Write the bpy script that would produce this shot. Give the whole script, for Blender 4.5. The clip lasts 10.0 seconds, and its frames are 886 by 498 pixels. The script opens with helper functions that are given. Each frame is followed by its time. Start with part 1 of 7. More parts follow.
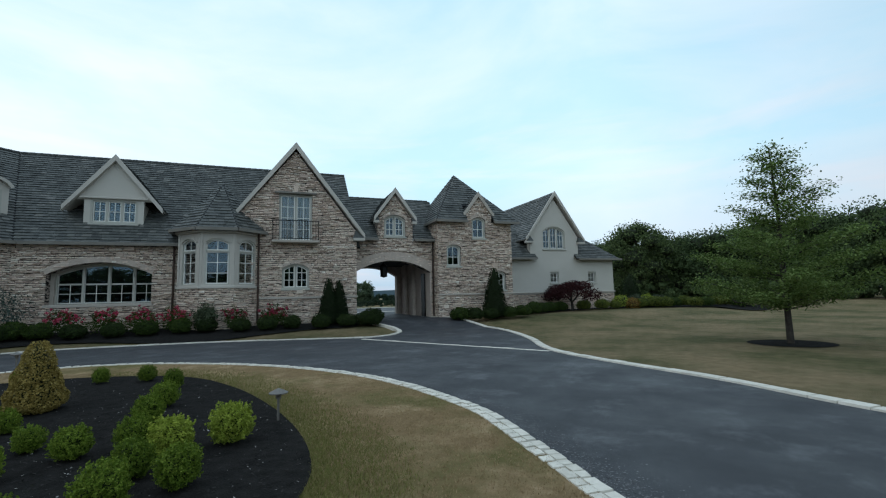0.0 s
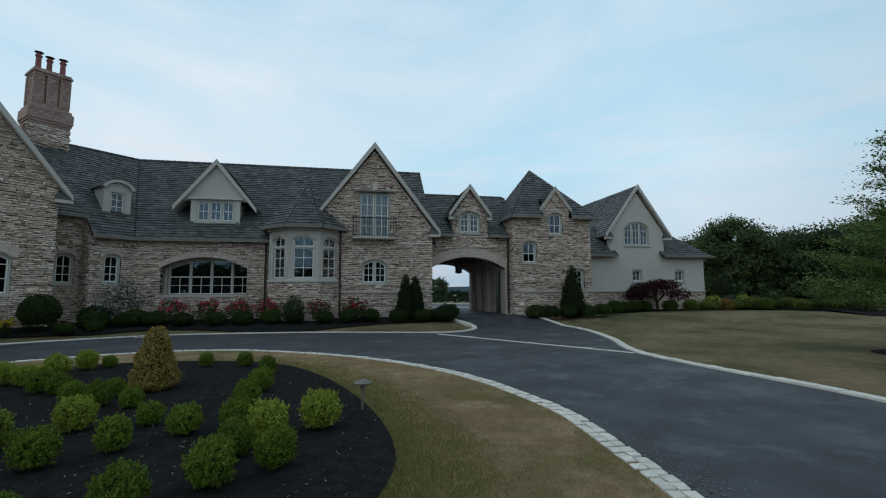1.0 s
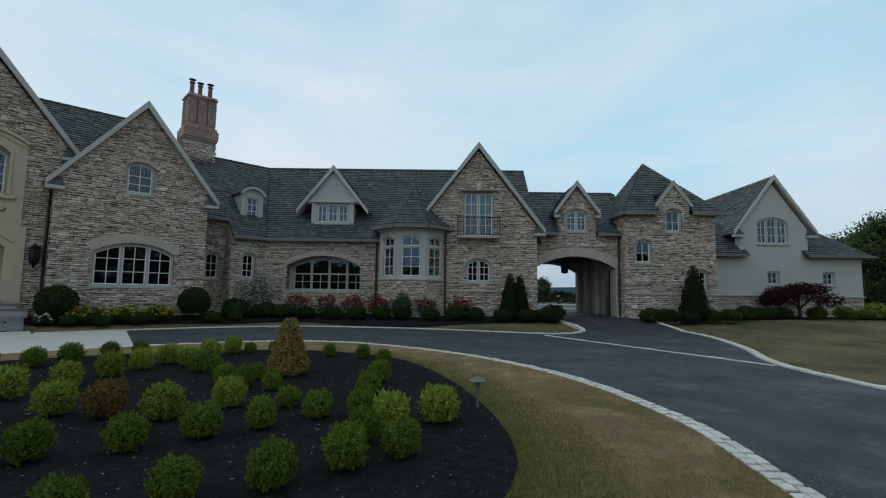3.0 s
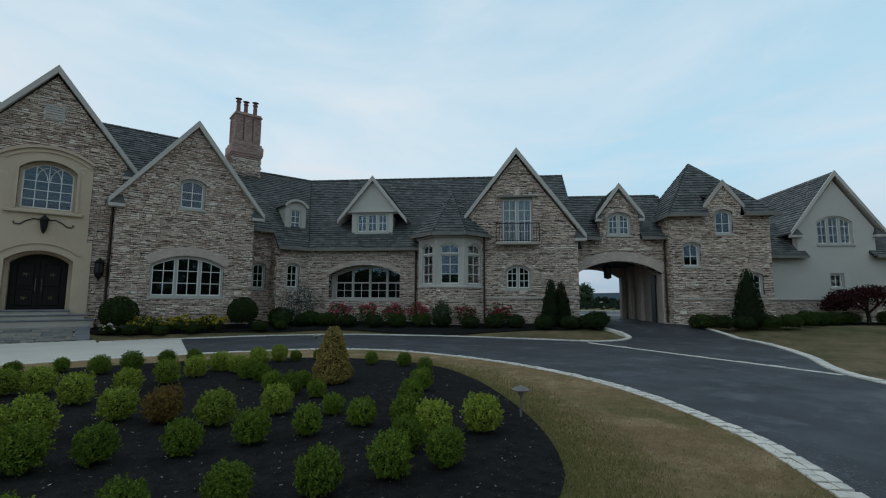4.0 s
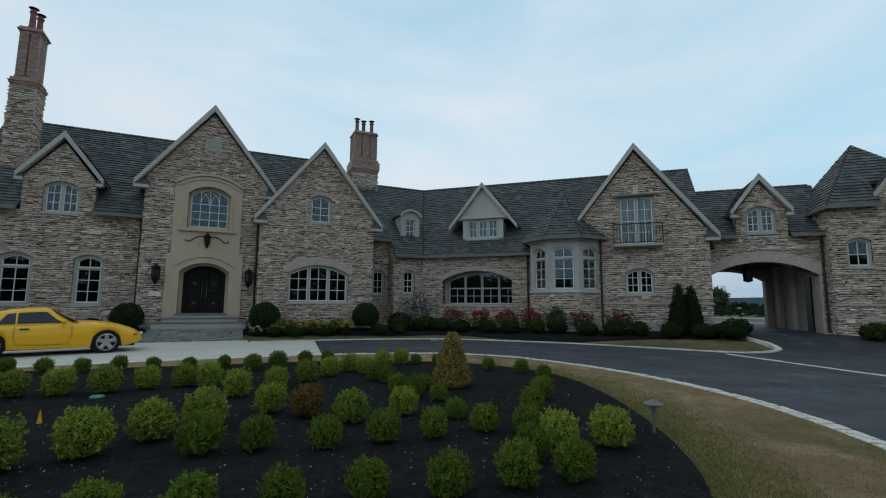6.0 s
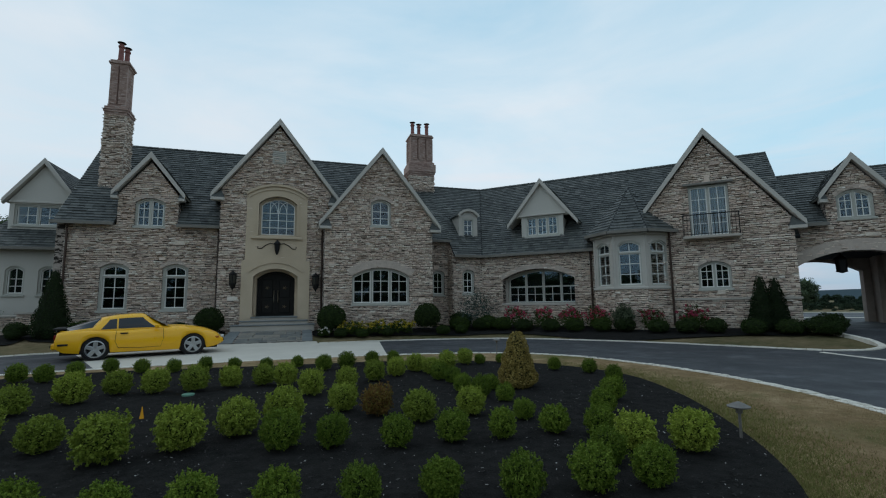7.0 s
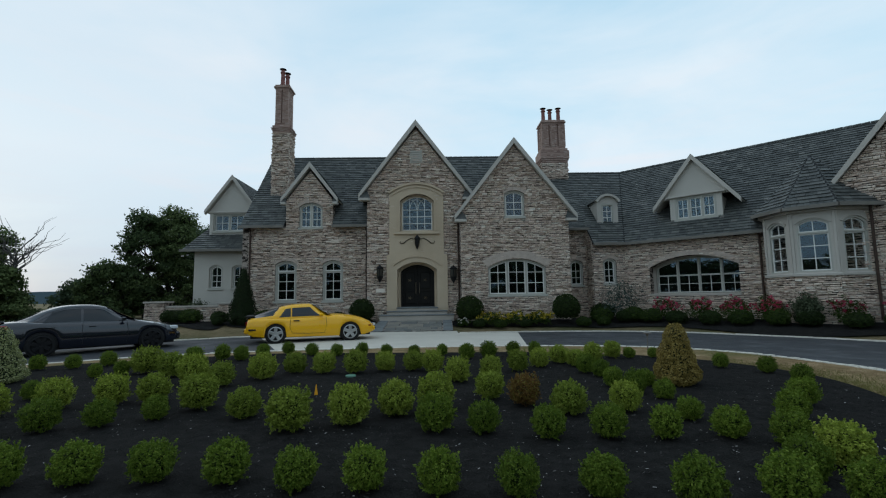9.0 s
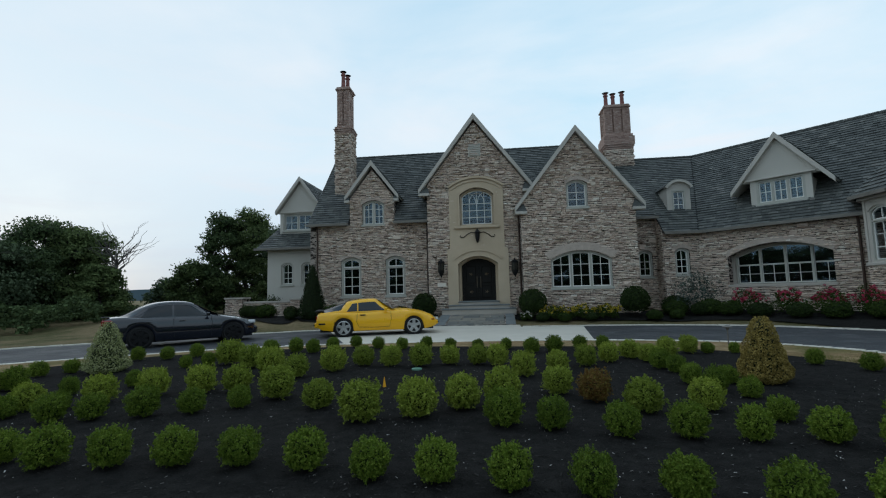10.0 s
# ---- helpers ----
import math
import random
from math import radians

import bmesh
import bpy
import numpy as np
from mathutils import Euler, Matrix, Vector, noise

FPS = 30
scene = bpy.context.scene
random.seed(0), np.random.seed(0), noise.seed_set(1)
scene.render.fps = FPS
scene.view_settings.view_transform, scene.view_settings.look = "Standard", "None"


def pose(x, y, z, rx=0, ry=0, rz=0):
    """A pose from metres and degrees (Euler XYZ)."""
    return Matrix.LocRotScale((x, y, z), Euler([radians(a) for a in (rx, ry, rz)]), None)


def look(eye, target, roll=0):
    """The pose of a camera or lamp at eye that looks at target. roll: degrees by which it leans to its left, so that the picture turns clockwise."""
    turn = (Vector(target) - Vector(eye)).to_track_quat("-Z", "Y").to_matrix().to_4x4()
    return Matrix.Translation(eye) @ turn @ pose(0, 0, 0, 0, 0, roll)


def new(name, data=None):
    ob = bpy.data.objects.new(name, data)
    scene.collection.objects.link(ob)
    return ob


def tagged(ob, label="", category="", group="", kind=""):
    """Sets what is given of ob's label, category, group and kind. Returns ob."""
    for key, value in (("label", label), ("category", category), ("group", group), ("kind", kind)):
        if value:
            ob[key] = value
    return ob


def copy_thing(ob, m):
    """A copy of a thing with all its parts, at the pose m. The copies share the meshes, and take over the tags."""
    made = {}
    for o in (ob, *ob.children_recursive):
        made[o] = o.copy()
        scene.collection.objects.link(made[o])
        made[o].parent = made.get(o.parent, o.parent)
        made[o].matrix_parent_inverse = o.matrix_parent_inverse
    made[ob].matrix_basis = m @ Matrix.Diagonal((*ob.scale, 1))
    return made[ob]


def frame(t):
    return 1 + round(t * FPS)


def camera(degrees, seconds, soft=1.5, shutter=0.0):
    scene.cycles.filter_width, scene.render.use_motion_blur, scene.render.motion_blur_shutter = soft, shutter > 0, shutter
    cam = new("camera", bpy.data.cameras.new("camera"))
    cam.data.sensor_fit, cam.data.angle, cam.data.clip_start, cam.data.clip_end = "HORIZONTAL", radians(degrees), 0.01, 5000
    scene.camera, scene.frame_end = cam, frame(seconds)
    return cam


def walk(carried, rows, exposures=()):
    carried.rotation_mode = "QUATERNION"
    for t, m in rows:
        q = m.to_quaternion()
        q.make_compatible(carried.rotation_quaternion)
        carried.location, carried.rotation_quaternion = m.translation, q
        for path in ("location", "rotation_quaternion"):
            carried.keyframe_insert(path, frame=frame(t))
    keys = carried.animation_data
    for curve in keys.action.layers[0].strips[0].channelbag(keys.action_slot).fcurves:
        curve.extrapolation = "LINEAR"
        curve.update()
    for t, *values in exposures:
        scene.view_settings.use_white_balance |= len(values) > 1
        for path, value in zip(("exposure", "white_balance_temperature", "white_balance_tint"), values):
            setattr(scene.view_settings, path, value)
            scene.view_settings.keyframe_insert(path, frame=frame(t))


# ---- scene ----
from collections import defaultdict

# ---- camera ----
cam = camera(88.4, 10.0, soft=1.15)
PATH = [
    (0, (-0.073, 0.072, 1.426), (1.742, 0.887, 1.631), -1.3),
    (0.5, (-0.052, 0.156, 1.411), (1.687, 1.121, 1.619), -0.5),
    (1, (-0.067, 0.168, 1.414), (1.594, 1.264, 1.609), -0.3),
    (1.5, (-0.097, 0.207, 1.423), (1.508, 1.386, 1.601), -1.7),
    (2, (-0.164, 0.326, 1.416), (1.351, 1.62, 1.586), 0.3),
    (3.5, (-0.14, 0.336, 1.404), (1.186, 1.819, 1.608), 0.3),
    (4, (-0.152, 0.345, 1.412), (1.102, 1.887, 1.632), 0.3),
    (4.5, (-0.197, 0.349, 1.426), (0.963, 1.961, 1.664), 0.4),
    (5, (-0.218, 0.375, 1.429), (0.823, 2.065, 1.668), 0.4),
    (5.5, (-0.232, 0.383, 1.428), (0.717, 2.128, 1.666), 0.6),
    (7, (-0.298, 0.403, 1.438), (0.319, 2.291, 1.676), -0.7),
    (7.5, (-0.335, 0.424, 1.431), (0.152, 2.35, 1.66), -0.9),
    (8, (-0.353, 0.453, 1.424), (0.004, 2.408, 1.648), -0.8),
    (8.5, (-0.375, 0.485, 1.413), (-0.143, 2.459, 1.637), -1.1),
    (9, (-0.405, 0.483, 1.408), (-0.354, 2.471, 1.618), -0.9),
    (9.5, (-0.446, 0.49, 1.406), (-0.588, 2.475, 1.607), -1.3),
    (10, (-0.451, 0.504, 1.411), (-0.661, 2.484, 1.6), -1.5),
]
walk(cam, [(t, look(eye, target, roll)) for t, eye, target, roll in PATH], [(0.0, 0.38), (0.5, 0.2), (1.0, 0.02), (4.0, -0.04), (7.0, 0.0), (9.0, 0.1), (10.0, 0.15)])

# ---- light ----
SUN_EL, SUN_BEARING = 6.0, 50.0     # low sun behind the clouds, to the left behind the house
world = bpy.data.worlds.new("dusk_sky")
scene.world = world
world.use_nodes = True
wn, wl = world.node_tree.nodes, world.node_tree.links
wn.clear()


def wnode(kind, **values):
    n = wn.new(kind)
    for k, v in values.items():
        n.inputs[k].default_value = v
    return n


sky = wn.new("ShaderNodeTexSky")
sky.sky_type = "NISHITA"
sky.sun_disc = False
sky.sun_elevation = radians(SUN_EL)
sky.sun_rotation = radians(-SUN_BEARING)
sky.air_density, sky.dust_density, sky.ozone_density = 1.0, 1.5, 2.0


def wmix(fac, a, b, how="MIX"):
    m = wn.new("ShaderNodeMix")
    m.data_type, m.blend_type = "RGBA", how
    for src, i in ((fac, 0), (a, 6), (b, 7)):
        if isinstance(src, (int, float)):
            m.inputs[i].default_value = src
        elif isinstance(src, tuple):
            m.inputs[i].default_value = (*src, 1)
        else:
            wl.new(src, m.inputs[i])
    return m.outputs[2]


def wramp(src, stops):
    r = wn.new("ShaderNodeValToRGB")
    els = r.color_ramp.elements
    while len(els) < len(stops):
        els.new(0.5)
    for e, (p, c) in zip(els, stops):
        e.position, e.color = p, (*c, 1)
    wl.new(src, r.inputs[0])
    return r.outputs[0]


coord = wn.new("ShaderNodeTexCoord")
axes = wn.new("ShaderNodeSeparateXYZ")
wl.new(coord.outputs["Generated"], axes.inputs[0])


def wdot(vec):
    d = wn.new("ShaderNodeVectorMath")
    d.operation = "DOT_PRODUCT"
    wl.new(coord.outputs["Generated"], d.inputs[0])
    d.inputs[1].default_value = vec
    return d.outputs["Value"]


def wclouds(scale, stretch, detail=6.0, offset=(0, 0, 0), distortion=0.5):
    mp = wn.new("ShaderNodeMapping")
    mp.inputs["Scale"].default_value = stretch
    mp.inputs["Location"].default_value = offset
    wl.new(coord.outputs["Generated"], mp.inputs["Vector"])
    n = wnode("ShaderNodeTexNoise", Scale=scale, Detail=detail, Roughness=0.55, Distortion=distortion)
    wl.new(mp.outputs[0], n.inputs["Vector"])
    return n.outputs["Fac"]


# pale blue above, whiter low down; broad thin cloud, dimmer in the east behind the viewer
blue = wramp(axes.outputs["Z"], [(0.0, (0.46, 0.61, 0.73)), (0.09, (0.54, 0.71, 0.83)), (0.25, (0.47, 0.72, 0.87)), (0.6, (0.42, 0.64, 0.80)), (1.0, (0.34, 0.52, 0.68))])
base = wmix(0.02, blue, sky.outputs[0])
thin = wramp(wclouds(1.6, (1.0, 1.0, 2.6)), [(0.36, (0.05, 0.05, 0.05)), (0.68, (0.9, 0.9, 0.9))])
veiled = wmix(thin, base, (0.72, 0.82, 0.90))
streak = wramp(wclouds(2.6, (0.8, 0.8, 6.5), 5.0, (3.1, 1.7, 0.4), 0.8), [(0.5, (0, 0, 0)), (0.72, (0.65, 0.65, 0.65))])
low = wramp(axes.outputs["Z"], [(0.02, (0.9, 0.9, 0.9)), (0.5, (0, 0, 0))])
streaks = wmix(1.0, streak, low, "MULTIPLY")
lit = wmix(streaks, veiled, (0.86, 0.78, 0.80))
west = wramp(wdot((-math.sin(radians(SUN_BEARING)), math.cos(radians(SUN_BEARING)), 0.0)), [(0.45, (0, 0, 0)), (1.0, (0.5, 0.5, 0.5))])
glow = wmix(west, lit, (0.70, 0.75, 0.81))
east = wramp(wdot((0.25, -0.95, 0.1)), [(0.2, (1, 1, 1)), (0.85, (0.68, 0.68, 0.69))])
haze = wramp(axes.outputs["Z"], [(0.0, (0.66, 0.72, 0.78)), (0.1, (0.82, 0.87, 0.91)), (0.26, (1.0, 1.0, 1.0))])
whole = wmix(1.0, wmix(1.0, glow, haze, "MULTIPLY"), east, "MULTIPLY")
bg = wnode("ShaderNodeBackground", Strength=1.0)
wl.new(whole, bg.inputs["Color"])
wout = wn.new("ShaderNodeOutputWorld")
wl.new(bg.outputs[0], wout.inputs["Surface"])

sun = new("sun", bpy.data.lights.new("sun", "SUN"))
sun.data.energy, sun.data.angle, sun.data.color = 0.12, radians(40), (1.0, 0.93, 0.85)
sun.matrix_world = look((0, 0, 0), (math.sin(radians(SUN_BEARING)), -math.cos(radians(SUN_BEARING)), -0.7))

# ---- materials ----


class Mat:
    """A node material with a principled shader and short ways to add nodes."""

    def __init__(self, name, color=(0.5, 0.5, 0.5), rough=0.8, metal=0.0, spec=0.3):
        self.m = bpy.data.materials.new(name)
        self.m.use_nodes = True
        self.n, self.l = self.m.node_tree.nodes, self.m.node_tree.links
        self.b = self.n["Principled BSDF"]
        self.b.inputs["Base Color"].default_value = (*color, 1)
        self.b.inputs["Roughness"].default_value = rough
        self.b.inputs["Metallic"].default_value = metal
        self.b.inputs["Specular IOR Level"].default_value = spec
        self.co = self.n.new("ShaderNodeTexCoord")

    def noise(self, scale, detail=4.0, rough=0.6, stretch=None):
        n = self.n.new("ShaderNodeTexNoise")
        n.inputs["Scale"].default_value, n.inputs["Detail"].default_value, n.inputs["Roughness"].default_value = scale, detail, rough
        src = self.co.outputs["Object"]
        if stretch:
            mp = self.n.new("ShaderNodeMapping")
            mp.inputs["Scale"].default_value = stretch
            self.l.new(src, mp.inputs["Vector"])
            src = mp.outputs[0]
        self.l.new(src, n.inputs["Vector"])
        return n.outputs["Fac"]

    def ramp(self, fac, stops):
        r = self.n.new("ShaderNodeValToRGB")
        els = r.color_ramp.elements
        while len(els) < len(stops):
            els.new(0.5)
        for e, (p, c) in zip(els, stops):
            e.position, e.color = p, (*c, 1)
        self.l.new(fac, r.inputs[0])
        return r.outputs[0]

    def island(self):
        return self.n.new("ShaderNodeNewGeometry").outputs["Random Per Island"]

    def piece(self):
        return self.n.new("ShaderNodeObjectInfo").outputs["Random"]

    def blend(self, fac, a, b, how="MIX"):
        m = self.n.new("ShaderNodeMix")
        m.data_type, m.blend_type = "RGBA", how
        for src, i in ((fac, 0), (a, 6), (b, 7)):
            if isinstance(src, (int, float)):
                m.inputs[i].default_value = src
            elif isinstance(src, tuple):
                m.inputs[i].default_value = (*src, 1)
            else:
                self.l.new(src, m.inputs[i])
        return m.outputs[2]

    def color(self, src):
        self.l.new(src, self.b.inputs["Base Color"])
        return self

    def bump(self, src, strength=0.4, distance=0.02):
        b = self.n.new("ShaderNodeBump")
        b.inputs["Strength"].default_value, b.inputs["Distance"].default_value = strength, distance
        self.l.new(src, b.inputs["Height"])
        self.l.new(b.outputs[0], self.b.inputs["Normal"])
        return self


def mottled(name, dark, light, scale, rough=0.85, fine=40.0, bump=0.3, distance=0.01, spec=0.25):
    m = Mat(name, rough=rough, spec=spec)
    big = m.ramp(m.noise(scale), [(0.3, dark), (0.7, light)])
    grain = m.noise(fine, 3.0)
    m.color(m.blend(0.35, big, m.ramp(grain, [(0.3, dark), (0.7, light)])))
    m.bump(grain, bump, distance)
    return m


def stone_material(name, single):
    m = Mat(name, rough=0.9, spec=0.2)
    pick = m.piece() if single else m.island()
    tone = m.ramp(pick, [(0.0, (0.40, 0.325, 0.285)), (0.1, (0.54, 0.445, 0.39)), (0.3, (0.645, 0.53, 0.465)), (0.5, (0.69, 0.575, 0.505)), (0.7, (0.66, 0.585, 0.52)),
                         (0.9, (0.73, 0.64, 0.565)), (1.0, (0.78, 0.735, 0.67))])
    grain = m.noise(16.0, 5.0, 0.65, (1, 1, 1.8))
    m.color(m.blend(0.45, tone, m.ramp(grain, [(0.25, (0.24, 0.21, 0.19)), (0.5, (0.52, 0.47, 0.42)), (0.8, (0.8, 0.76, 0.7))]), "OVERLAY"))
    m.bump(grain, 0.6, 0.02)
    return m.m


STONE, STONE_PIECE = stone_material("rubble_stone", False), stone_material("rubble_stone_piece", True)


def mortar_material():
    """Joints: flush pale mortar, with the shade of raked gaps painted dark in places."""
    m = Mat("mortar", rough=0.95, spec=0.1)
    m.color(m.ramp(m.noise(1.0, 3.0, 0.6, (4.5, 4.5, 12.0)), [(0.455, (0.03, 0.025, 0.022)), (0.53, (0.38, 0.32, 0.28)), (0.8, (0.48, 0.415, 0.365))]))
    m.bump(m.noise(60.0, 3.0), 0.3, 0.01)
    return m.m


MORTAR = mortar_material()
ARCHSTONE = mottled("pinkish_arch_stone", (0.42, 0.345, 0.295), (0.60, 0.505, 0.435), 4.0, 0.9, fine=18.0, bump=0.6).m


def slate_material(name, single):
    m = Mat(name, rough=0.62, spec=0.35)
    pick = m.piece() if single else m.island()
    tone = m.ramp(pick, [(0.0, (0.035, 0.039, 0.037)), (0.35, (0.064, 0.070, 0.066)), (0.7, (0.096, 0.102, 0.096)), (0.92, (0.13, 0.136, 0.125)), (1.0, (0.19, 0.185, 0.17))])
    grain = m.noise(9.0, 4.0)
    m.color(m.blend(0.35, tone, m.ramp(grain, [(0.3, (0.03, 0.033, 0.033)), (0.7, (0.15, 0.155, 0.15))])))
    m.bump(grain, 0.3, 0.01)
    return m.m


SLATE, SLATE_PIECE = slate_material("roof_slate", False), slate_material("roof_slate_piece", True)
UNDERLAY = Mat("roof_underlay", (0.03, 0.032, 0.035), 0.9).m
TRIM = mottled("cream_trim_paint", (0.46, 0.43, 0.385), (0.56, 0.525, 0.475), 0.8, 0.6, bump=0.08).m
CASING = mottled("grey_green_casing_paint", (0.40, 0.395, 0.35), (0.49, 0.48, 0.43), 0.9, 0.6, bump=0.08).m
LIMESTONE = mottled("buff_limestone", (0.49, 0.39, 0.28), (0.60, 0.49, 0.36), 0.9, 0.85, bump=0.15).m
CASTSTONE = mottled("grey_cast_stone", (0.40, 0.36, 0.31), (0.52, 0.47, 0.42), 1.1, 0.85, bump=0.2).m
STUCCO = mottled("cream_stucco", (0.50, 0.475, 0.425), (0.58, 0.55, 0.50), 0.5, 0.9, fine=90.0, bump=0.25).m
SASH = Mat("window_paint", (0.78, 0.77, 0.73), 0.45).m
GUTTER = mottled("bronze_gutter", (0.16, 0.15, 0.132), (0.23, 0.215, 0.19), 2.0, 0.5, bump=0.05).m
COPPER = Mat("brown_downspout", (0.07, 0.045, 0.035), 0.45, 0.3).m
IRON = Mat("black_wrought_iron", (0.012, 0.012, 0.013), 0.5, 0.4).m
# near-black colour standing in for the shade of unlit rooms
DARKROOM = Mat("painted_interior_shade", (0.012, 0.012, 0.013), 0.9).m
BRICK = mottled("red_chimney_brick", (0.30, 0.19, 0.155), (0.48, 0.35, 0.30), 5.0, 0.9).m


def brick_material():
    m = Mat("chimney_brick_piece", rough=0.9, spec=0.2)
    tone = m.ramp(m.island(), [(0.0, (0.24, 0.15, 0.125)), (0.3, (0.37, 0.25, 0.21)), (0.7, (0.47, 0.345, 0.295)), (1.0, (0.55, 0.46, 0.41))])
    m.color(m.blend(0.3, tone, m.ramp(m.noise(22.0), [(0.3, (0.2, 0.13, 0.11)), (0.7, (0.55, 0.43, 0.37))])))
    m.bump(m.noise(40.0), 0.4, 0.01)
    return m.m


BRICKS = brick_material()
CLAY = mottled("clay_flue_pot", (0.2, 0.085, 0.075), (0.31, 0.135, 0.12), 4.0, 0.75).m
DOORWOOD = mottled("dark_door_wood", (0.005, 0.005, 0.0045), (0.011, 0.0102, 0.009), 6.0, 0.45, bump=0.1).m


def glass_material():
    m = bpy.data.materials.new("window_glass")
    m.use_nodes = True
    n, l = m.node_tree.nodes, m.node_tree.links
    b = n["Principled BSDF"]
    b.inputs["Base Color"].default_value = (0.9, 0.95, 0.97, 1)
    b.inputs["Roughness"].default_value = 0.02
    b.inputs["IOR"].default_value = 1.66
    b.inputs["Specular Tint"].default_value = (0.64, 0.82, 0.94, 1)
    b.inputs["Transmission Weight"].default_value = 1.0
    return m


GLASS = glass_material()

# ---- helpers of the scene ----


def mesh_from(name, verts, faces, material):
    me = bpy.data.meshes.new(name)
    me.from_pydata(verts, [], faces)
    me.materials.append(material)
    me.update()
    return me


def part(name, source, material, parent=None, label="", smooth=False):
    """Links a bmesh or (verts, faces) as one mesh object under a thing or a part."""
    if isinstance(source, tuple):
        me = mesh_from(name, source[0], source[1], material)
    else:
        me = bpy.data.meshes.new(name)
        bmesh.ops.recalc_face_normals(source, faces=source.faces)
        source.to_mesh(me)
        source.free()
        me.materials.append(material)
    if smooth:
        me.shade_smooth()
    ob = new(name, me)
    if parent is not None:
        ob.parent = parent
    if label:
        ob["label"] = label
    return ob


def thing(name, label, category, group="", m=None, kind=""):
    ob = new(name)
    ob.empty_display_size = 0.2
    if m is not None:
        ob.matrix_world = m
    return tagged(ob, label, category, group, kind)


def box(bm, x0, x1, y0, y1, z0, z1, m=None, bevel=0.0):
    vs = [bm.verts.new((x, y, z)) for x in (x0, x1) for y in (y0, y1) for z in (z0, z1)]
    fs = [bm.faces.new([vs[i] for i in f]) for f in ((0, 1, 3, 2), (4, 6, 7, 5), (0, 4, 5, 1), (2, 3, 7, 6), (0, 2, 6, 4), (1, 5, 7, 3))]
    if bevel:
        edges = list({e for f in fs for e in f.edges})
        out = bmesh.ops.bevel(bm, geom=edges, offset=bevel, segments=1, affect="EDGES", profile=0.5)
        vs = list({v for f in out["faces"] for v in f.verts} | {v for v in vs if v.is_valid})
    if m is not None:
        for v in vs:
            v.co = m @ v.co
    return vs


def tube(bm, points, radius, sides=8, caps=True):
    """A round bar along points; radius is one number or one for each point."""
    pts = [Vector(p) for p in points]
    rad = radius if isinstance(radius, (list, tuple)) else [radius] * len(pts)
    rings = []
    for i, p in enumerate(pts):
        d = (pts[min(i + 1, len(pts) - 1)] - pts[max(i - 1, 0)]).normalized()
        side = d.cross(Vector((0, 0, 1)) if abs(d.z) < 0.95 else Vector((1, 0, 0))).normalized()
        up = side.cross(d)
        rings.append([bm.verts.new(p + (side * math.cos(a) + up * math.sin(a)) * rad[i]) for a in (2 * math.pi * k / sides for k in range(sides))])
    for a, b in zip(rings, rings[1:]):
        for k in range(sides):
            bm.faces.new((a[k], a[(k + 1) % sides], b[(k + 1) % sides], b[k]))
    if caps:
        bm.faces.new(rings[0][::-1])
        bm.faces.new(rings[-1])
    return rings


def lathe(bm, profile, sides=16, center=(0, 0, 0)):
    """A turned body from (radius, height) pairs."""
    cx, cy, cz = center
    rings = [[bm.verts.new((cx + r * math.cos(2 * math.pi * k / sides), cy + r * math.sin(2 * math.pi * k / sides), cz + z)) for k in range(sides)] for r, z in profile]
    for a, b in zip(rings, rings[1:]):
        for k in range(sides):
            bm.faces.new((a[k], a[(k + 1) % sides], b[(k + 1) % sides], b[k]))
    bm.faces.new(rings[0][::-1])
    bm.faces.new(rings[-1])


def prism(bm, outline, d0, d1, m=None, holes=()):
    """A slab with the outline (u, z), from depth d0 to d1, with holes right through it."""
    m = m or Matrix()
    edges = []
    for loop in (outline, *holes):
        vs = [bm.verts.new((u, d0, z)) for u, z in loop]
        edges += [bm.edges.new((a, b)) for a, b in zip(vs, vs[1:] + vs[:1])]
    fill = bmesh.ops.triangle_fill(bm, use_beauty=True, use_dissolve=False, edges=edges, normal=(0, -1, 0))
    faces = [g for g in fill["geom"] if isinstance(g, bmesh.types.BMFace)]
    ext = bmesh.ops.extrude_face_region(bm, geom=faces)
    moved = [g for g in ext["geom"] if isinstance(g, bmesh.types.BMVert)]
    for v in moved:
        v.co.y = d1
    every = set(moved) | {v for e in edges for v in e.verts}
    for v in every:
        v.co = m @ v.co


def arch(u0, u1, z0, z1, rise, steps=10):
    """The outline of an opening with a segmental head of that rise below z1."""
    pts = [(u0, z0), (u1, z0)]
    if rise <= 0:
        return pts + [(u1, z1), (u0, z1)]
    w = (u1 - u0) / 2
    r = (w * w + rise * rise) / (2 * rise)
    cu, cz = (u0 + u1) / 2, z1 - r
    a = math.asin(min(1, w / r))
    return pts + [(cu + r * math.sin(a - 2 * a * k / steps), cz + r * math.cos(a - 2 * a * k / steps)) for k in range(steps + 1)]


def head(u0, u1, z1, rise, grow, steps=12):
    """The arc of an arched head, grown outwards, from the right to the left."""
    w = (u1 - u0) / 2
    r = (w * w + rise * rise) / (2 * rise)
    cu, cz = (u0 + u1) / 2, z1 - r
    a = math.asin(min(1, w / r))
    return [(cu + (r + grow) * math.sin(a - 2 * a * k / steps), cz + (r + grow) * math.cos(a - 2 * a * k / steps)) for k in range(steps + 1)]


def spans(loops, z):
    """Where the level z lies inside the loops (even-odd), as pairs."""
    xs = []
    for loop in loops:
        for (u0, z0), (u1, z1) in zip(loop, loop[1:] + loop[:1]):
            if (z0 <= z) != (z1 <= z):
                xs.append(u0 + (z - z0) * (u1 - u0) / (z1 - z0))
    xs.sort()
    return list(zip(xs[::2], xs[1::2]))


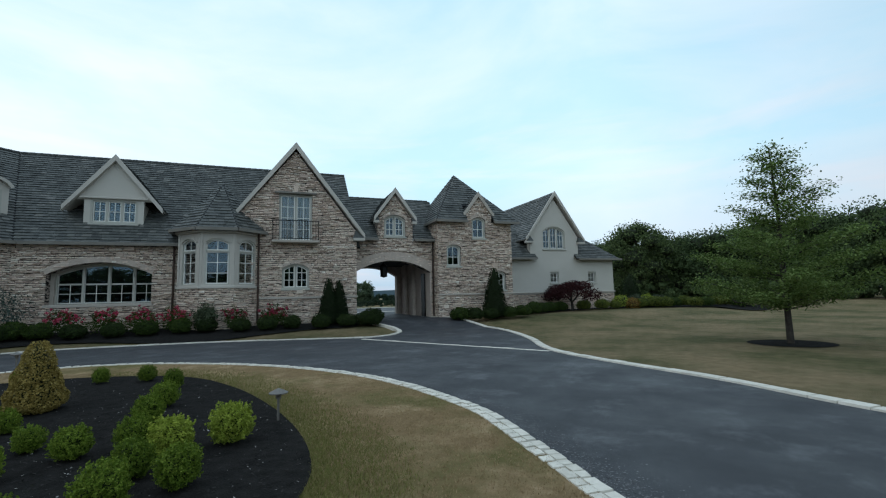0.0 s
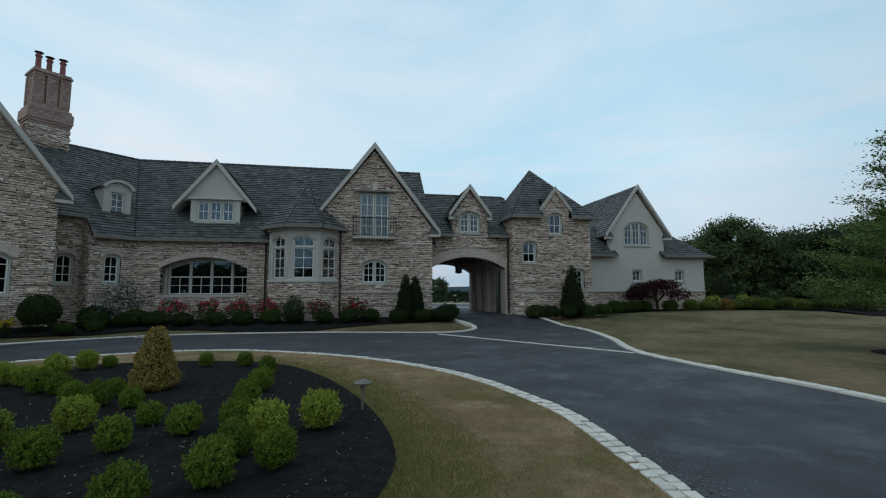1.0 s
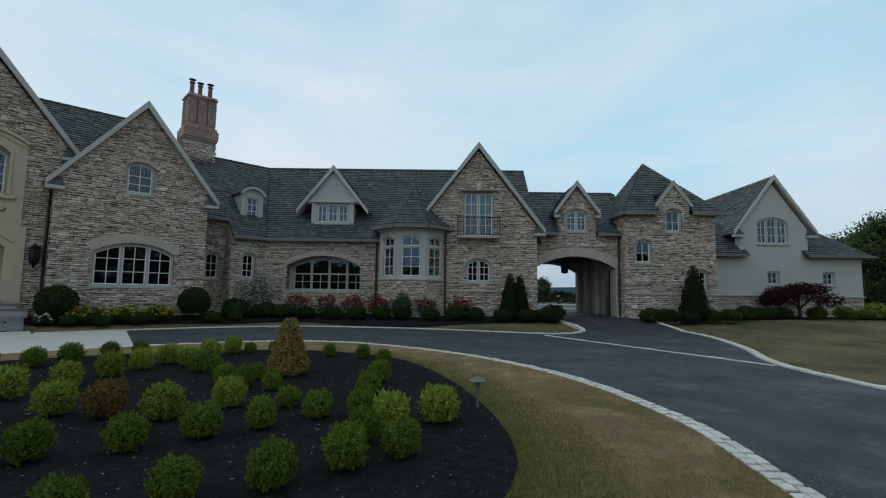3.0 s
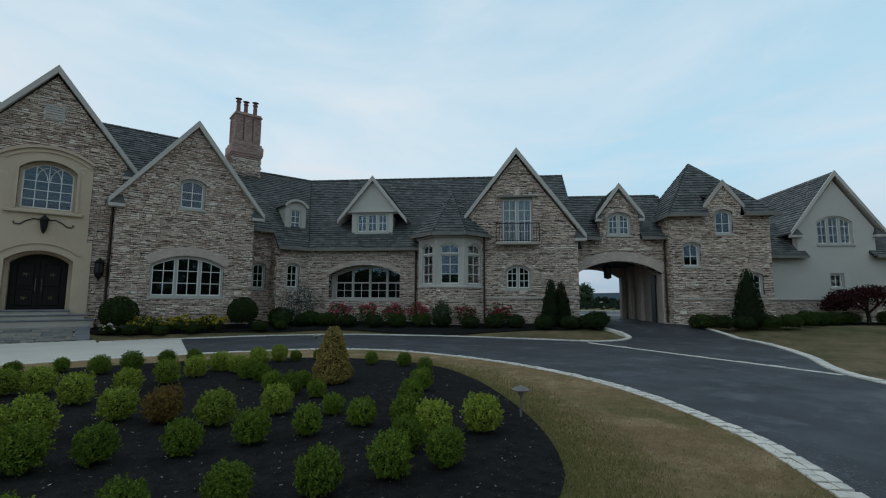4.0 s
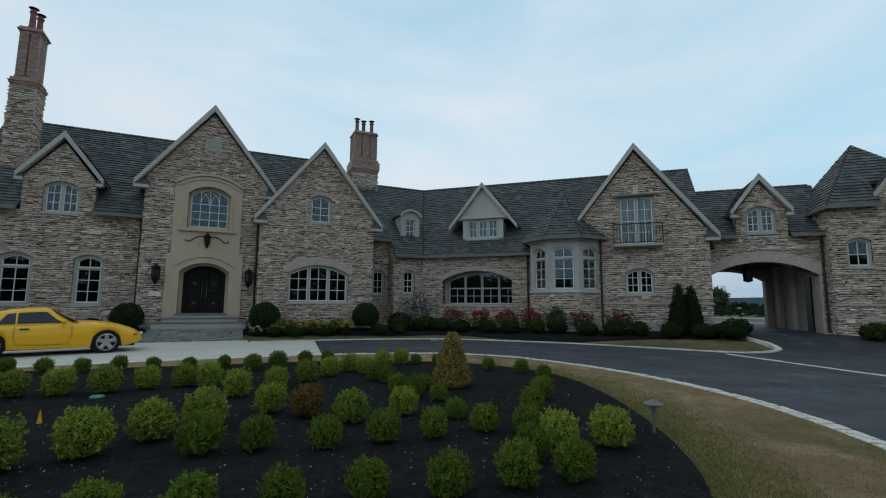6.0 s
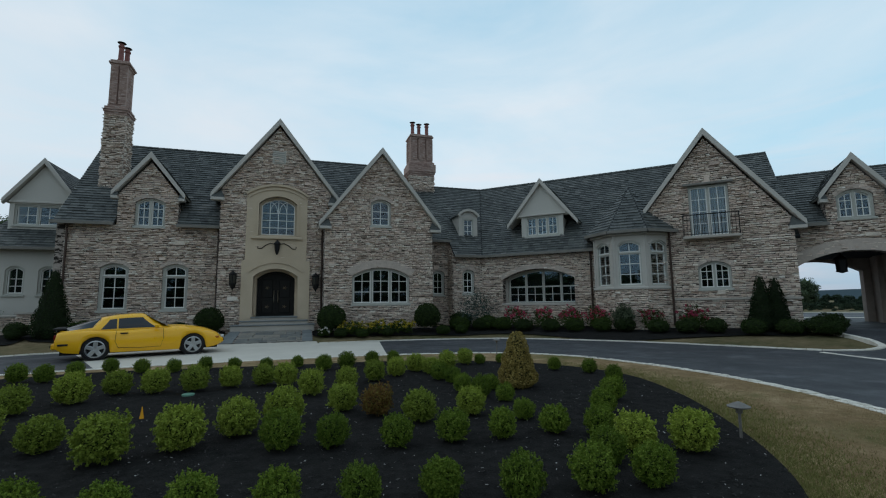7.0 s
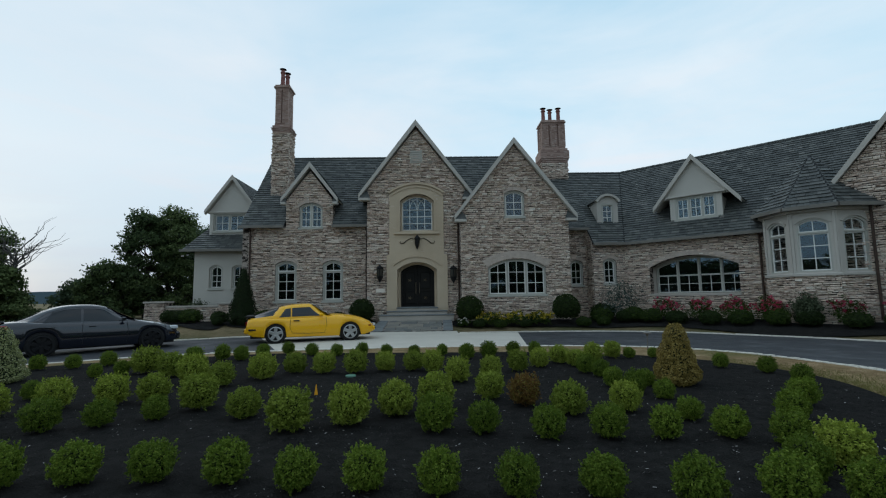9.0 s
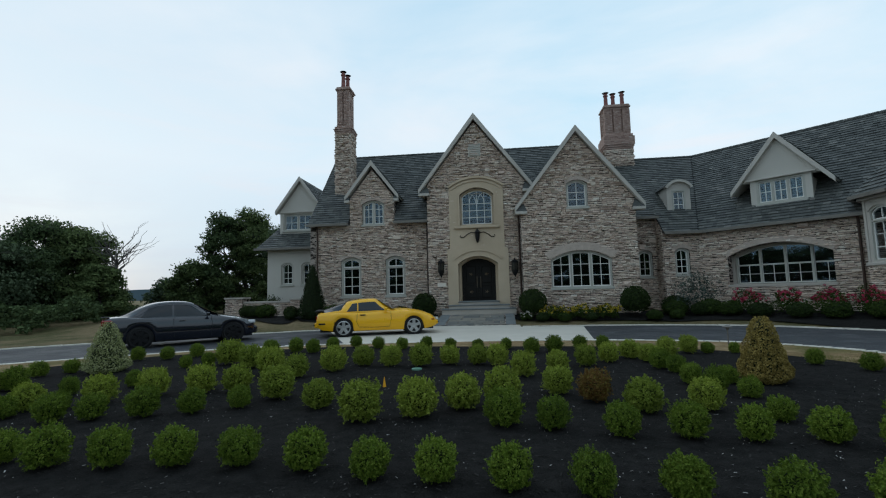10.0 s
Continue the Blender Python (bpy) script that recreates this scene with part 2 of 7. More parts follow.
def common(a, b):
    out = []
    for p in a:
        for q in b:
            lo, hi = max(p[0], q[0]), min(p[1], q[1])
            if hi - lo > 0.03:
                out.append((lo, hi))
    return out


def courses(loops, heights, widths, rng, gap):
    """Pieces (u0, u1, z0, z1) laid in courses inside the loops."""
    zs = [z for _, z in loops[0]]
    z, top, made = min(zs), max(zs), []
    while z < top:
        h = rng.uniform(*heights)
        z1 = min(z + h, top)
        if z1 - z > 0.03:
            rows = common(common(spans(loops, z + 0.012), spans(loops, z1 - 0.012)), spans(loops, (z + z1) / 2))
            for lo, hi in rows:
                u = lo - rng.uniform(0, 0.05)
                while u < hi:
                    w = rng.uniform(*widths)
                    if hi - (u + w) < widths[0] * 0.6:
                        w = hi - u
                    a, b = max(u, lo), min(u + w, hi)
                    if b - a > 0.04:
                        made.append((a + gap / 2, b - gap / 2, z + gap / 2, z1 - gap / 2))
                    u += w
        z += h
    return made


def block(a, b, z0, z1, proud, rng, chamfer):
    """One rough block with its back open: five faces."""
    j = lambda s: rng.uniform(-s, s)
    c = chamfer
    e = c * 0.9
    back = [(a + j(e), 0.0, z0 + j(e)), (b + j(e), 0.0, z0 + j(e)), (b + j(e), 0.0, z1 + j(e)), (a + j(e), 0.0, z1 + j(e))]
    front = [(a + c + j(c), -proud + j(proud / 3), z0 + c + j(c)), (b - c + j(c), -proud + j(proud / 3), z0 + c + j(c)),
             (b - c + j(c), -proud + j(proud / 3), z1 - c + j(c)), (a + c + j(c), -proud + j(proud / 3), z1 - c + j(c))]
    return back + front


BLOCK_FACES = [(4, 5, 6, 7), (0, 1, 5, 4), (1, 2, 6, 5), (2, 3, 7, 6), (3, 0, 4, 7)]


def clad(parent, loops, m, rng, singles=0, near=None, material=None, piece_material=None, name="stone", heights=(0.05, 0.1), widths=(0.09, 0.28), proud=(0.012, 0.075), gap=0.008, chamfer=0.011, wedge=False, large=0.0):
    """Lays rough stones on a wall face; the nearest ones are pieces of their own."""
    verts, faces = [], []
    count = 0
    for a, b, z0, z1 in courses(loops, heights, widths, rng, gap):
        p = rng.uniform(*proud)
        if not wedge and z1 - z0 > 0.055 and rng.random() < 0.68:
            z0 += rng.uniform(0.012, 0.034)
        raw = block(a, b, z0, z1, p, rng, chamfer)
        if wedge:
            raw = raw[:4] + [(a, -p, z0), (b, -p, z0), (b, -0.006, z1 + 0.02), (a, -0.006, z1 + 0.02)]
        shape = [m @ Vector(v) for v in raw]
        if singles and count < singles and near(a, z0):
            part(name, ([tuple(v) for v in shape], BLOCK_FACES), piece_material, parent)
            count += 1
            continue
        k = len(verts)
        verts += [tuple(v) for v in shape]
        faces += [tuple(k + i for i in f) for f in BLOCK_FACES]
    us, zs = [u for u, _ in loops[0]], [z for _, z in loops[0]]
    for _ in range(int(large * (max(us) - min(us)) * (max(zs) - min(zs)))):
        # a few larger squared blocks stand a little proud of the courses
        w, h = rng.uniform(0.24, 0.44), rng.uniform(0.13, 0.21)
        u, z = rng.uniform(min(us), max(us)), rng.uniform(min(zs), max(zs))
        if all(any(lo < u and u + w < hi for lo, hi in spans(loops, q)) for q in (z, z + h / 2, z + h)):
            k = len(verts)
            verts += [tuple(m @ Vector(v)) for v in block(u, u + w, z, z + h, 0.085, rng, 0.012)]
            faces += [tuple(k + i for i in f) for f in BLOCK_FACES]
    rest = part(name + "work", (verts, faces), material, parent)
    rest["kind"] = "stuff"
    return rest


MAIN = Matrix()
WING = Matrix.Rotation(radians(-45), 4, "Z")


def face(turn, depth):
    """The frame of a facade: u to the right, y into the house, z up, its face at depth."""
    return turn @ Matrix.Translation((0, depth, 0))


house = thing("mansion", "large two-storey stone mansion with steep slate roofs, beside a circular drive", "house", m=Matrix.Translation((0, 0, 0.13)) @ Matrix.Diagonal((1, 1, 0.97, 1)))
rng = random.Random(4)
ROOFS, WALLS = [], []


def stone_wall(m, outline, holes=(), thick=0.4, name="wall", singles=0, near=None, material=MORTAR, clad_it=True):
    bm = bmesh.new()
    prism(bm, outline, 0.0, thick, m, holes)
    w = part(name, bm, material, house)
    if clad_it:
        WALLS.append((w, [outline, *holes], m, singles, near))
    return w


def roof_face(points, name="roof", singles=0, near=None, thick=0.07, under=None):
    """A slab of roof: points in order, the first two along the eave; slates are laid on it later."""
    p = [Vector(q) for q in points]
    ux = (p[1] - p[0]).normalized()
    n = ux.cross(p[2] - p[0]).normalized()
    if n.z < 0:
        n = -n
    uh = n.cross(ux).normalized()
    if uh.z < 0:
        uh = -uh
    bm = bmesh.new()
    top = [bm.verts.new(q) for q in p]
    low = [bm.verts.new(q - n * thick) for q in p]
    bm.faces.new(top)
    bm.faces.new(low[::-1])
    for i in range(len(p)):
        k = (i + 1) % len(p)
        bm.faces.new((top[i], low[i], low[k], top[k]))
    r = part(name, bm, under or UNDERLAY, house)
    frame_m = Matrix(((ux.x, -n.x, uh.x, p[0].x), (ux.y, -n.y, uh.y, p[0].y), (ux.z, -n.z, uh.z, p[0].z), (0, 0, 0, 1)))
    loop = [((q - p[0]).dot(ux), (q - p[0]).dot(uh)) for q in p]
    ROOFS.append((r, loop, frame_m, singles, near))
    return r


def at(turn, u, v, z):
    return turn @ Vector((u, v, z))


def gable_roof(turn, u0, u1, apex, v0, v1, eave_z, apex_z, over=0.0):
    """The two slopes of a gable whose ridge runs into the house, from depth v0 to v1."""
    roof_face([at(turn, u0, v1, eave_z), at(turn, u0, v0, eave_z), at(turn, apex, v0, apex_z), at(turn, apex, v1, apex_z)], under=TRIM)
    roof_face([at(turn, u1, v0, eave_z), at(turn, u1, v1, eave_z), at(turn, apex, v1, apex_z), at(turn, apex, v0, apex_z)], under=TRIM)


def rake(m, u0, u1, apex, eave_z, apex_z, width=0.11, d0=-0.24, d1=-0.16, ret=0.55, material=None):
    """Barge boards of a gable with little returns at their feet."""
    material = material or TRIM
    for s, foot in ((-1, u0), (1, u1)):
        bm = bmesh.new()
        run, rise = apex - foot, apex_z - eave_z
        ln = math.hypot(run, rise)
        dz = width * ln / abs(run)
        soffit = bmesh.new()
        prism(soffit, [(foot, eave_z - 0.1), (apex, apex_z - 0.1), (apex, apex_z - 0.15), (foot, eave_z - 0.15)], d1, 0.0, m)
        part("soffit_board", soffit, material, house)
        prism(bm, [(foot, eave_z + 0.1), (apex, apex_z + 0.12), (apex, apex_z - dz), (foot - 0.0, eave_z - 0.12), (foot, eave_z - 0.12)][:4], d0, d1, m)
        part("barge_board", bm, material, house)
        if ret:
            bm = bmesh.new()
            box(bm, min(foot, foot - s * ret), max(foot, foot - s * ret), d0 - 0.02, 0.05, eave_z - 0.24, eave_z - 0.1, m, 0.015)
            part("eave_return", bm, material, house)
            bm = bmesh.new()
            a, b = sorted((foot - s * 0.02, foot - s * ret))
            lo = [(a, d0 - 0.02, eave_z - 0.1), (b, d0 - 0.02, eave_z - 0.1), (b, 0.02, eave_z - 0.1), (a, 0.02, eave_z - 0.1)]
            tip = (foot - s * ret * 0.72, 0.0, eave_z + 0.32)
            vs = [bm.verts.new(m @ Vector(q)) for q in (*lo, tip)]
            for f in ((0, 1, 2, 3), (0, 4, 1), (1, 4, 2), (2, 4, 3), (3, 4, 0)):
                bm.faces.new([vs[i] for i in f])
            part("return_roof", bm, SLATE, house)


def gutter(a, b, size=0.13):
    bm = bmesh.new()
    a, b = Vector(a), Vector(b)
    d = (b - a).normalized()
    side = d.cross(Vector((0, 0, 1)))
    ring = [(-0.5, 0.5), (-0.5, 0.0), (-0.3, -0.5), (0.5, -0.5), (0.5, 0.5)]
    va = [bm.verts.new(a + side * x * size + Vector((0, 0, y * size))) for x, y in ring]
    vb = [bm.verts.new(b + side * x * size + Vector((0, 0, y * size))) for x, y in ring]
    for i in range(5):
        bm.faces.new((va[i], va[(i + 1) % 5], vb[(i + 1) % 5], vb[i]))
    bm.faces.new(va)
    bm.faces.new(vb[::-1])
    return part("gutter", bm, GUTTER, house)


def downspout(m, u, z0, z1, d=-0.09):
    bm = bmesh.new()
    tube(bm, [m @ Vector((u, d, z0)), m @ Vector((u, d, z1 - 0.35)), m @ Vector((u, d - 0.02, z1 - 0.2)), m @ Vector((u, d - 0.14, z1))], 0.045)
    for z in (z0 + 0.5, (z0 + z1) / 2, z1 - 0.5):
        box(bm, u - 0.06, u + 0.06, d - 0.05, 0.0, z, z + 0.04, m)
    return part("downspout", bm, COPPER, house)


def pane_grid(win, m, u0, u1, z0, top, d, cols, rows, bar=0.026, rail=0.042):
    """One sash: its rails, glazing bars and panes, from z0 up to the line top(u)."""
    k = 8
    us = [u1 + (u0 - u1) * i / k for i in range(k + 1)]
    outer = [(u0, z0), (u1, z0)] + [(u, top(u)) for u in us]
    vs = [u1 - rail + (u0 - u1 + 2 * rail) * i / k for i in range(k + 1)]
    inner = [(u0 + rail, z0 + rail), (u1 - rail, z0 + rail)] + [(u, top(u) - rail) for u in vs]
    bm = bmesh.new()
    prism(bm, outer, d - 0.03, d + 0.03, m, [inner])
    for i in range(1, cols):
        u = u0 + (u1 - u0) * i / cols
        box(bm, u - bar / 2, u + bar / 2, d - 0.02, d + 0.02, z0 + 0.01, top(u) - 0.01, m)
    low = max(top(u0), top(u1)) if cols else 0
    for i in range(1, rows):
        z = z0 + (low - z0) * i / rows
        ends = [u for u in (u0 + (u1 - u0) * j / 24 for j in range(25)) if top(u) > z + 0.02]
        box(bm, ends[0], ends[-1], d - 0.018, d + 0.018, z - bar / 2, z + bar / 2, m)
    part("window_frame", bm, SASH, win)
    bm = bmesh.new()
    prism(bm, inner, d + 0.004, d + 0.012, m)
    part("pane", bm, GLASS, win)


def window(m, u0, u1, z0, z1, rise, lights=1, cols=2, rows=3, recess=0.12, transom=0.0, sill=True, casing=0.08, hood=True, casing_mat=None, bar=0.028, top_cols=None, thin=0.06):
    """A window in an opening (u0..u1, z0..z1): casing, sashes, panes, sill, arched hood and a near-black sheet painting
    the shade of the room behind.
    """
    casing_mat = casing_mat or CASING
    win = part("window", (lambda b: (prism(b, arch(u0, u1, z0, z1, rise), recess - 0.06, recess + 0.06, m, [arch(u0 + casing, u1 - casing, z0 + casing * 0.7, z1 - casing, rise * 0.9)]), b)[1])(bmesh.new()), casing_mat, house)
    a, b, c, e = u0 + casing, u1 - casing, z0 + casing * 0.7, z1 - casing
    mull = 0.08
    w = (b - a - mull * (lights - 1)) / lights
    r = rise * 0.9
    half = (b - a) / 2
    drop = lambda u: r * ((u - (a + b) / 2) / half) ** 2
    line = lambda u: e - drop(u)
    for i in range(lights):
        l0 = a + i * (w + mull)
        l1 = l0 + w
        if transom:
            zt = e - transom
            pane_grid(win, m, l0, l1, c, lambda u: zt - thin, recess + 0.03, cols, rows, bar, thin * 0.7)
            pane_grid(win, m, l0, l1, zt, line, recess + 0.03, top_cols or cols, 1, bar, thin * 0.7)
            bm = bmesh.new()
            box(bm, l0, l1, recess - 0.05 if thin > 0.05 else recess + 0.02, recess + 0.06, zt - thin, zt, m)
            part("transom_bar", bm, casing_mat, win)
        else:
            pane_grid(win, m, l0, l1, c, line, recess + 0.03, cols, rows, bar)
        if i:
            bm = bmesh.new()
            box(bm, l0 - mull, l0, recess - 0.05, recess + 0.06, c, e - drop(l0 - mull / 2) * 0.98, m)
            part("mullion", bm, casing_mat, win)
    if sill:
        bm = bmesh.new()
        box(bm, u0 - 0.05, u1 + 0.05, -0.07, recess + 0.02, z0 - 0.1, z0, m, 0.012)
        part("window_sill", bm, casing_mat, win)
    if hood and rise > 0:
        n = 9
        ins, outs = head(u0, u1, z1, rise, 0.004, n), head(u0, u1, z1, rise, 0.17, n)
        for k in range(n):
            f = 0.04
            q = [Vector(ins[k]).lerp(Vector(ins[k + 1]), f), Vector(ins[k]).lerp(Vector(ins[k + 1]), 1 - f), Vector(outs[k]).lerp(Vector(outs[k + 1]), 1 - f), Vector(outs[k]).lerp(Vector(outs[k + 1]), f)]
            bm = bmesh.new()
            prism(bm, [tuple(v) for v in q], -0.045, 0.1, m)
            part("arch_stone", bm, ARCHSTONE, win)
    # near-black sheet added for the room's shade
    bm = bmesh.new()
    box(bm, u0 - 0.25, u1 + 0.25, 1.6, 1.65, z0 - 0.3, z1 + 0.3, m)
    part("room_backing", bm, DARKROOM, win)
    return win

# ---- ground ----


def ground_z(x, y):
    """The lawn lies level with the drive and rises gently to the house and the arch."""
    v = (x + y) * math.sqrt(0.5)
    u = (x - y) * math.sqrt(0.5)
    to_main = min(max((y - 19.6) / 2.2, 0), 1) * (1 if x < 9 else max(0, 1 - (x - 9) / 4))
    to_wing = min(max((v - 18.6) / 2.6, 0), 1) * (1 if u > -10 else max(0, 1 - (-10 - u) / 3))
    return 0.36 * max(to_main, to_wing)


def sheet(name, size, cells, height, material, label, lift=0.0):
    n = cells
    verts, faces = [], []
    # finer cells near the middle
    axis = [math.copysign((abs(i / n) ** 3.0) * size, i) for i in range(-n, n + 1)]
    for yy in axis:
        for xx in axis:
            x, y = xx + 5, yy + 14
            verts.append((x, y, height(x, y) + lift))
    w = 2 * n + 1
    for j in range(w - 1):
        for i in range(w - 1):
            faces.append((j * w + i, j * w + i + 1, (j + 1) * w + i + 1, (j + 1) * w + i))
    ob = part(name, (verts, faces), material)
    ob.data.shade_smooth()
    return tagged(ob, label, "ground", kind="structure")


def lawn_material():
    m = Mat("dry_lawn", rough=0.95, spec=0.1)
    patch = m.noise(0.3, 6.0, 0.68)
    green = m.ramp(m.noise(3.5, 4.0), [(0.3, (0.078, 0.079, 0.035)), (0.7, (0.126, 0.117, 0.055))])
    straw = m.ramp(m.noise(5.0, 4.0), [(0.3, (0.18, 0.135, 0.075)), (0.7, (0.27, 0.205, 0.12))])
    mask = m.ramp(patch, [(0.40, (0, 0, 0)), (0.60, (1, 1, 1))])
    m.color(m.blend(mask, green, straw))
    m.bump(m.noise(120.0, 2.0), 0.8, 0.03)
    return m.m


def mat_straw():
    m = Mat("straw_lawn", rough=0.95, spec=0.1)
    straw = m.ramp(m.noise(5.0, 6.0, 0.7), [(0.3, (0.31, 0.215, 0.115)), (0.5, (0.42, 0.30, 0.17)), (0.7, (0.54, 0.395, 0.24))])
    olive = m.ramp(m.noise(7.0, 5.0, 0.7), [(0.3, (0.135, 0.122, 0.045)), (0.7, (0.245, 0.20, 0.088))])
    brown = m.ramp(m.noise(9.0, 5.0, 0.7), [(0.3, (0.22, 0.145, 0.072)), (0.7, (0.34, 0.24, 0.13))])
    two = m.blend(m.ramp(m.noise(0.9, 6.0, 0.7), [(0.46, (1, 1, 1)), (0.6, (0, 0, 0))]), straw, brown)
    m.color(m.blend(m.ramp(m.noise(0.5, 6.0, 0.62), [(0.39, (1, 1, 1)), (0.52, (0, 0, 0))]), two, olive))
    m.bump(m.noise(140.0, 2.0), 0.9, 0.03)
    return m.m


LAWN, STRAW = lawn_material(), mat_straw()


def asphalt_material():
    m = Mat("worn_asphalt", rough=0.7, spec=0.42)
    big = m.ramp(m.noise(0.45, 6.0, 0.65), [(0.3, (0.015, 0.017, 0.021)), (0.6, (0.031, 0.034, 0.040)), (0.78, (0.064, 0.067, 0.073))])
    grain = m.noise(170.0, 2.0)
    scuff = m.ramp(m.noise(1.1, 9.0, 0.75), [(0.52, (0, 0, 0)), (0.68, (0.6, 0.6, 0.6))])
    m.color(m.blend(scuff, m.blend(0.4, big, m.ramp(grain, [(0.35, (0.010, 0.011, 0.014)), (0.75, (0.085, 0.09, 0.10))])), (0.13, 0.135, 0.145)))
    m.bump(grain, 0.35, 0.006)
    m.l.new(m.ramp(m.noise(0.8, 4.0), [(0.35, (0.56, 0.56, 0.56)), (0.65, (0.8, 0.8, 0.8))]), m.b.inputs["Roughness"])
    return m.m


ASPHALT = asphalt_material()
CONCRETE = mottled("pale_concrete", (0.49, 0.455, 0.395), (0.61, 0.57, 0.50), 0.7, 0.85, bump=0.15).m
MULCH = mottled("dark_mulch", (0.011, 0.0108, 0.0105), (0.034, 0.0325, 0.031), 8.0, 0.98, fine=55.0, bump=1.0, distance=0.04, spec=0.04).m


def flag_material():
    m = Mat("flagstone_piece", rough=0.8, spec=0.25)
    tone = m.ramp(m.piece(), [(0.0, (0.11, 0.12, 0.12)), (0.4, (0.17, 0.175, 0.165)), (0.7, (0.24, 0.22, 0.185)), (1.0, (0.29, 0.255, 0.21))])
    m.color(m.blend(0.35, tone, m.ramp(m.noise(5.0), [(0.3, (0.1, 0.105, 0.1)), (0.7, (0.3, 0.28, 0.25))])))
    m.bump(m.noise(12.0), 0.4, 0.01)
    return m.m


FLAG_PIECE = flag_material()
FLAG = mottled("blue_flagstone", (0.13, 0.145, 0.15), (0.22, 0.235, 0.235), 2.0, 0.8, bump=0.2).m

sheet("ground", 900.0, 130, lambda x, y: ground_z(x, y) - 0.06 - (0.04 if 4.6 < (x - y) * 0.7071 < 10 and 15 < (x + y) * 0.7071 < 31 else 0), LAWN, "dry patchy lawn with green and straw-coloured grass")


def smooth_path(points, n=10, closed=False):
    """Catmull-Rom through the points."""
    p = [Vector((*q, 0)) if len(q) == 2 else Vector(q) for q in points]
    out = []
    last = len(p) if closed else len(p) - 1
    for i in range(last):
        a, b = (p[i - 1] if i or closed else p[0]), p[i]
        c, d = p[(i + 1) % len(p)], (p[(i + 2) % len(p)] if closed or i + 2 < len(p) else p[-1])
        for k in range(n):
            t = k / n
            out.append(0.5 * ((2 * b) + (c - a) * t + (2 * a - 5 * b + 4 * c - d) * t * t + (3 * b - a - 3 * c + d) * t ** 3))
    if not closed:
        out.append(p[-1])
    return out


def plate(name, outline, z0, material, label, category, follow=False, thick=0.06, parent=None):
    """A flat piece of paving with the outline, its top at z0 (or that far above the ground)."""
    bm = bmesh.new()
    vs = [bm.verts.new((q[0], q[1], 0)) for q in outline]
    es = [bm.edges.new((a, b)) for a, b in zip(vs, vs[1:] + vs[:1])]
    bmesh.ops.triangle_fill(bm, use_beauty=True, edges=es, normal=(0, 0, 1))
    if follow:
        xs, ys = [v.co.x for v in bm.verts], [v.co.y for v in bm.verts]
        for axis, lo, hi in ((0, max(min(xs), -20), max(xs)), (1, min(ys), max(ys))):
            k = math.ceil(lo)
            while k < hi:
                bmesh.ops.bisect_plane(bm, geom=bm.verts[:] + bm.edges[:] + bm.faces[:], plane_co=((k, 0, 0), (0, k, 0))[axis], plane_no=((1, 0, 0), (0, 1, 0))[axis])
                k += 1.0
    for v in bm.verts:
        v.co.z = z0 + (ground_z(v.co.x, v.co.y) if follow else 0)
    ob = part(name, bm, material, parent)
    for p in ob.data.polygons:
        if p.normal.z < 0:
            p.flip()
    if parent is None:
        tagged(ob, label, category, kind="structure")
    return ob


# The ring of asphalt round the planted island, its branch to the arch and the road to the right
OUTER = [(-28, 3.5), (-20, 10.0), (-15.6, 13.2), (-13.0, 15.0), (-10.6, 16.6), (-8.9, 17.7), (-7.2, 18.4), (-4, 18.7), (0, 18.6), (2.9, 18.45), (5.2, 18.2), (8.0, 17.3), (10.0, 15.4), (11.5, 13.6), (12.6, 11.7), (13.6, 9.8)]
ISLAND = [(3.1, 0.12), (3.47, 0.5), (3.83, 0.78), (4.44, 1.28), (5.24, 1.95), (5.85, 2.72), (6.5, 3.72), (7.05, 4.95), (7.38, 6.3), (7.48, 7.9), (7.27, 9.5), (6.8, 11.0), (5.8, 12.2), (4.4, 12.9), (2.2, 13.35), (-1.0, 13.5), (-4.0, 13.3),
          (-7.0, 12.7), (-9.6, 11.4), (-12.2, 9.6), (-14.0, 6.5), (-14.6, 2.5), (-13.5, -2.5), (-9.0, -7.0), (-4.0, -7.5), (0.0, -4.5), (2.2, -1.0)]
RIGHT = [(21.25, 10.4), (21.0, 9.2), (20.3, 7.9), (19.2, 6.55), (17.2, 5.05), (14.6, 3.65), (12.5, 2.8), (11.3, 2.08), (10.1, 0.9), (8.45, -0.95), (6.9, -2.3), (4.5, -5.0), (2.0, -9.0), (0, -14)]
LEFTB = [(13.6, 9.8), (14.0, 9.3), (14.9, 9.05), (16.0, 9.3), (16.8, 9.75), (17.25, 10.4), (17.5, 11.2), (17.85, 12.2), (18.35, 13.05)]

outer_line, island, right, leftb = smooth_path(OUTER), smooth_path(ISLAND, closed=True), smooth_path(RIGHT), smooth_path(LEFTB)
drive_line = [(q.x, q.y) for q in outer_line] + [(q.x, q.y) for q in leftb[1:]] + [(18.7, 13.5), (21.5, 10.7)] + [(q.x, q.y) for q in right] + [(-12, -14), (-24, -8)]
plate("drive", [Vector(q).to_3d() for q in drive_line], 0.005, ASPHALT, "dark grey worn asphalt drive circling the planted island", "driveway", follow=True)


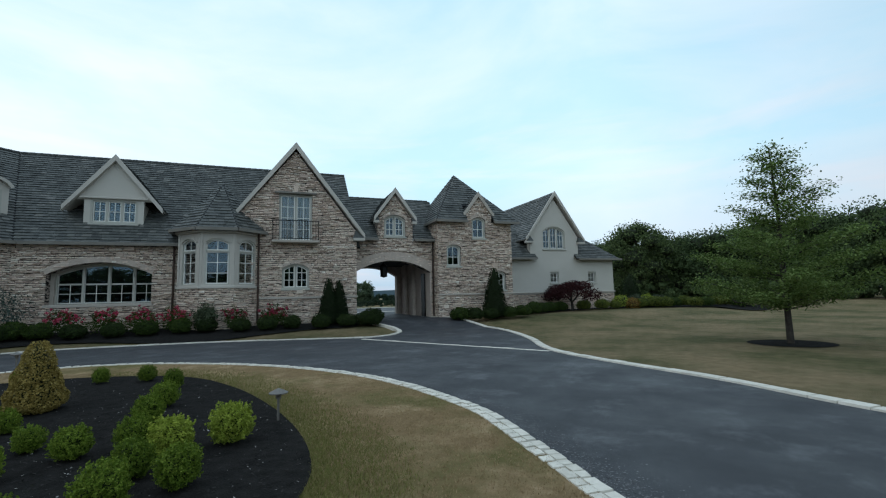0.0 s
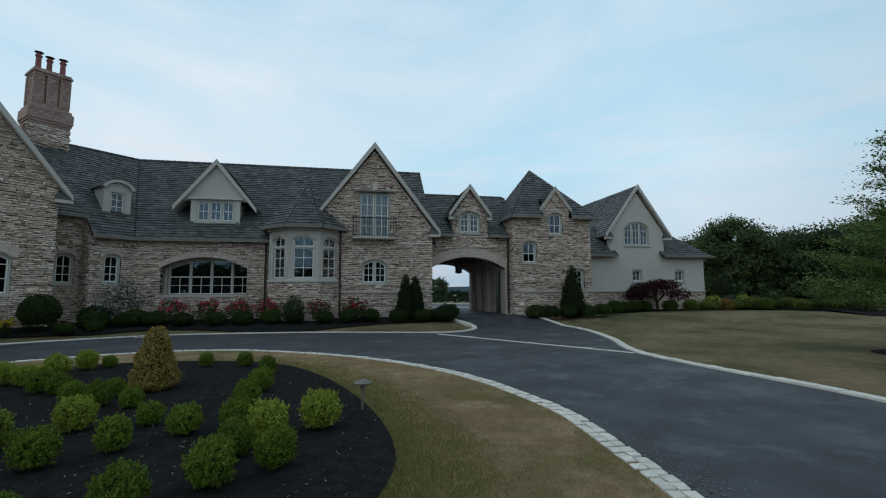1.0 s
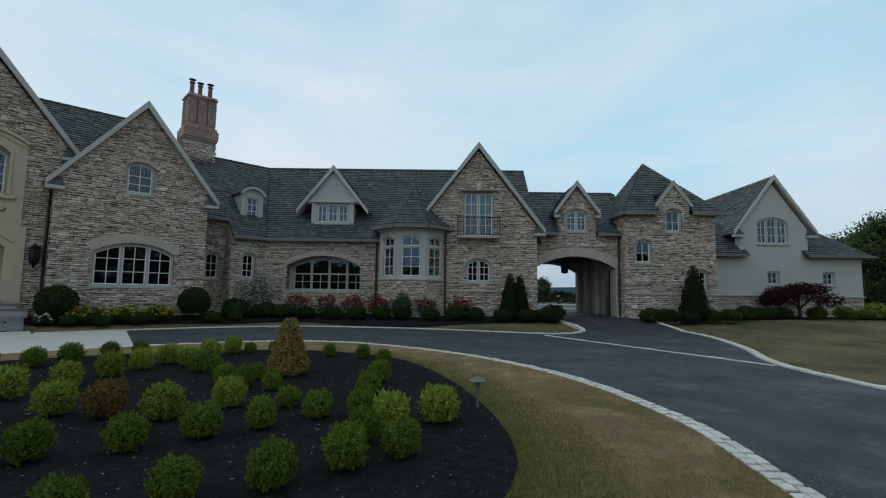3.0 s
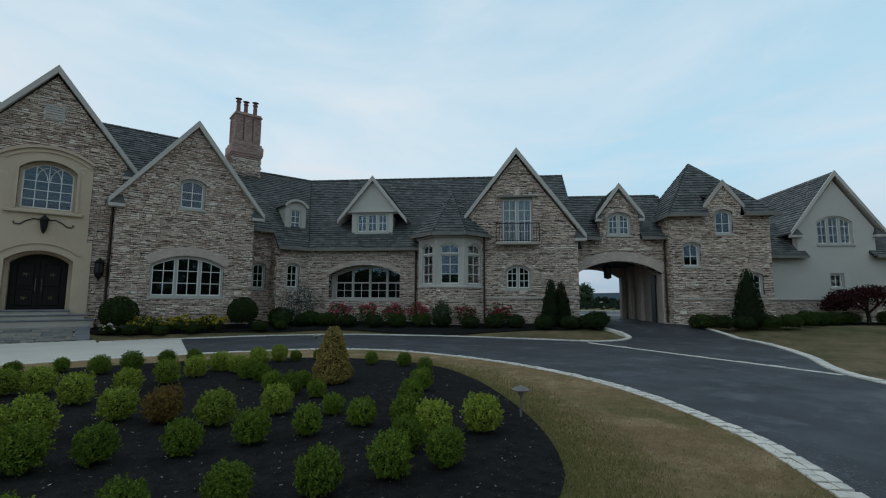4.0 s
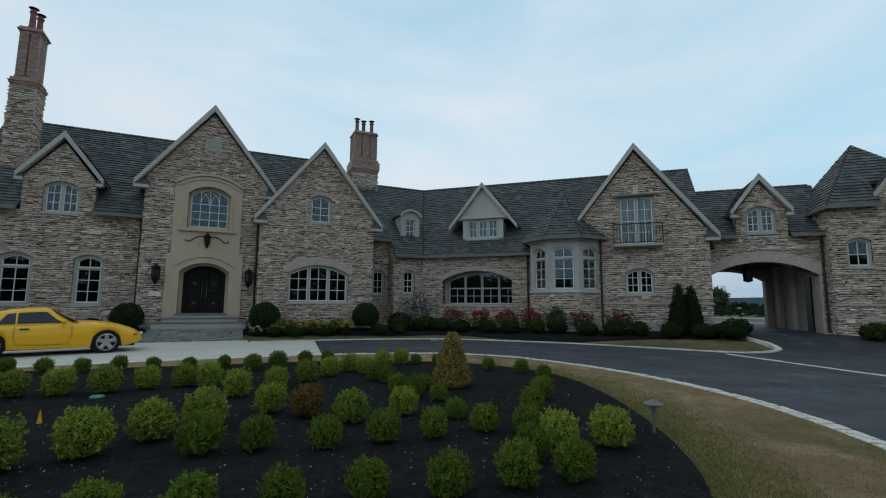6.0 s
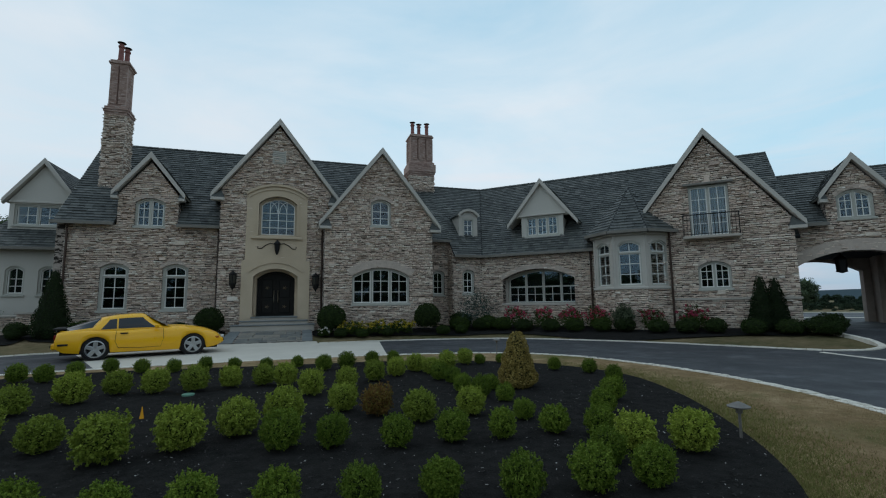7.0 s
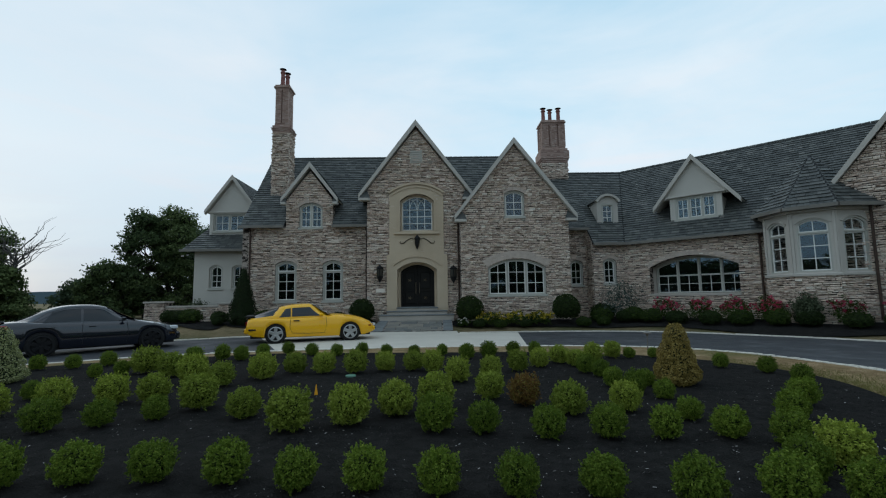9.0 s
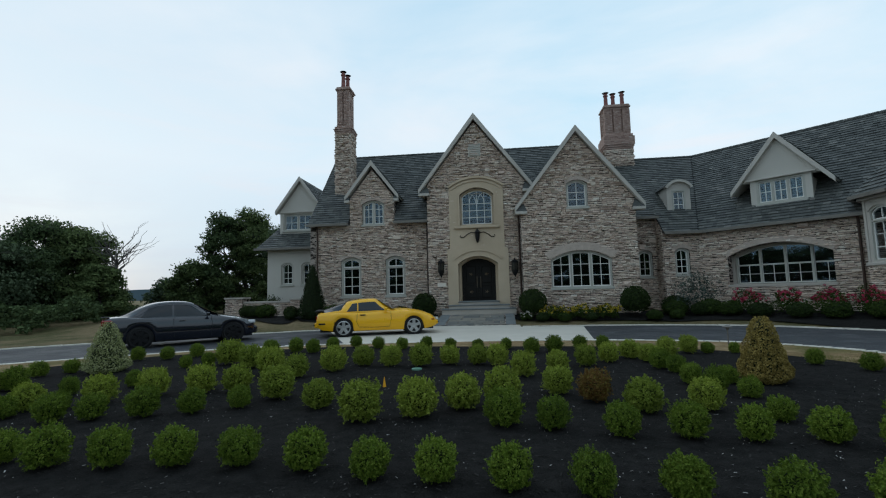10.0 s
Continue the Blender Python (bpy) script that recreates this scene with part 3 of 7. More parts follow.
plate("island_lawn", island, 0.02, STRAW, "dried straw-coloured lawn round the planting bed", "lawn")
BED = [(1.2, 1.75), (2.0, 2.15), (2.73, 2.5), (3.14, 2.79), (3.66, 3.33), (4.23, 4.1), (4.82, 5.07), (5.42, 6.3), (5.85, 7.8), (5.6, 9.2), (4.6, 10.6), (2.4, 11.75), (-1.0, 12.15), (-4.2, 12.5), (-6.2, 12.0), (-8.8, 10.9), (-10.5, 8.6), (-11.6, 5.5), (-11.0, 2.0), (-8.0, -0.6), (-4.0, -1.5), (0.5, -0.6)]
plate("planting_bed", smooth_path(BED, closed=True), 0.035, MULCH, "dark shredded mulch in the round planting bed", "mulch")


def kerb_run(path, width=0.2, top=0.035, step=0.34, close=False, name="kerb", label="pale stone kerb edging the asphalt drive", rows=1):
    """Kerb stones laid end to end along a line: each one a piece."""
    pts = [Vector((q[0], q[1], 0)) for q in path]
    if close:
        pts.append(pts[0])
    root = thing(name, label, "kerb", "kerbs along the drive", kind="structure")
    r = random.Random(len(pts))
    dist, marks = 0.0, [pts[0]]
    for a, b in zip(pts, pts[1:]):
        ln = (b - a).length
        d = step - dist
        while d <= ln:
            marks.append(a + (b - a) * (d / ln))
            d += step
        dist = ln - (d - step)
    for a, b, k in ((a, b, k) for a, b in zip(marks, marks[1:]) for k in range(rows)):
        d = (b - a).normalized()
        s = Vector((-d.y, d.x, 0)) * width / 2
        if rows > 1:
            slide = d * r.uniform(-0.03, 0.03) + s * (k - 0.5)
            a, b, s = a + slide, b + slide, s * 0.485
        g = 0.003
        c = 0.007
        h = top + r.uniform(-0.006, 0.006)
        za, zb = ground_z(a.x, a.y), ground_z(b.x, b.y)
        p, q = a + d * g, b - d * g
        jit = lambda: r.uniform(-0.008, 0.008)
        base = [p - s, q - s, q + s, p + s]
        vs = [(v.x, v.y, -0.02) for v in base]
        inner = [p - s * 0.9 + d * c, q - s * 0.9 - d * c, q + s * 0.9 - d * c, p + s * 0.9 + d * c]
        zz = [za, zb, zb, za]
        vs += [(v.x + jit(), v.y + jit(), h + z) for v, z in zip(inner, zz)]
        part("kerb_stone", (vs, [(4, 5, 6, 7), (0, 1, 5, 4), (1, 2, 6, 5), (2, 3, 7, 6), (3, 0, 4, 7)]), KERB_PIECE, root)
    return root


def kerb_piece_material():
    m = Mat("pale_kerb_piece", rough=0.85, spec=0.2)
    tone = m.ramp(m.piece(), [(0.0, (0.56, 0.525, 0.455)), (1.0, (0.74, 0.695, 0.61))])
    m.color(m.blend(0.3, tone, m.ramp(m.noise(14.0), [(0.3, (0.36, 0.34, 0.30)), (0.7, (0.78, 0.74, 0.66))])))
    m.bump(m.noise(30.0), 0.3, 0.01)
    return m.m


KERB_PIECE = kerb_piece_material()

# ---- the main block ----
ML, EN, G2, HI = face(MAIN, 23.0), face(MAIN, 22.4), face(MAIN, 21.6), face(MAIN, 23.3)
HY = face(MAIN, 22.4)
WW, BA, AR, TO, GA = face(WING, 22.2), face(WING, 21.5), face(WING, 22.4), face(WING, 21.7), face(WING, 26.0)


def open_wall(m, outline, windows, thick=0.4, extra=(), **kw):
    """A wall with window openings; windows are (args, options) of window()."""
    holes = [arch(*a[:5]) for a, _ in windows] + list(extra)
    w = stone_wall(m, outline, holes, thick, **kw)
    for a, o in windows:
        window(m, *a, **o)
    return w


# left part, with a wall dormer
open_wall(ML, [(-9.4, -0.1), (-3.45, -0.1), (-3.45, 5.0), (-5.28, 5.0), (-5.28, 6.4), (-6.42, 7.93), (-7.6, 6.4), (-7.6, 5.0), (-9.4, 5.0)],
          [((-8.08, -7.02, 1.22, 3.27, 0.2), dict(cols=2, rows=3, transom=0.42, casing=0.11)), ((-5.76, -4.76, 1.22, 3.27, 0.2), dict(cols=2, rows=3, transom=0.42, casing=0.11)),
           ((-6.95, -5.8, 4.95, 6.25, 0.22), dict(lights=2, cols=2, rows=3, casing=0.075))])
rake(ML, -7.82, -5.02, -6.42, 6.36, 8.24, 0.1, ret=0.25)
gable_roof(MAIN, -7.85, -4.99, -6.42, 22.83, 26.0, 6.36, 8.28)

# entrance bay
open_wall(EN, [(-3.5, -0.1), (1.28, -0.1), (1.28, 6.75), (-1.11, 9.95), (-3.5, 6.75)],
          [((-1.9, -0.26, 4.62, 6.5, 0.36), dict(cols=4, rows=4, casing=0.09, hood=False, recess=0.2, casing_mat=LIMESTONE))],
          extra=[arch(-2.07, -0.14, 0.8, 3.07, 0.38)])
rake(EN, -3.9, 1.68, -1.11, 6.4, 10.2)
gable_roof(MAIN, -3.93, 1.71, -1.11, 22.22, 28.0, 6.4, 10.24)

# right-hand gable
open_wall(G2, [(0.97, -0.1), (6.08, -0.1), (6.08, 5.5), (3.58, 8.75), (0.97, 5.5)],
          [((2.22, 4.92, 1.38, 3.1, 0.42), dict(lights=3, cols=2, rows=3, casing=0.075)), ((3.06, 4.02, 5.15, 6.46, 0.18), dict(cols=2, rows=3, casing=0.075))], singles=300, near=lambda u, z: z > 0.5)
rake(G2, 0.7, 6.46, 3.58, 5.13, 8.95)
gable_roof(MAIN, 0.67, 6.49, 3.58, 21.43, 28.0, 5.13, 8.99)

# side and back walls of the main block
for (xa, ya), (xb, yb), zt in (((-9.4, 23.4), (-9.4, 31.0), 5.0), ((-3.5, 22.4), (-3.5, 24.0), 6.7), ((0.97, 21.6), (0.97, 24.0), 5.4), ((6.08, 21.6), (6.08, 24.0), 5.4)):
    d = Vector((xb - xa, yb - ya, 0))
    m = Matrix.Translation((xa, ya, 0)) @ Matrix.Rotation(math.atan2(d.y, d.x), 4, "Z")
    stone_wall(m, [(0, -0.1), (d.length, -0.1), (d.length, zt), (0, zt)], (), 0.02, clad_it=False)

# main roof
RIDGE_Z, RIDGE_Y = 9.92, 27.2
for lo, hi in ((-9.75, 1.5),):
    rise_to = lambda y: 4.98 + (y - 22.7) * (RIDGE_Z - 4.98) / (RIDGE_Y - 22.7)
    roof_face([(lo, 22.7, 4.98), (-7.62, 22.7, 4.98), (-7.62, 23.45, rise_to(23.45)), (-5.26, 23.45, rise_to(23.45)), (-5.26, 22.7, 4.98), (hi + 4, 22.7, 4.98), (hi + 4, RIDGE_Y, RIDGE_Z), (lo, RIDGE_Y, RIDGE_Z)])
    roof_face([(hi + 4, 31.7, 4.98), (lo, 31.7, 4.98), (lo, RIDGE_Y, RIDGE_Z), (hi + 4, RIDGE_Y, RIDGE_Z)])
bm = bmesh.new()
prism(bm, [(23.0, 0), (31.4, 0), (31.4, 5.0), (27.2, 9.6), (23.0, 5.0)], 0, 0.3, Matrix.Translation((-9.4, 0, 0)) @ Matrix.Rotation(radians(90), 4, "Z"))
part("wall", bm, MORTAR, house)
gutter((-9.8, 22.66, 4.98), (-7.62, 22.66, 4.98))
gutter((-5.26, 22.66, 4.98), (-3.5, 22.66, 4.98))

# link between the main block and the wing: high eave beside the gable, then a low eave
open_wall(HI, [(6.0, -0.1), (8.0, -0.1), (8.0, 4.85), (6.0, 4.85)], [((6.58, 7.24, 1.82, 3.12, 0.15), dict(cols=2, rows=3, casing=0.075))])
open_wall(HY, [(7.45, -0.1), (9.15, -0.1), (9.15, 3.85), (7.45, 3.85)], [((7.93, 8.58, 1.86, 3.12, 0.15), dict(cols=2, rows=3, casing=0.075))])
LOWR = 8.84
bm = bmesh.new()
prism(bm, [(22.41, -0.1), (23.3, -0.1), (23.3, 4.92), (22.41, 4.06)], 0.0, -0.3, Matrix.Translation((7.46, 0, 0)) @ Matrix.Rotation(radians(90), 4, "Z"))
part("wall", bm, MORTAR, house)
WALLS.append((house.children[-1], [[(0, -0.1), (0.89, -0.1), (0.89, 4.06), (0, 4.9)]], Matrix.Translation((7.46, 23.3, 0)) @ Matrix.Rotation(radians(-90), 4, "Z"), 0, None))
bend_eave = Vector((8.914, 22.1, 3.84))
bend_ridge = Vector((11.026, 27.2, LOWR))
roof_face([(7.42, 22.1, 3.84), bend_eave, bend_ridge, (7.42, 27.2, LOWR)])
roof_face([(5.0, 23.02, 4.742), (7.5, 23.02, 4.742), (7.5, 27.2, LOWR), (5.0, 27.2, LOWR)])
wr_end = WING @ Vector((3.95, 27.03, LOWR))
roof_face([bend_eave, WING @ Vector((3.95, 21.93, 3.84)), wr_end, bend_ridge], singles=300, near=lambda u, h: u < 6)
back_end = WING @ Vector((3.95, 32.13, 3.84))
roof_face([back_end, WING @ Vector((-6.5, 32.13, 3.84)), bend_ridge, wr_end])
gutter((7.4, 22.04, 3.82), (9.02, 22.04, 3.82))
gutter((6.4, 22.95, 4.72), (7.52, 22.95, 4.72))
gutter((9.02, 22.04, 3.82), WING @ Vector((-3.7, 21.87, 3.82)))

# ---- the angled wing ----
open_wall(WW, [(-9.45, -0.1), (-0.5, -0.1), (-0.5, 3.85), (-9.45, 3.85)], [], extra=[arch(-8.32, -4.75, 1.3, 3.06, 0.5)])
window(WW, -8.2, -4.6, 1.34, 3.02, 0.46, lights=4, cols=2, rows=2, recess=0.62, transom=0.78, casing=0.06, hood=False, sill=False, bar=0.02, top_cols=1, thin=0.025)
open_wall(BA, [(-1.95, -0.1), (3.7, -0.1), (3.7, 4.55), (0.92, 8.35), (-1.95, 4.55)],
          [((0.22, 1.66, 4.05, 6.26, 0.0), dict(lights=2, cols=2, rows=4, casing=0.075, sill=False)), ((0.38, 1.54, 1.84, 2.98, 0.25), dict(lights=2, cols=2, rows=3, casing=0.075))])
rake(BA, -2.22, 4.06, 0.92, 4.33, 8.6)
gable_roof(WING, -2.25, 4.09, 0.92, 21.33, 27.0, 4.33, 8.64)
for u, va, vb, zt in ((3.7, 21.9, 32.0, 4.4),):
    bm = bmesh.new()
    prism(bm, [(va, -0.1), (vb, -0.1), (vb, 4.0), (27.1, 8.7), (va, 4.0)], 0.02, 0.3, WING @ Matrix.Translation((u, 0, 0)) @ Matrix.Rotation(radians(90), 4, "Z"))
    w = part("wall", bm, MORTAR, house)

# octagonal bay
BAY_U, BAY_V, BAY_R = -2.15, 22.25, 1.55
side = BAY_R * math.tan(radians(22.5))
for k, a in enumerate((-90, -45, 0, 45, 90)):
    m = WING @ Matrix.Translation((BAY_U, BAY_V, 0)) @ Matrix.Rotation(radians(a), 4, "Z") @ Matrix.Translation((0, -BAY_R, 0))
    stone_wall(m, [(-side, -0.1), (side, -0.1), (side, 1.88), (-side, 1.88)], (), 0.2)
    w = 0.47 if a in (0,) else 0.43
    hole = (-w, w, 2.03, 3.98, 0.2)
    stone_wall(m, [(-side, 1.88), (side, 1.88), (side, 4.25), (-side, 4.25)], [arch(*hole)], 0.2, material=TRIM, clad_it=False)
    window(m, *hole, cols=2, rows=3, recess=0.06, transom=0.45, casing=0.05, hood=False, sill=False)
    for g0, g1, d in ((0.015, 0.05, -0.05), (0.05, 0.085, -0.025)):
        bm = bmesh.new()
        inner, outer = head(-w, w, 3.98, 0.2, g0, 12), head(-w, w, 3.98, 0.2, g1, 12)
        prism(bm, inner + outer[::-1], d, 0.0, m)
        part("window_hood", bm, TRIM, house)
    for u in (-side, side - 0.09):
        bm = bmesh.new()
        box(bm, u, u + 0.09, -0.03, 0.0, 1.98, 4.22, m, 0.008)
        part("corner_strip", bm, TRIM, house)
    for grow, d, z0, z1 in ((0.05, -0.09, 1.86, 1.98), (0.08, -0.16, 4.22, 4.32)):
        bm = bmesh.new()
        box(bm, -side - grow, side + grow, d, 0.1, z0, z1, m, 0.02)
        part("bay_moulding", bm, TRIM, house)
    gutter(m @ Vector((-side - 0.13, -0.33, 4.36)), m @ Vector((side + 0.13, -0.33, 4.36)))
apex = WING @ Vector((BAY_U, BAY_V + 0.15, 6.75))
RO = BAY_R + 0.33
so = RO * math.tan(radians(22.5))
for a in (-90, -45, 0, 45, 90):
    m = WING @ Matrix.Translation((BAY_U, BAY_V, 0)) @ Matrix.Rotation(radians(a), 4, "Z")
    roof_face([m @ Vector((-so, -RO, 4.38)), m @ Vector((so, -RO, 4.38)), apex])

# ---- carriage arch ----
open_wall(AR, [(3.6, -0.1), (7.95, -0.1), (7.95, 4.3), (6.75, 4.3), (6.75, 5.45), (5.8, 6.75), (4.9, 5.45), (4.9, 4.3), (3.6, 4.3)],
          [((5.25, 6.36, 4.5, 5.65, 0.25), dict(lights=2, cols=2, rows=3, casing=0.09))], thick=0.55, extra=[arch(3.78, 7.67, -0.1, 3.22, 0.6, 16)])
rake(AR, 4.7, 6.92, 5.8, 5.4, 6.97, 0.1, ret=0.25)
gable_roof(WING, 4.68, 6.94, 5.8, 22.23, 25.0, 5.4, 7.0)
notch_z = 4.32 + 0.85 * 2.8 / 3.28
roof_face([at(WING, 3.7, 22.12, 4.32), at(WING, 4.88, 22.12, 4.32), at(WING, 4.88, 22.97, notch_z), at(WING, 6.77, 22.97, notch_z), at(WING, 6.77, 22.12, 4.32), at(WING, 8.2, 22.12, 4.32), at(WING, 8.75, 25.4, 7.12), at(WING, 3.7, 25.4, 7.12)])
roof_face([at(WING, 8.2, 28.7, 4.32), at(WING, 3.7, 28.7, 4.32), at(WING, 3.7, 25.4, 7.12), at(WING, 8.75, 25.4, 7.12)])
gutter(at(WING, 3.9, 22.07, 4.3), at(WING, 4.9, 22.07, 4.3))
gutter(at(WING, 6.75, 22.07, 4.3), at(WING, 8.0, 22.07, 4.3))

# ---- tower ----
open_wall(TO, [(7.9, -0.1), (12.12, -0.1), (12.12, 5.3), (10.95, 5.3), (10.95, 5.75), (10.2, 6.75), (9.45, 5.75), (9.45, 5.3), (7.9, 5.3)],
          [((8.34, 9.13, 2.9, 4.05, 0.15), dict(cols=2, rows=2, casing=0.075)), ((9.8, 10.58, 4.43, 5.58, 0.15), dict(cols=2, rows=2, casing=0.075)), ((11.05, 11.72, 1.6, 2.62, 0.15), dict(cols=2, rows=3, casing=0.075))])
for u, flip in ((7.9, 1), (12.12, -1)):
    m = WING @ Matrix.Translation((u, 0, 0)) @ Matrix.Rotation(radians(90), 4, "Z")
    bm = bmesh.new()
    prism(bm, [(21.7, -0.1), (26.0, -0.1), (26.0, 5.3), (21.7, 5.3)], 0.0, -0.3 if flip > 0 else 0.3, m)
    w = part("wall", bm, MORTAR, house)
    if flip > 0:
        WALLS.append((w, [[(0, -0.1), (4.3, -0.1), (4.3, 5.3), (0, 5.3)]], WING @ Matrix.Translation((7.9, 26.0, 0)) @ Matrix.Rotation(radians(-90), 4, "Z"), 0, None))
tl, tr, tb, tf = 7.7, 12.47, 26.35, 21.35
ta = (9.72, 23.85, 8.48)
cut_z = 5.32 + 0.75 * 3.16 / 2.5
roof_face([at(WING, tl, tf, 5.32), at(WING, 9.43, tf, 5.32), at(WING, 9.43, tf + 0.75, cut_z), at(WING, 10.97, tf + 0.75, cut_z), at(WING, 10.97, tf, 5.32), at(WING, tr, tf, 5.32), at(WING, *ta)])
roof_face([at(WING, tr, tf, 5.32), at(WING, tr, tb, 5.32), at(WING, *ta)])
roof_face([at(WING, tr, tb, 5.32), at(WING, tl, tb, 5.32), at(WING, *ta)])
roof_face([at(WING, tl, tb, 5.32), at(WING, tl, tf, 5.32), at(WING, *ta)])
gable_roof(WING, 9.3, 11.1, 10.2, 21.64, 23.6, 5.7, 6.9)
rake(TO, 9.32, 11.08, 10.2, 5.68, 6.88, 0.1, d0=-0.12, d1=-0.06, ret=0, material=CASTSTONE)
for a, b in (((tl, tf), (9.45, tf)), ((10.95, tf), (tr, tf)), ((tl, tb), (tl, tf))):
    gutter(at(WING, *a, 5.28), at(WING, *b, 5.28))

# ---- garage wing in stucco ----
open_wall(GA, [(12.1, 1.3), (22.65, 1.3), (22.65, 3.75), (19.75, 3.75), (19.75, 5.3), (17.92, 7.95), (15.95, 5.3), (15.95, 3.75), (12.1, 3.75)],
          [((16.95, 18.72, 4.42, 6.0, 0.35), dict(lights=3, cols=2, rows=3, casing=0.08, hood=False)), ((17.4, 18.1, 2.05, 2.83, 0.0), dict(cols=2, rows=2, casing=0.08, hood=False)),
           ((20.47, 21.17, 2.05, 2.83, 0.0), dict(cols=2, rows=2, casing=0.08, hood=False)), ((12.5, 13.15, 1.45, 2.5, 0.0), dict(cols=2, rows=3, casing=0.08, hood=False))], material=STUCCO, clad_it=False)
stone_wall(GA, [(12.1, -0.1), (22.65, -0.1), (22.65, 1.3), (12.1, 1.3)], (), 0.4)
rake(GA, 15.55, 20.2, 17.92, 5.02, 8.38)
gable_roof(WING, 15.52, 20.23, 17.92, 25.83, 43.0, 5.02, 8.42)
roof_face([at(WING, 12.0, 25.65, 3.72), at(WING, 16.3, 25.65, 3.72), at(WING, 16.3, 28.0, 5.9), at(WING, 12.0, 28.0, 5.9)])
roof_face([at(WING, 19.4, 25.65, 3.72), at(WING, 23.1, 25.65, 3.72), at(WING, 20.8, 28.0, 5.9), at(WING, 19.4, 28.0, 5.9)])
roof_face([at(WING, 23.1, 25.65, 3.72), at(WING, 23.1, 33.5, 3.72), at(WING, 20.8, 31.2, 5.9), at(WING, 20.8, 28.0, 5.9)])
gutter(at(WING, 12.4, 25.6, 3.7), at(WING, 16.2, 25.6, 3.7))
gutter(at(WING, 19.5, 25.6, 3.7), at(WING, 23.15, 25.6, 3.7))
bm = bmesh.new()
box(bm, 12.1, 22.65, 26.4, 33.5, -0.1, 3.6, WING)
part("wall", bm, STUCCO, house)

# ---- left wing in stucco ----
LW = face(MAIN, 26.0)
open_wall(LW, [(-13.55, -0.1), (-9.4, -0.1), (-9.4, 4.18), (-13.55, 4.18)], [((-12.72, -11.97, 2.0, 3.35, 0.2), dict(cols=2, rows=3, casing=0.09, hood=False)), ((-11.48, -10.73, 2.0, 3.35, 0.2), dict(cols=2, rows=3, casing=0.09, hood=False))], material=STUCCO, clad_it=False)
roof_face([(-14.1, 25.6, 4.18), (-9.0, 25.6, 4.18), (-9.0, 30.0, 8.4), (-12.0, 30.0, 8.4)])
roof_face([(-14.1, 34.0, 4.18), (-14.1, 25.6, 4.18), (-12.0, 30.0, 8.4)])
gutter((-14.15, 25.55, 4.15), (-9.4, 25.55, 4.15))
open_wall(face(MAIN, 26.6), [(-13.08, 4.6), (-10.4, 4.6), (-10.4, 6.62), (-11.78, 8.45), (-13.08, 6.62)], [((-12.88, -11.1, 5.38, 6.42, 0.0), dict(lights=2, cols=2, rows=2, casing=0.08, hood=False))], material=STUCCO, clad_it=False, thick=0.3)
bm = bmesh.new()
box(bm, -13.12, -10.5, -0.06, 0.02, 6.47, 6.57, face(MAIN, 26.6), 0.015)
part("dormer_head", bm, TRIM, house)
bm = bmesh.new()
box(bm, -13.1, -12.8, 26.7, 29.0, 4.6, 6.5)
part("dormer_cheek", bm, STUCCO, house)
rake(face(MAIN, 26.6), -13.3, -10.3, -11.8, 6.52, 8.62, 0.1, ret=0)
gable_roof(MAIN, -13.33, -10.27, -11.8, 26.43, 30.5, 6.52, 8.66)

# back walls close the house; near-black blocks and slabs paint in unlit-room shade
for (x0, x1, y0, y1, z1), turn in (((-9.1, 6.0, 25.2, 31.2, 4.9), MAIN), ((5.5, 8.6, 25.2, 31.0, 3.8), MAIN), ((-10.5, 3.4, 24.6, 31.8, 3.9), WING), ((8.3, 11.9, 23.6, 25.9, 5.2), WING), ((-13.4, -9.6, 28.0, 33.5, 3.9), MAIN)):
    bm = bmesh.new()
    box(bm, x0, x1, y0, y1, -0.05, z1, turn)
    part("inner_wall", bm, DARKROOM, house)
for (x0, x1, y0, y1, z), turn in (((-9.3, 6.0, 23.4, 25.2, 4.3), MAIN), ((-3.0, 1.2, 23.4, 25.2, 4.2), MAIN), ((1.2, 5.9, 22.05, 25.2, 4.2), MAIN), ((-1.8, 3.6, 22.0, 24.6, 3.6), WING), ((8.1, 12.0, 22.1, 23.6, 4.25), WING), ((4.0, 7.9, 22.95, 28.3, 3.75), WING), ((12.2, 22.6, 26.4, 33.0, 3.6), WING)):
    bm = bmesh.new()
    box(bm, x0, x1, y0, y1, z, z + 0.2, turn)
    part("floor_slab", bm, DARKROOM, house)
bm = bmesh.new()
box(bm, 6.2, 9.4, 24.4, 24.5, -0.1, 3.6)
part("inner_wall", bm, DARKROOM, house)
bm = bmesh.new()
box(bm, 7.3, 7.4, 23.75, 25.0, -0.1, 4.6)
part("inner_wall", bm, DARKROOM, house)
bm = bmesh.new()
box(bm, 5.2, 6.4, 24.2, 24.3, 3.9, 6.2, WING)
part("inner_wall", bm, DARKROOM, house)
bm = bmesh.new()
box(bm, 16.9, 18.9, 27.6, 27.7, 3.8, 6.4, WING)
part("inner_wall", bm, DARKROOM, house)
for a, b in (((-9.4, 31.2), (8.0, 31.2)),):
    bm = bmesh.new()
    box(bm, a[0], b[0], a[1], a[1] + 0.3, -0.1, 5.2)
    part("wall", bm, MORTAR, house)
bm = bmesh.new()
box(bm, -6.5, 3.7, 31.8, 32.1, -0.1, 4.2, WING)
part("wall", bm, MORTAR, house)
bm = bmesh.new()
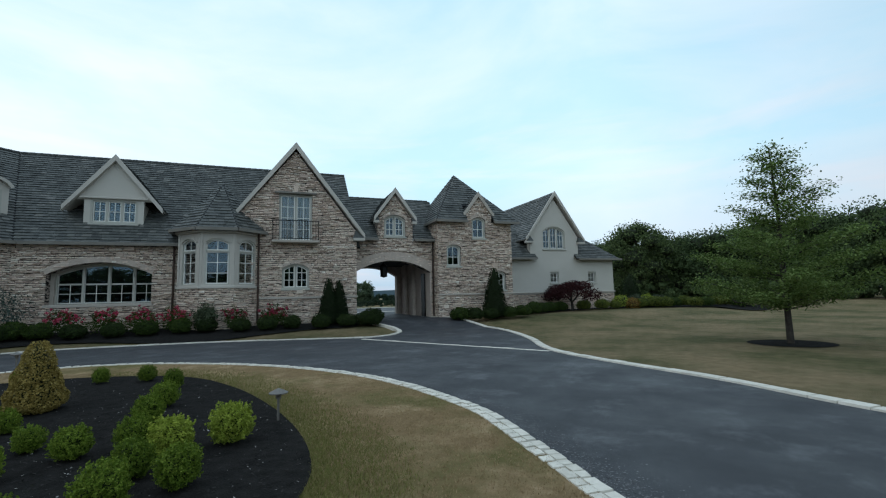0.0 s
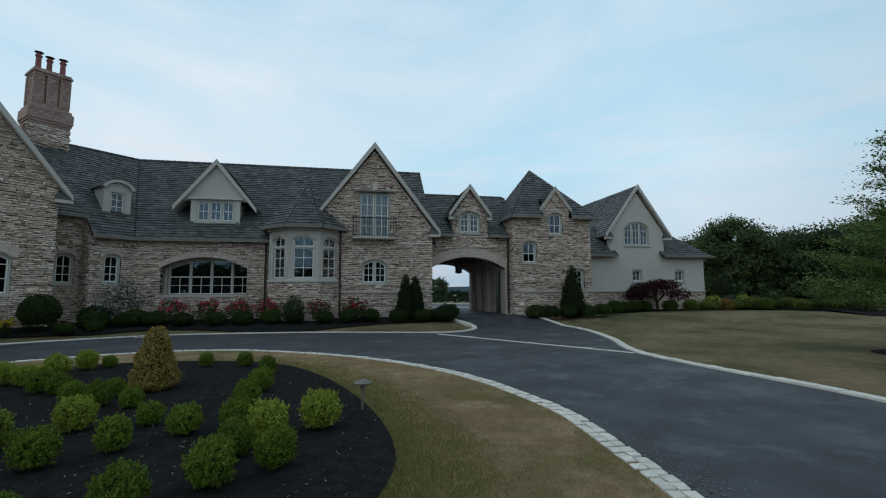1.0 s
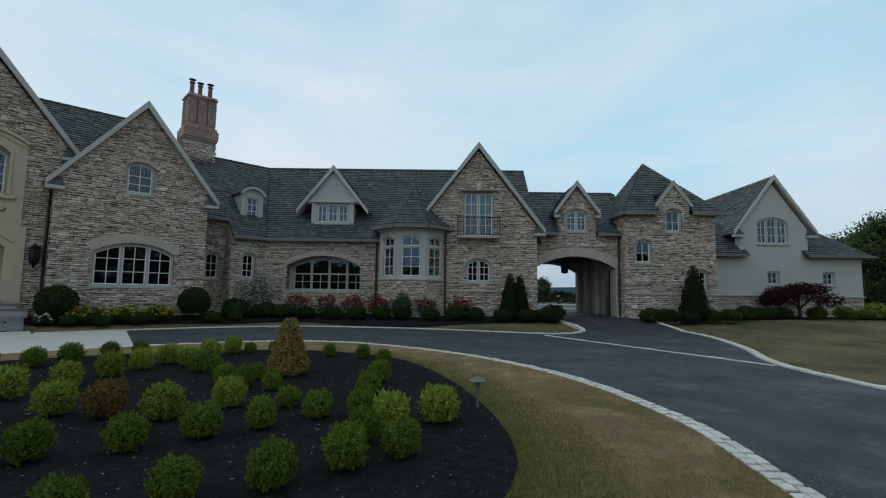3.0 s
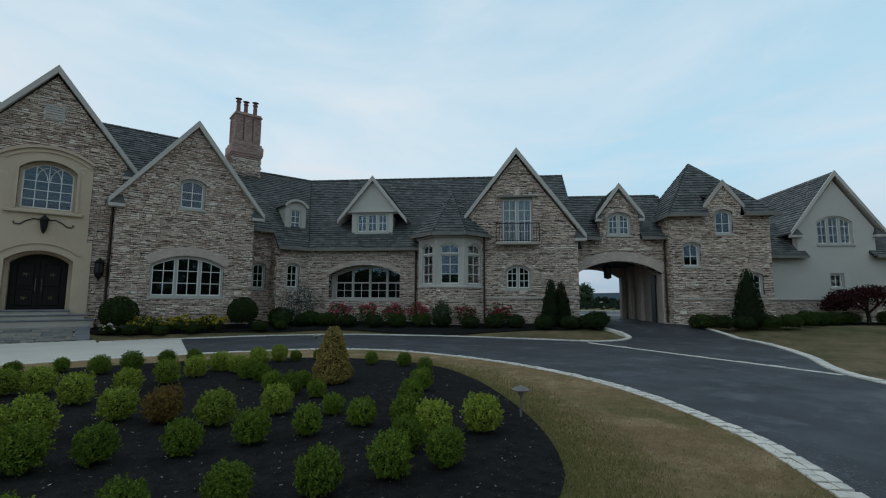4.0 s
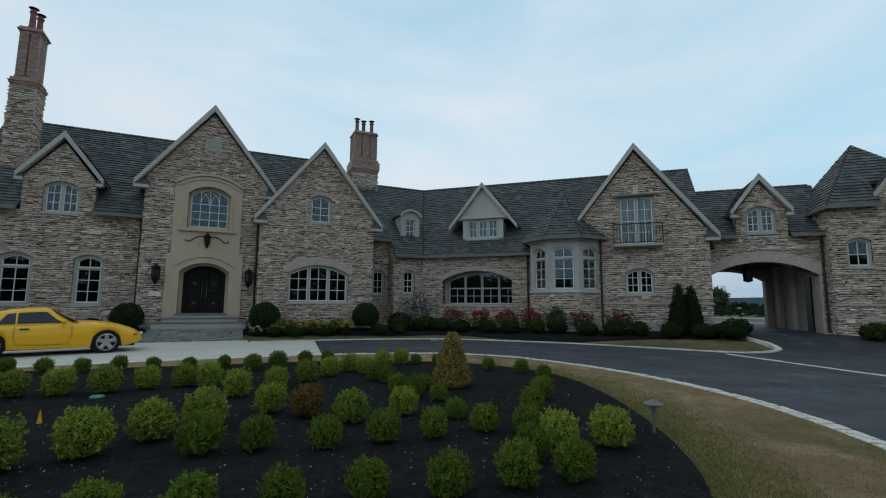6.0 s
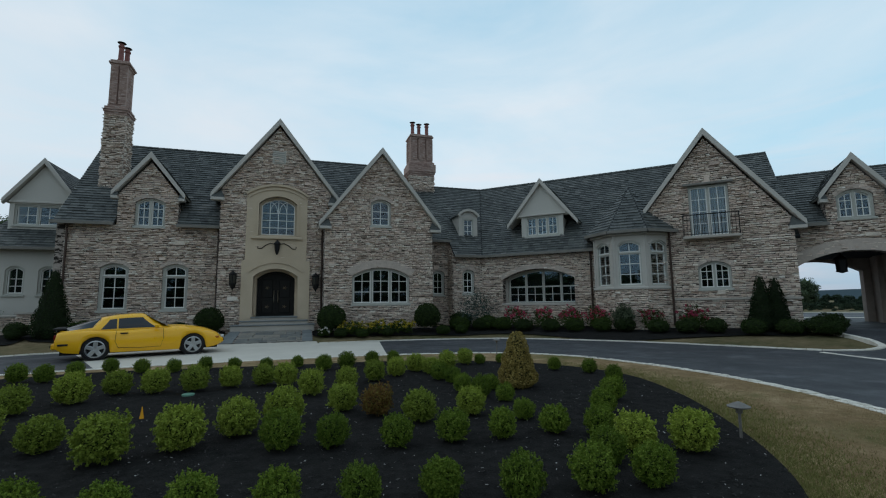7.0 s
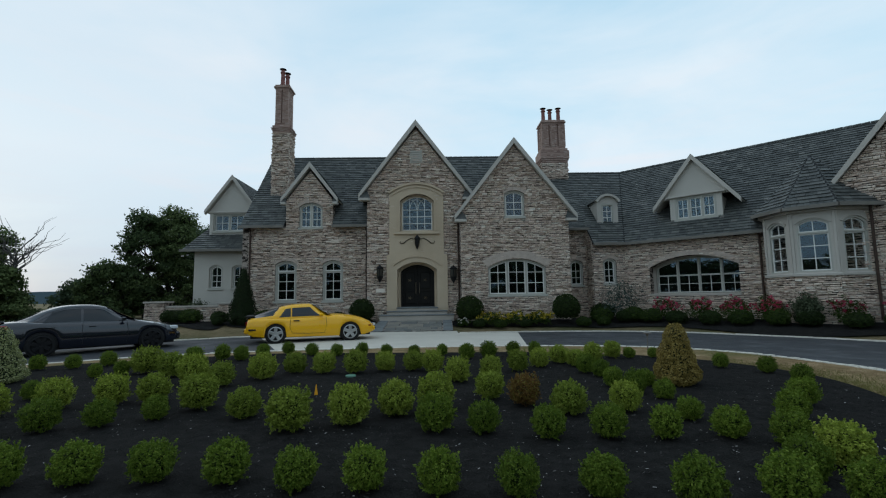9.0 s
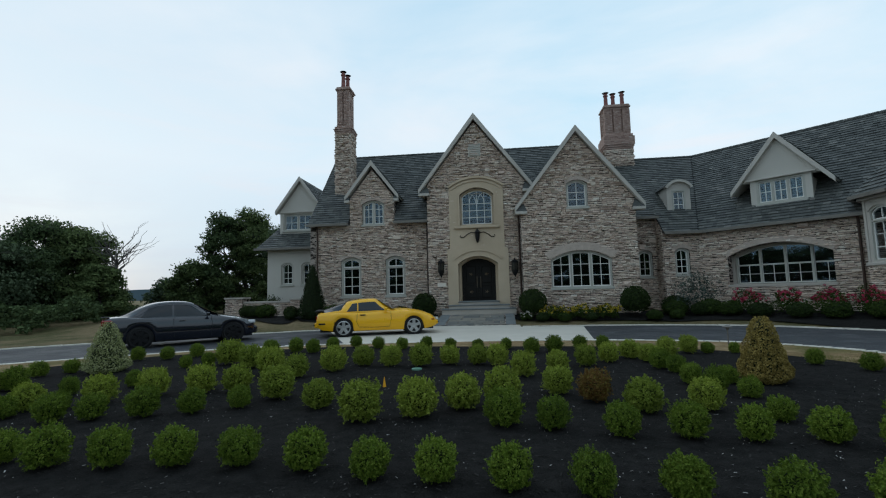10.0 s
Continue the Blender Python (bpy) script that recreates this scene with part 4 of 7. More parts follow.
prism(bm, [(23.2, 3.5), (31.2, 3.5), (31.2, 5.0), (27.2, 9.7), (23.2, 5.2)], 0, -0.3, Matrix.Translation((5.4, 0, 0)) @ Matrix.Rotation(radians(90), 4, "Z"))
part("wall", bm, MORTAR, house)

# added near-black block: room shade behind the bay panes
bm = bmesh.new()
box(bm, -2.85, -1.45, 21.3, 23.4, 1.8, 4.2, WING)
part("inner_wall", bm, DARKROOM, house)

# ---- stone bands ----
for m, u0, u1 in ((BA, -0.55, 3.74), (TO, 7.86, 12.16), (GA, 12.1, 22.7)):
    bm = bmesh.new()
    box(bm, u0, u1, -0.09, 0.02, 1.36, 1.45, m, 0.015)
    part("water_table", bm, CASTSTONE, house)
bm = bmesh.new()
box(bm, 3.6, 3.78, -0.07, 0.02, 1.36, 1.45, AR, 0.015)
part("water_table", bm, CASTSTONE, house)
bm = bmesh.new()
box(bm, 7.67, 7.9, -0.07, 0.02, 1.36, 1.45, AR, 0.015)
part("water_table", bm, CASTSTONE, house)


def voussoirs(m, u0, u1, z1, rise, deep, n, proud=0.07, back=0.35, material=None):
    ins, outs = head(u0, u1, z1, rise, 0.0, n), head(u0, u1, z1, rise, deep, n)
    for k in range(n):
        a, b, c, d = Vector(ins[k]), Vector(ins[k + 1]), Vector(outs[k + 1]), Vector(outs[k])
        f = 0.008
        bm = bmesh.new()
        prism(bm, [tuple(a.lerp(b, f)), tuple(a.lerp(b, 1 - f)), tuple(d.lerp(c, 1 - f)), tuple(d.lerp(c, f))], -proud, back, m)
        part("arch_stone", bm, material or CASTSTONE, house)


voussoirs(AR, 3.78, 7.67, 3.22, 0.6, 0.46, 31, 0.06, 0.35, ARCHSTONE)
voussoirs(WW, -8.32, -4.75, 3.06, 0.5, 0.24, 25, 0.05, 0.3, ARCHSTONE)
voussoirs(G2, 2.16, 4.98, 3.12, 0.42, 0.36, 21, 0.07, 0.1, ARCHSTONE)

# recess behind the wide window arch
bm = bmesh.new()
prism(bm, [(-8.9, 0.4), (-3.6, 0.4), (-3.6, 3.7), (-8.9, 3.7)], 0.42, 0.56, WW, [arch(-8.2, -4.6, 1.33, 3.02, 0.46)])
part("wall", bm, CASTSTONE, house)
bm = bmesh.new()
box(bm, -8.38, -4.7, -0.06, 0.55, 1.2, 1.32, WW, 0.015)
part("window_sill", bm, CASTSTONE, house)

# balcony: slab, rail, balusters; lintel over the french doors
bm = bmesh.new()
box(bm, -0.08, 1.96, -0.5, 0.0, 3.92, 4.03, BA, 0.02)
balcony = part("balcony", bm, CASTSTONE, house)
bm = bmesh.new()
r0 = 4.03
path = [(-0.05, 0.0), (-0.05, -0.46), (0.2, -0.5), (1.68, -0.5), (1.93, -0.46), (1.93, 0.0)]
for z, r in ((4.92, 0.022), (4.1, 0.014)):
    tube(bm, [BA @ Vector((u, d, z)) for u, d in path], r, 6)
part("balcony_rail", bm, IRON, balcony)
for i in range(17):
    u = -0.02 + 1.92 * i / 16
    bm = bmesh.new()
    tube(bm, [BA @ Vector((u, -0.485, r0)), BA @ Vector((u, -0.53 if i % 2 else -0.485, 4.3)), BA @ Vector((u, -0.485, 4.92))], 0.009, 5)
    part("baluster", bm, IRON, balcony)
for u in (-0.05, 1.93):
    for d in (-0.15, -0.32):
        bm = bmesh.new()
        tube(bm, [BA @ Vector((u, d, r0)), BA @ Vector((u, d, 4.92))], 0.009, 5)
        part("baluster", bm, IRON, balcony)
bm = bmesh.new()
box(bm, 0.02, 1.86, -0.12, 0.1, 6.26, 6.36, BA, 0.02)
part("door_lintel", bm, GUTTER, house)
for u0, u1, z1 in ((0.84, 1.04, 6.66),):
    bm = bmesh.new()
    prism(bm, [(u0 + 0.01, 6.36), (u1 - 0.01, 6.36), (u1 - 0.01, z1), (u0 + 0.01, z1)], -0.06, 0.1, BA)
    part("lintel_stone", bm, LIMESTONE if z1 > 6.7 else STONE_PIECE, house)

CURTAIN = mottled("pale_curtain_cloth", (0.30, 0.295, 0.27), (0.40, 0.39, 0.36), 2.0, 0.9, bump=0.1).m
for u0, u1 in ((0.34, 0.9), (0.98, 1.54)):
    verts, faces = [], []
    for k in range(25):
        u = u0 + (u1 - u0) * k / 24
        d = 0.3 + 0.025 * math.sin(k * 1.6)
        verts += [tuple(BA @ Vector((u, d, 4.1))), tuple(BA @ Vector((u, d, 6.2)))]
        if k:
            faces.append((2 * k - 2, 2 * k, 2 * k + 1, 2 * k - 1))
    part("curtain", (verts, faces), CURTAIN, house, "pale curtain hanging behind the french door")

# ---- entrance ----
bm = bmesh.new()
prism(bm, [(-2.42, 3.4), (0.2, 3.4), (0.2, 6.5)] + head(-2.42, 0.2, 6.98, 0.46, 0.0)[1:-1] + [(-2.42, 6.5)], -0.08, 0.05, EN, [arch(-1.9, -0.26, 4.62, 6.5, 0.36)])
surround = part("entrance_surround", bm, LIMESTONE, house)
bm = bmesh.new()
prism(bm, [(-2.55, 0.4), (-2.05, 0.4)] + list(reversed(head(-2.05, -0.16, 3.06, 0.37, 0.0))) + [(-0.16, 0.4), (0.36, 0.4), (0.36, 3.42), (-2.55, 3.42)], -0.12, 0.35, EN)
part("door_surround", bm, LIMESTONE, surround)
for grow, deep, d in ((0.26, 0.09, 0.17), (0.36, 0.1, 0.13)):
    bm = bmesh.new()
    inner, outer = head(-2.05, -0.16, 3.06, 0.37, grow, 16), head(-2.05, -0.16, 3.06, 0.37, grow + deep, 16)
    prism(bm, inner + outer[::-1], -d, 0.0, EN)
    part("arch_moulding", bm, LIMESTONE, surround)
for grow, deep, d in ((0.0, 0.1, 0.16), (-0.16, 0.08, 0.12)):
    bm = bmesh.new()
    inner, outer = head(-2.42, 0.2, 6.98, 0.46, grow, 16), head(-2.42, 0.2, 6.98, 0.46, grow + deep, 16)
    prism(bm, inner + outer[::-1], -d, 0.0, EN)
    part("arch_moulding", bm, LIMESTONE, surround)
bm = bmesh.new()
inner, outer = head(-1.9, -0.26, 6.5, 0.36, 0.0, 14), head(-1.9, -0.26, 6.5, 0.36, 0.1, 14)
prism(bm, [(-0.26, 4.6)] + inner + [(-1.9, 4.6), (-2.0, 4.6)] + outer[::-1] + [(-0.16, 4.6)], -0.13, 0.0, EN)
part("window_moulding", bm, LIMESTONE, surround)
bm = bmesh.new()
box(bm, -2.2, 0.0, -0.2, 0.02, 4.44, 4.56, EN, 0.02)
part("ledge", bm, LIMESTONE, surround)
# gothic tracery in the upper window
for cu in (-1.48, -1.08, -0.68):
    bm = bmesh.new()
    for s in (-1, 1):
        tube(bm, [EN @ Vector((cu + s * 0.36 * (1 - math.cos(a)) - s * 0.36, 0.22, 5.78 + 0.5 * math.sin(a))) for a in (0, 0.4, 0.8, 1.15, 1.45)], 0.014, 5)
    part("tracery", bm, SASH, surround)
# door leaves with panels, rings and pulls, standing in the recess
for s, u0, u1 in ((-1, -1.86, -1.115), (1, -1.095, -0.35)):
    door = part("door", (lambda b: (prism(b, [(u0, 0.86), (u1, 0.86), (u1, 2.98 if s < 0 else 2.72), (u0, 2.72 if s < 0 else 2.98)], 0.82, 0.88, EN), b)[1])(bmesh.new()), DOORWOOD, house, "dark panelled double entrance door, closed")
    for z0, z1 in ((1.0, 1.62), (1.74, 2.6)):
        bm = bmesh.new()
        box(bm, u0 + 0.13, u1 - 0.13, 0.79, 0.83, z0, z1, EN, 0.02)
        part("door_panel", bm, DOORWOOD, door)
    for z in (1.3, 2.2):
        bm = bmesh.new()
        uc = (u0 + u1) / 2
        for k in range(5):
            a = 2 * math.pi * k / 5
            tube(bm, [EN @ Vector((uc, 0.78, z)), EN @ Vector((uc + 0.1 * math.cos(a), 0.77, z + 0.08 * math.sin(a)))], 0.013, 5)
        part("door_ornament", bm, Mat("aged_brass", (0.25, 0.2, 0.13), 0.4, 0.8).m, door)
    bm = bmesh.new()
    uh = -1.105 + s * 0.09
    tube(bm, [EN @ Vector((uh, 0.82, 1.5)), EN @ Vector((uh, 0.74, 1.56)), EN @ Vector((uh, 0.74, 2.02)), EN @ Vector((uh, 0.82, 2.08))], 0.018, 6)
    part("door_handle", bm, Mat("pull_metal", (0.3, 0.27, 0.22), 0.35, 0.9).m, door)
bm = bmesh.new()
prism(bm, arch(-2.2, 0.0, 0.8, 3.2, 0.4), 0.9, 0.96, EN)
part("door_backing", bm, DOORWOOD, house)
bm = bmesh.new()
prism(bm, arch(-1.94, -0.27, 0.84, 2.98, 0.35), 0.76, 0.84, EN, [arch(-1.86, -0.35, 0.86, 2.9, 0.31)])
part("door_frame", bm, DOORWOOD, house)
# deep limestone reveal of the doorway
bm = bmesh.new()
prism(bm, [(-2.3, 0.6), (-1.93, 0.6)] + list(reversed(head(-1.93, -0.28, 2.98, 0.35, 0.0))) + [(-0.28, 0.6), (0.1, 0.6), (0.1, 3.5), (-2.3, 3.5)], 0.36, 0.9, EN)
part("door_reveal", bm, LIMESTONE, surround)
# steps and walk
for u0, u1, y0, z0, z1, nm in ((-2.8, 0.58, -1.0, 0.2, 0.52, "step"), (-2.5, 0.3, -0.62, 0.52, 0.69, "step"), (-2.06, -0.15, -0.28, 0.69, 0.85, "step"), (-1.92, -0.3, 0.35, 0.69, 0.86, "threshold")):
    bm = bmesh.new()
    box(bm, u0, u1, y0, 0.4 if nm == "step" else 0.9, z0, z1 - 0.05, EN)
    st = part(nm, bm, CASTSTONE, house)
    bm = bmesh.new()
    box(bm, u0 - 0.03, u1 + 0.03, y0 - 0.04, 0.38 if nm == "step" else 0.9, z1 - 0.05, z1, EN, 0.012)
    part("tread", bm, FLAG, st)
bm = bmesh.new()
vs = [bm.verts.new(p) for p in ((-3.05, 19.6, 0.02), (0.45, 19.6, 0.02), (0.5, 21.5, 0.37), (-2.75, 21.5, 0.37), (-3.05, 19.6, -0.1), (0.45, 19.6, -0.1), (0.5, 21.5, -0.1), (-2.75, 21.5, -0.1))]
for f in ((0, 1, 2, 3), (4, 7, 6, 5), (0, 4, 5, 1), (1, 5, 6, 2), (2, 6, 7, 3), (3, 7, 4, 0)):
    bm.faces.new([vs[i] for i in f])
walk_base = tagged(part("entrance_walk", bm, MORTAR), "blue-grey flagstone walk rising to the entrance steps", "walkway", kind="structure")
fr = random.Random(8)
for a, b, z0, z1 in courses([[(-2.45, 0.0), (0.0, 0.0), (0.05, 1.9), (-2.35, 1.9)]], (0.2, 0.42), (0.25, 0.75), fr, 0.025):
    sl = lambda y: 0.02 + 0.35 * y / 1.9
    vs = [(a, 19.6 + z0, sl(z0)), (b, 19.6 + z0, sl(z0)), (b, 19.6 + z1, sl(z1)), (a, 19.6 + z1, sl(z1))]
    vs += [(x, y, z + 0.025) for x, y, z in vs]
    jit = lambda: fr.uniform(-0.035, 0.035)
    vs = vs[:4] + [(x + jit(), y + jit(), z) for x, y, z in vs[4:]]
    part("flagstone", (vs, BLOCK_FACES), FLAG_PIECE, walk_base)
for a, b in ((-3.02, -2.5), (0.05, 0.45)):
    for k in range(3):
        z0, z1 = 0.02 + 0.63 * k, 0.61 + 0.63 * k
        sl = lambda y: 0.02 + 0.35 * y / 1.9
        shift = 0.12 if a < -1 else 0.02
        vs = [(a + shift * z0, 19.6 + z0, sl(z0)), (b + shift * z0 * 0.5, 19.6 + z0, sl(z0)), (b + shift * z1 * 0.5, 19.6 + z1, sl(z1)), (a + shift * z1, 19.6 + z1, sl(z1))]
        vs += [(x, y, z + 0.03) for x, y, z in vs]
        part("edging_stone", (vs, BLOCK_FACES), FLAG, walk_base, "blue-grey dressed edging stone")
# vent and crest on the entrance gable
bm = bmesh.new()
box(bm, -1.42, -0.8, -0.05, 0.05, 8.1, 8.78, EN, 0.03)
vent = part("gable_vent", bm, CASING, house)
for k in range(6):
    bm = bmesh.new()
    box(bm, -1.34, -0.88, -0.08, -0.04, 8.18 + 0.095 * k, 8.22 + 0.095 * k, EN)
    part("vent_slat", bm, TRIM, vent)
# wall lantern at the middle with scrolled arms, and two wall lanterns


def wall_lantern(m, label):
    t = thing("wall_lantern", label, "lantern", "lanterns at the entrance", m)
    bm = bmesh.new()
    lathe(bm, [(0.02, 0.42), (0.06, 0.36), (0.17, 0.28), (0.19, 0.26), (0.15, 0.24), (0.15, -0.16), (0.1, -0.3), (0.03, -0.4), (0.015, -0.46)], 6)
    part("lantern_body", bm, IRON, t)
    bm = bmesh.new()
    tube(bm, [(0, 0.24, 0.1), (0, 0.1, 0.1)], 0.02, 6)
    box(bm, -0.06, 0.06, 0.22, 0.25, -0.1, 0.3)
    part("bracket", bm, IRON, t)
    for k in range(6):
        a = 2 * math.pi * (k + 0.5) / 6
        bm = bmesh.new()
        box(bm, -0.055, 0.055, -0.004, 0.004, -0.12, 0.2, Matrix.Rotation(a, 4, "Z") @ Matrix.Translation((0, -0.142, 0)))
        part("lantern_pane", bm, SMOKED, t)
    return t


SMOKED = Mat("smoked_glass", (0.05, 0.045, 0.035), 0.1, spec=0.5).m
for u, z in ((-2.86, 2.52), (0.63, 2.45)):
    wall_lantern(EN @ Matrix.Translation((u, -0.25, z + 0.05)), "black iron wall lantern with tapered hexagonal body beside the entrance")
cr = thing("wall_crest", "dark iron crest lantern with two scrolled arms above the door", "lantern", m=EN @ Matrix.Translation((-1.08, -0.2, 4.05)))
bm = bmesh.new()
lathe(bm, [(0.015, 0.36), (0.05, 0.3), (0.14, 0.2), (0.15, 0.16), (0.12, 0.12), (0.1, -0.12), (0.05, -0.28), (0.01, -0.34)], 6)
part("lantern_body", bm, IRON, cr)
for s in (-1, 1):
    bm = bmesh.new()
    tube(bm, [(s * x, 0.1, z) for x, z in ((0.1, 0.16), (0.3, 0.2), (0.5, 0.1), (0.66, -0.04), (0.8, -0.04), (0.84, 0.02), (0.8, 0.06))], 0.02, 6)
    part("scroll_arm", bm, IRON, cr)

# ---- chimneys ----


def chimney(x0, x1, y0, y1, base, ledge, top, pots, pot_h, stone_to):
    bm = bmesh.new()
    box(bm, x0, x1, y0, y1, base, stone_to)
    ch = part("chimney", bm, MORTAR, house, "tall stone and brick chimney with clay pots")
    sr = random.Random(5)
    for mm, w in ((Matrix.Translation((x0, y0, 0)), x1 - x0), (Matrix.Translation((x1, y0, 0)) @ Matrix.Rotation(radians(90), 4, "Z"), y1 - y0), (Matrix.Translation((x0, y1, 0)) @ Matrix.Rotation(radians(-90), 4, "Z"), y1 - y0)):
        clad(ch, [[(0, base), (w, base), (w, stone_to), (0, stone_to)]], mm, sr, 0, None, STONE, STONE_PIECE)
    g = 0.0
    for z0, z1, grow in ((stone_to, stone_to + 0.12, 0.02), (stone_to + 0.12, stone_to + 0.24, 0.06), (stone_to + 0.24, ledge - 0.3, 0.1), (ledge - 0.3, ledge - 0.14, 0.03), (ledge - 0.14, ledge, -0.06), (top - 0.3, top - 0.2, -0.06), (top - 0.2, top - 0.1, 0.0), (top - 0.1, top, -0.05)):
        bm = bmesh.new()
        box(bm, x0 - grow, x1 + grow, y0 - grow, y1 + grow, z0, z1, None, 0.012)
        crs = part("brick_course", bm, BRICK, ch)
        for mm, w in ((Matrix.Translation((x0 - grow, y0 - grow, 0)), x1 - x0 + 2 * grow), (Matrix.Translation((x1 + grow, y0 - grow, 0)) @ Matrix.Rotation(radians(90), 4, "Z"), y1 - y0 + 2 * grow)):
            clad(crs, [[(0, z0), (w, z0), (w, z1), (0, z1)]], mm, sr, 0, None, BRICKS, BRICKS, "brick", (0.07, 0.08), (0.18, 0.22), (0.008, 0.016), 0.012, 0.003)
    bm = bmesh.new()
    box(bm, x0 + 0.1, x1 - 0.1, y0 + 0.14, y1 - 0.14, ledge, top - 0.3)
    shaft = part("shaft", bm, BRICK, ch)
    z_lo, z_hi = ledge, top - 0.3
    for mm, w in ((Matrix.Translation((x0 + 0.1, y0 + 0.14, 0)), x1 - x0 - 0.2), (Matrix.Translation((x1 - 0.1, y0 + 0.14, 0)) @ Matrix.Rotation(radians(90), 4, "Z"), y1 - y0 - 0.28), (Matrix.Translation((x0 + 0.1, y1 - 0.14, 0)) @ Matrix.Rotation(radians(-90), 4, "Z"), y1 - y0 - 0.28)):
        clad(shaft, [[(0, z_lo), (w, z_lo), (w, z_hi), (0, z_hi)]], mm, sr, 0, None, BRICKS, BRICKS, "brick", (0.072, 0.078), (0.18, 0.22), (0.008, 0.016), 0.012, 0.003)
    half = 0.16 if x1 - x0 < 1.3 else 0.21
    n = 2 if x1 - x0 < 1.3 else 3
    for k in range(n):
        xc = x0 + 0.25 + (x1 - x0 - 0.5) * k / (n - 1)
        for yc in (y0 + 0.11, y1 - 0.11):
            bm = bmesh.new()
            box(bm, xc - half, xc + half, yc - 0.07, yc + 0.07, ledge, top - 0.3, None, 0.01)
            pil = part("pilaster", bm, BRICK, shaft)
            if yc < (y0 + y1) / 2:
                clad(pil, [[(0, z_lo), (2 * half, z_lo), (2 * half, z_hi), (0, z_hi)]], Matrix.Translation((xc - half, yc - 0.07, 0)), sr, 0, None, BRICKS, BRICKS, "brick", (0.072, 0.078), (0.1, 0.2), (0.008, 0.016), 0.012, 0.003)
    for k in range(pots):
        xc = (x0 + x1) / 2 + (k - (pots - 1) / 2) * (0.46 if pots > 2 else 0.1)
        yc = (y0 + y1) / 2 + (0.12 if k % 2 else -0.08) * (1 if pots > 2 else 2.4)
        bm = bmesh.new()
        lathe(bm, [(0.15, 0), (0.16, 0.08), (0.12, 0.12), (0.105, pot_h * 0.7), (0.14, pot_h * 0.74), (0.14, pot_h * 0.8), (0.1, pot_h * 0.82), (0.1, pot_h * 0.9)], 12, (xc, yc, top))
        pot = part("flue_pot", bm, CLAY, ch)
        bm = bmesh.new()
        lathe(bm, [(0.15, 0.0), (0.19, 0.03), (0.04, 0.09)], 12, (xc, yc, top + pot_h * 0.93))
        part("pot_cap", bm, IRON, pot)
    return ch


chimney(-8.9, -8.02, 24.55, 25.5, 6.6, 11.15, 13.42, 2, 1.05, 10.6)
chimney(6.25, 7.75, 26.7, 27.9, 8.0, 10.45, 12.15, 3, 0.95, 9.4)

# ---- roof dormers ----
DW = face(WING, 22.9)
open_wall(DW, [(-7.46, 4.4), (-5.3, 4.4), (-5.3, 5.86), (-5.0, 5.86), (-6.38, 7.66), (-7.76, 5.86), (-7.46, 5.86)], [((-7.24, -5.52, 4.84, 5.9, 0.0), dict(lights=3, cols=2, rows=2, casing=0.09, hood=False, recess=0.06))], thick=0.2, material=STUCCO, clad_it=False)
rake(DW, -8.18, -4.56, -6.38, 5.44, 7.78, 0.1, d0=-0.2, d1=-0.1, ret=0)
gable_roof(WING, -8.21, -4.53, -6.38, 22.8, 26.2, 5.44, 7.82)
for s, u in ((1, -7.46), (-1, -5.3)):
    bm = bmesh.new()
    prism(bm, [(22.95, 4.4), (24.2, 5.5), (24.2, 5.72), (22.95, 5.72)], 0.0, -0.12 * s, WING @ Matrix.Translation((u, 0, 0)) @ Matrix.Rotation(radians(90), 4, "Z"))
    part("dormer_cheek", bm, STUCCO, house)
bm = bmesh.new()
box(bm, -7.62, -5.14, -0.12, 0.0, 5.9, 5.98, DW, 0.015)
part("dormer_head", bm, TRIM, house)
DD = face(MAIN, 23.35)
open_wall(DD, arch(8.12, 9.2, 4.7, 6.5, 0.3), [((8.34, 8.98, 5.0, 6.1, 0.0), dict(cols=2, rows=3, casing=0.07, hood=False, recess=0.05))], thick=0.2, material=TRIM, clad_it=False)
bm = bmesh.new()
inner, outer = head(8.05, 9.27, 6.58, 0.36, -0.08, 14), head(8.05, 9.27, 6.58, 0.36, 0.04, 14)
prism(bm, inner + outer[::-1], -0.16, 0.1, DD)
part("dormer_arch", bm, TRIM, house)
bm = bmesh.new()
inner, outer = head(8.05, 9.27, 6.6, 0.36, -0.02, 14), head(8.05, 9.27, 6.6, 0.36, 0.05, 14)
prism(bm, inner + outer[::-1], -0.12, 2.6, DD)
part("dormer_roof", bm, SLATE, house)
for s, u in ((1, 8.12), (-1, 9.2)):
    bm = bmesh.new()
    prism(bm, [(23.4, 4.7), (25.0, 6.0), (25.0, 6.3), (23.4, 6.25)], 0.0, -0.1 * s, Matrix.Translation((u, 0, 0)) @ Matrix.Rotation(radians(90), 4, "Z"))
    part("dormer_cheek", bm, TRIM, house)

# ridge caps
for a, b in (((-9.75, RIDGE_Y, RIDGE_Z), (5.5, RIDGE_Y, RIDGE_Z)), ((5.5, 27.2, LOWR), tuple(bend_ridge)), (tuple(bend_ridge), tuple(wr_end)), (at(WING, 3.9, 25.4, 7.12), at(WING, 8.6, 25.4, 7.12))):
    bm = bmesh.new()
    a, b = Vector(a), Vector(b)
    n = max(2, int((b - a).length / 0.3))
    for k in range(n):
        p, q = a.lerp(b, k / n), a.lerp(b, (k + 0.97) / n)
        tube(bm, [p + Vector((0, 0, 0.0)), q + Vector((0, 0, 0.012))], 0.075, 6)
    c = part("ridge_cap", bm, SLATE, house)
    c["kind"] = "stuff"

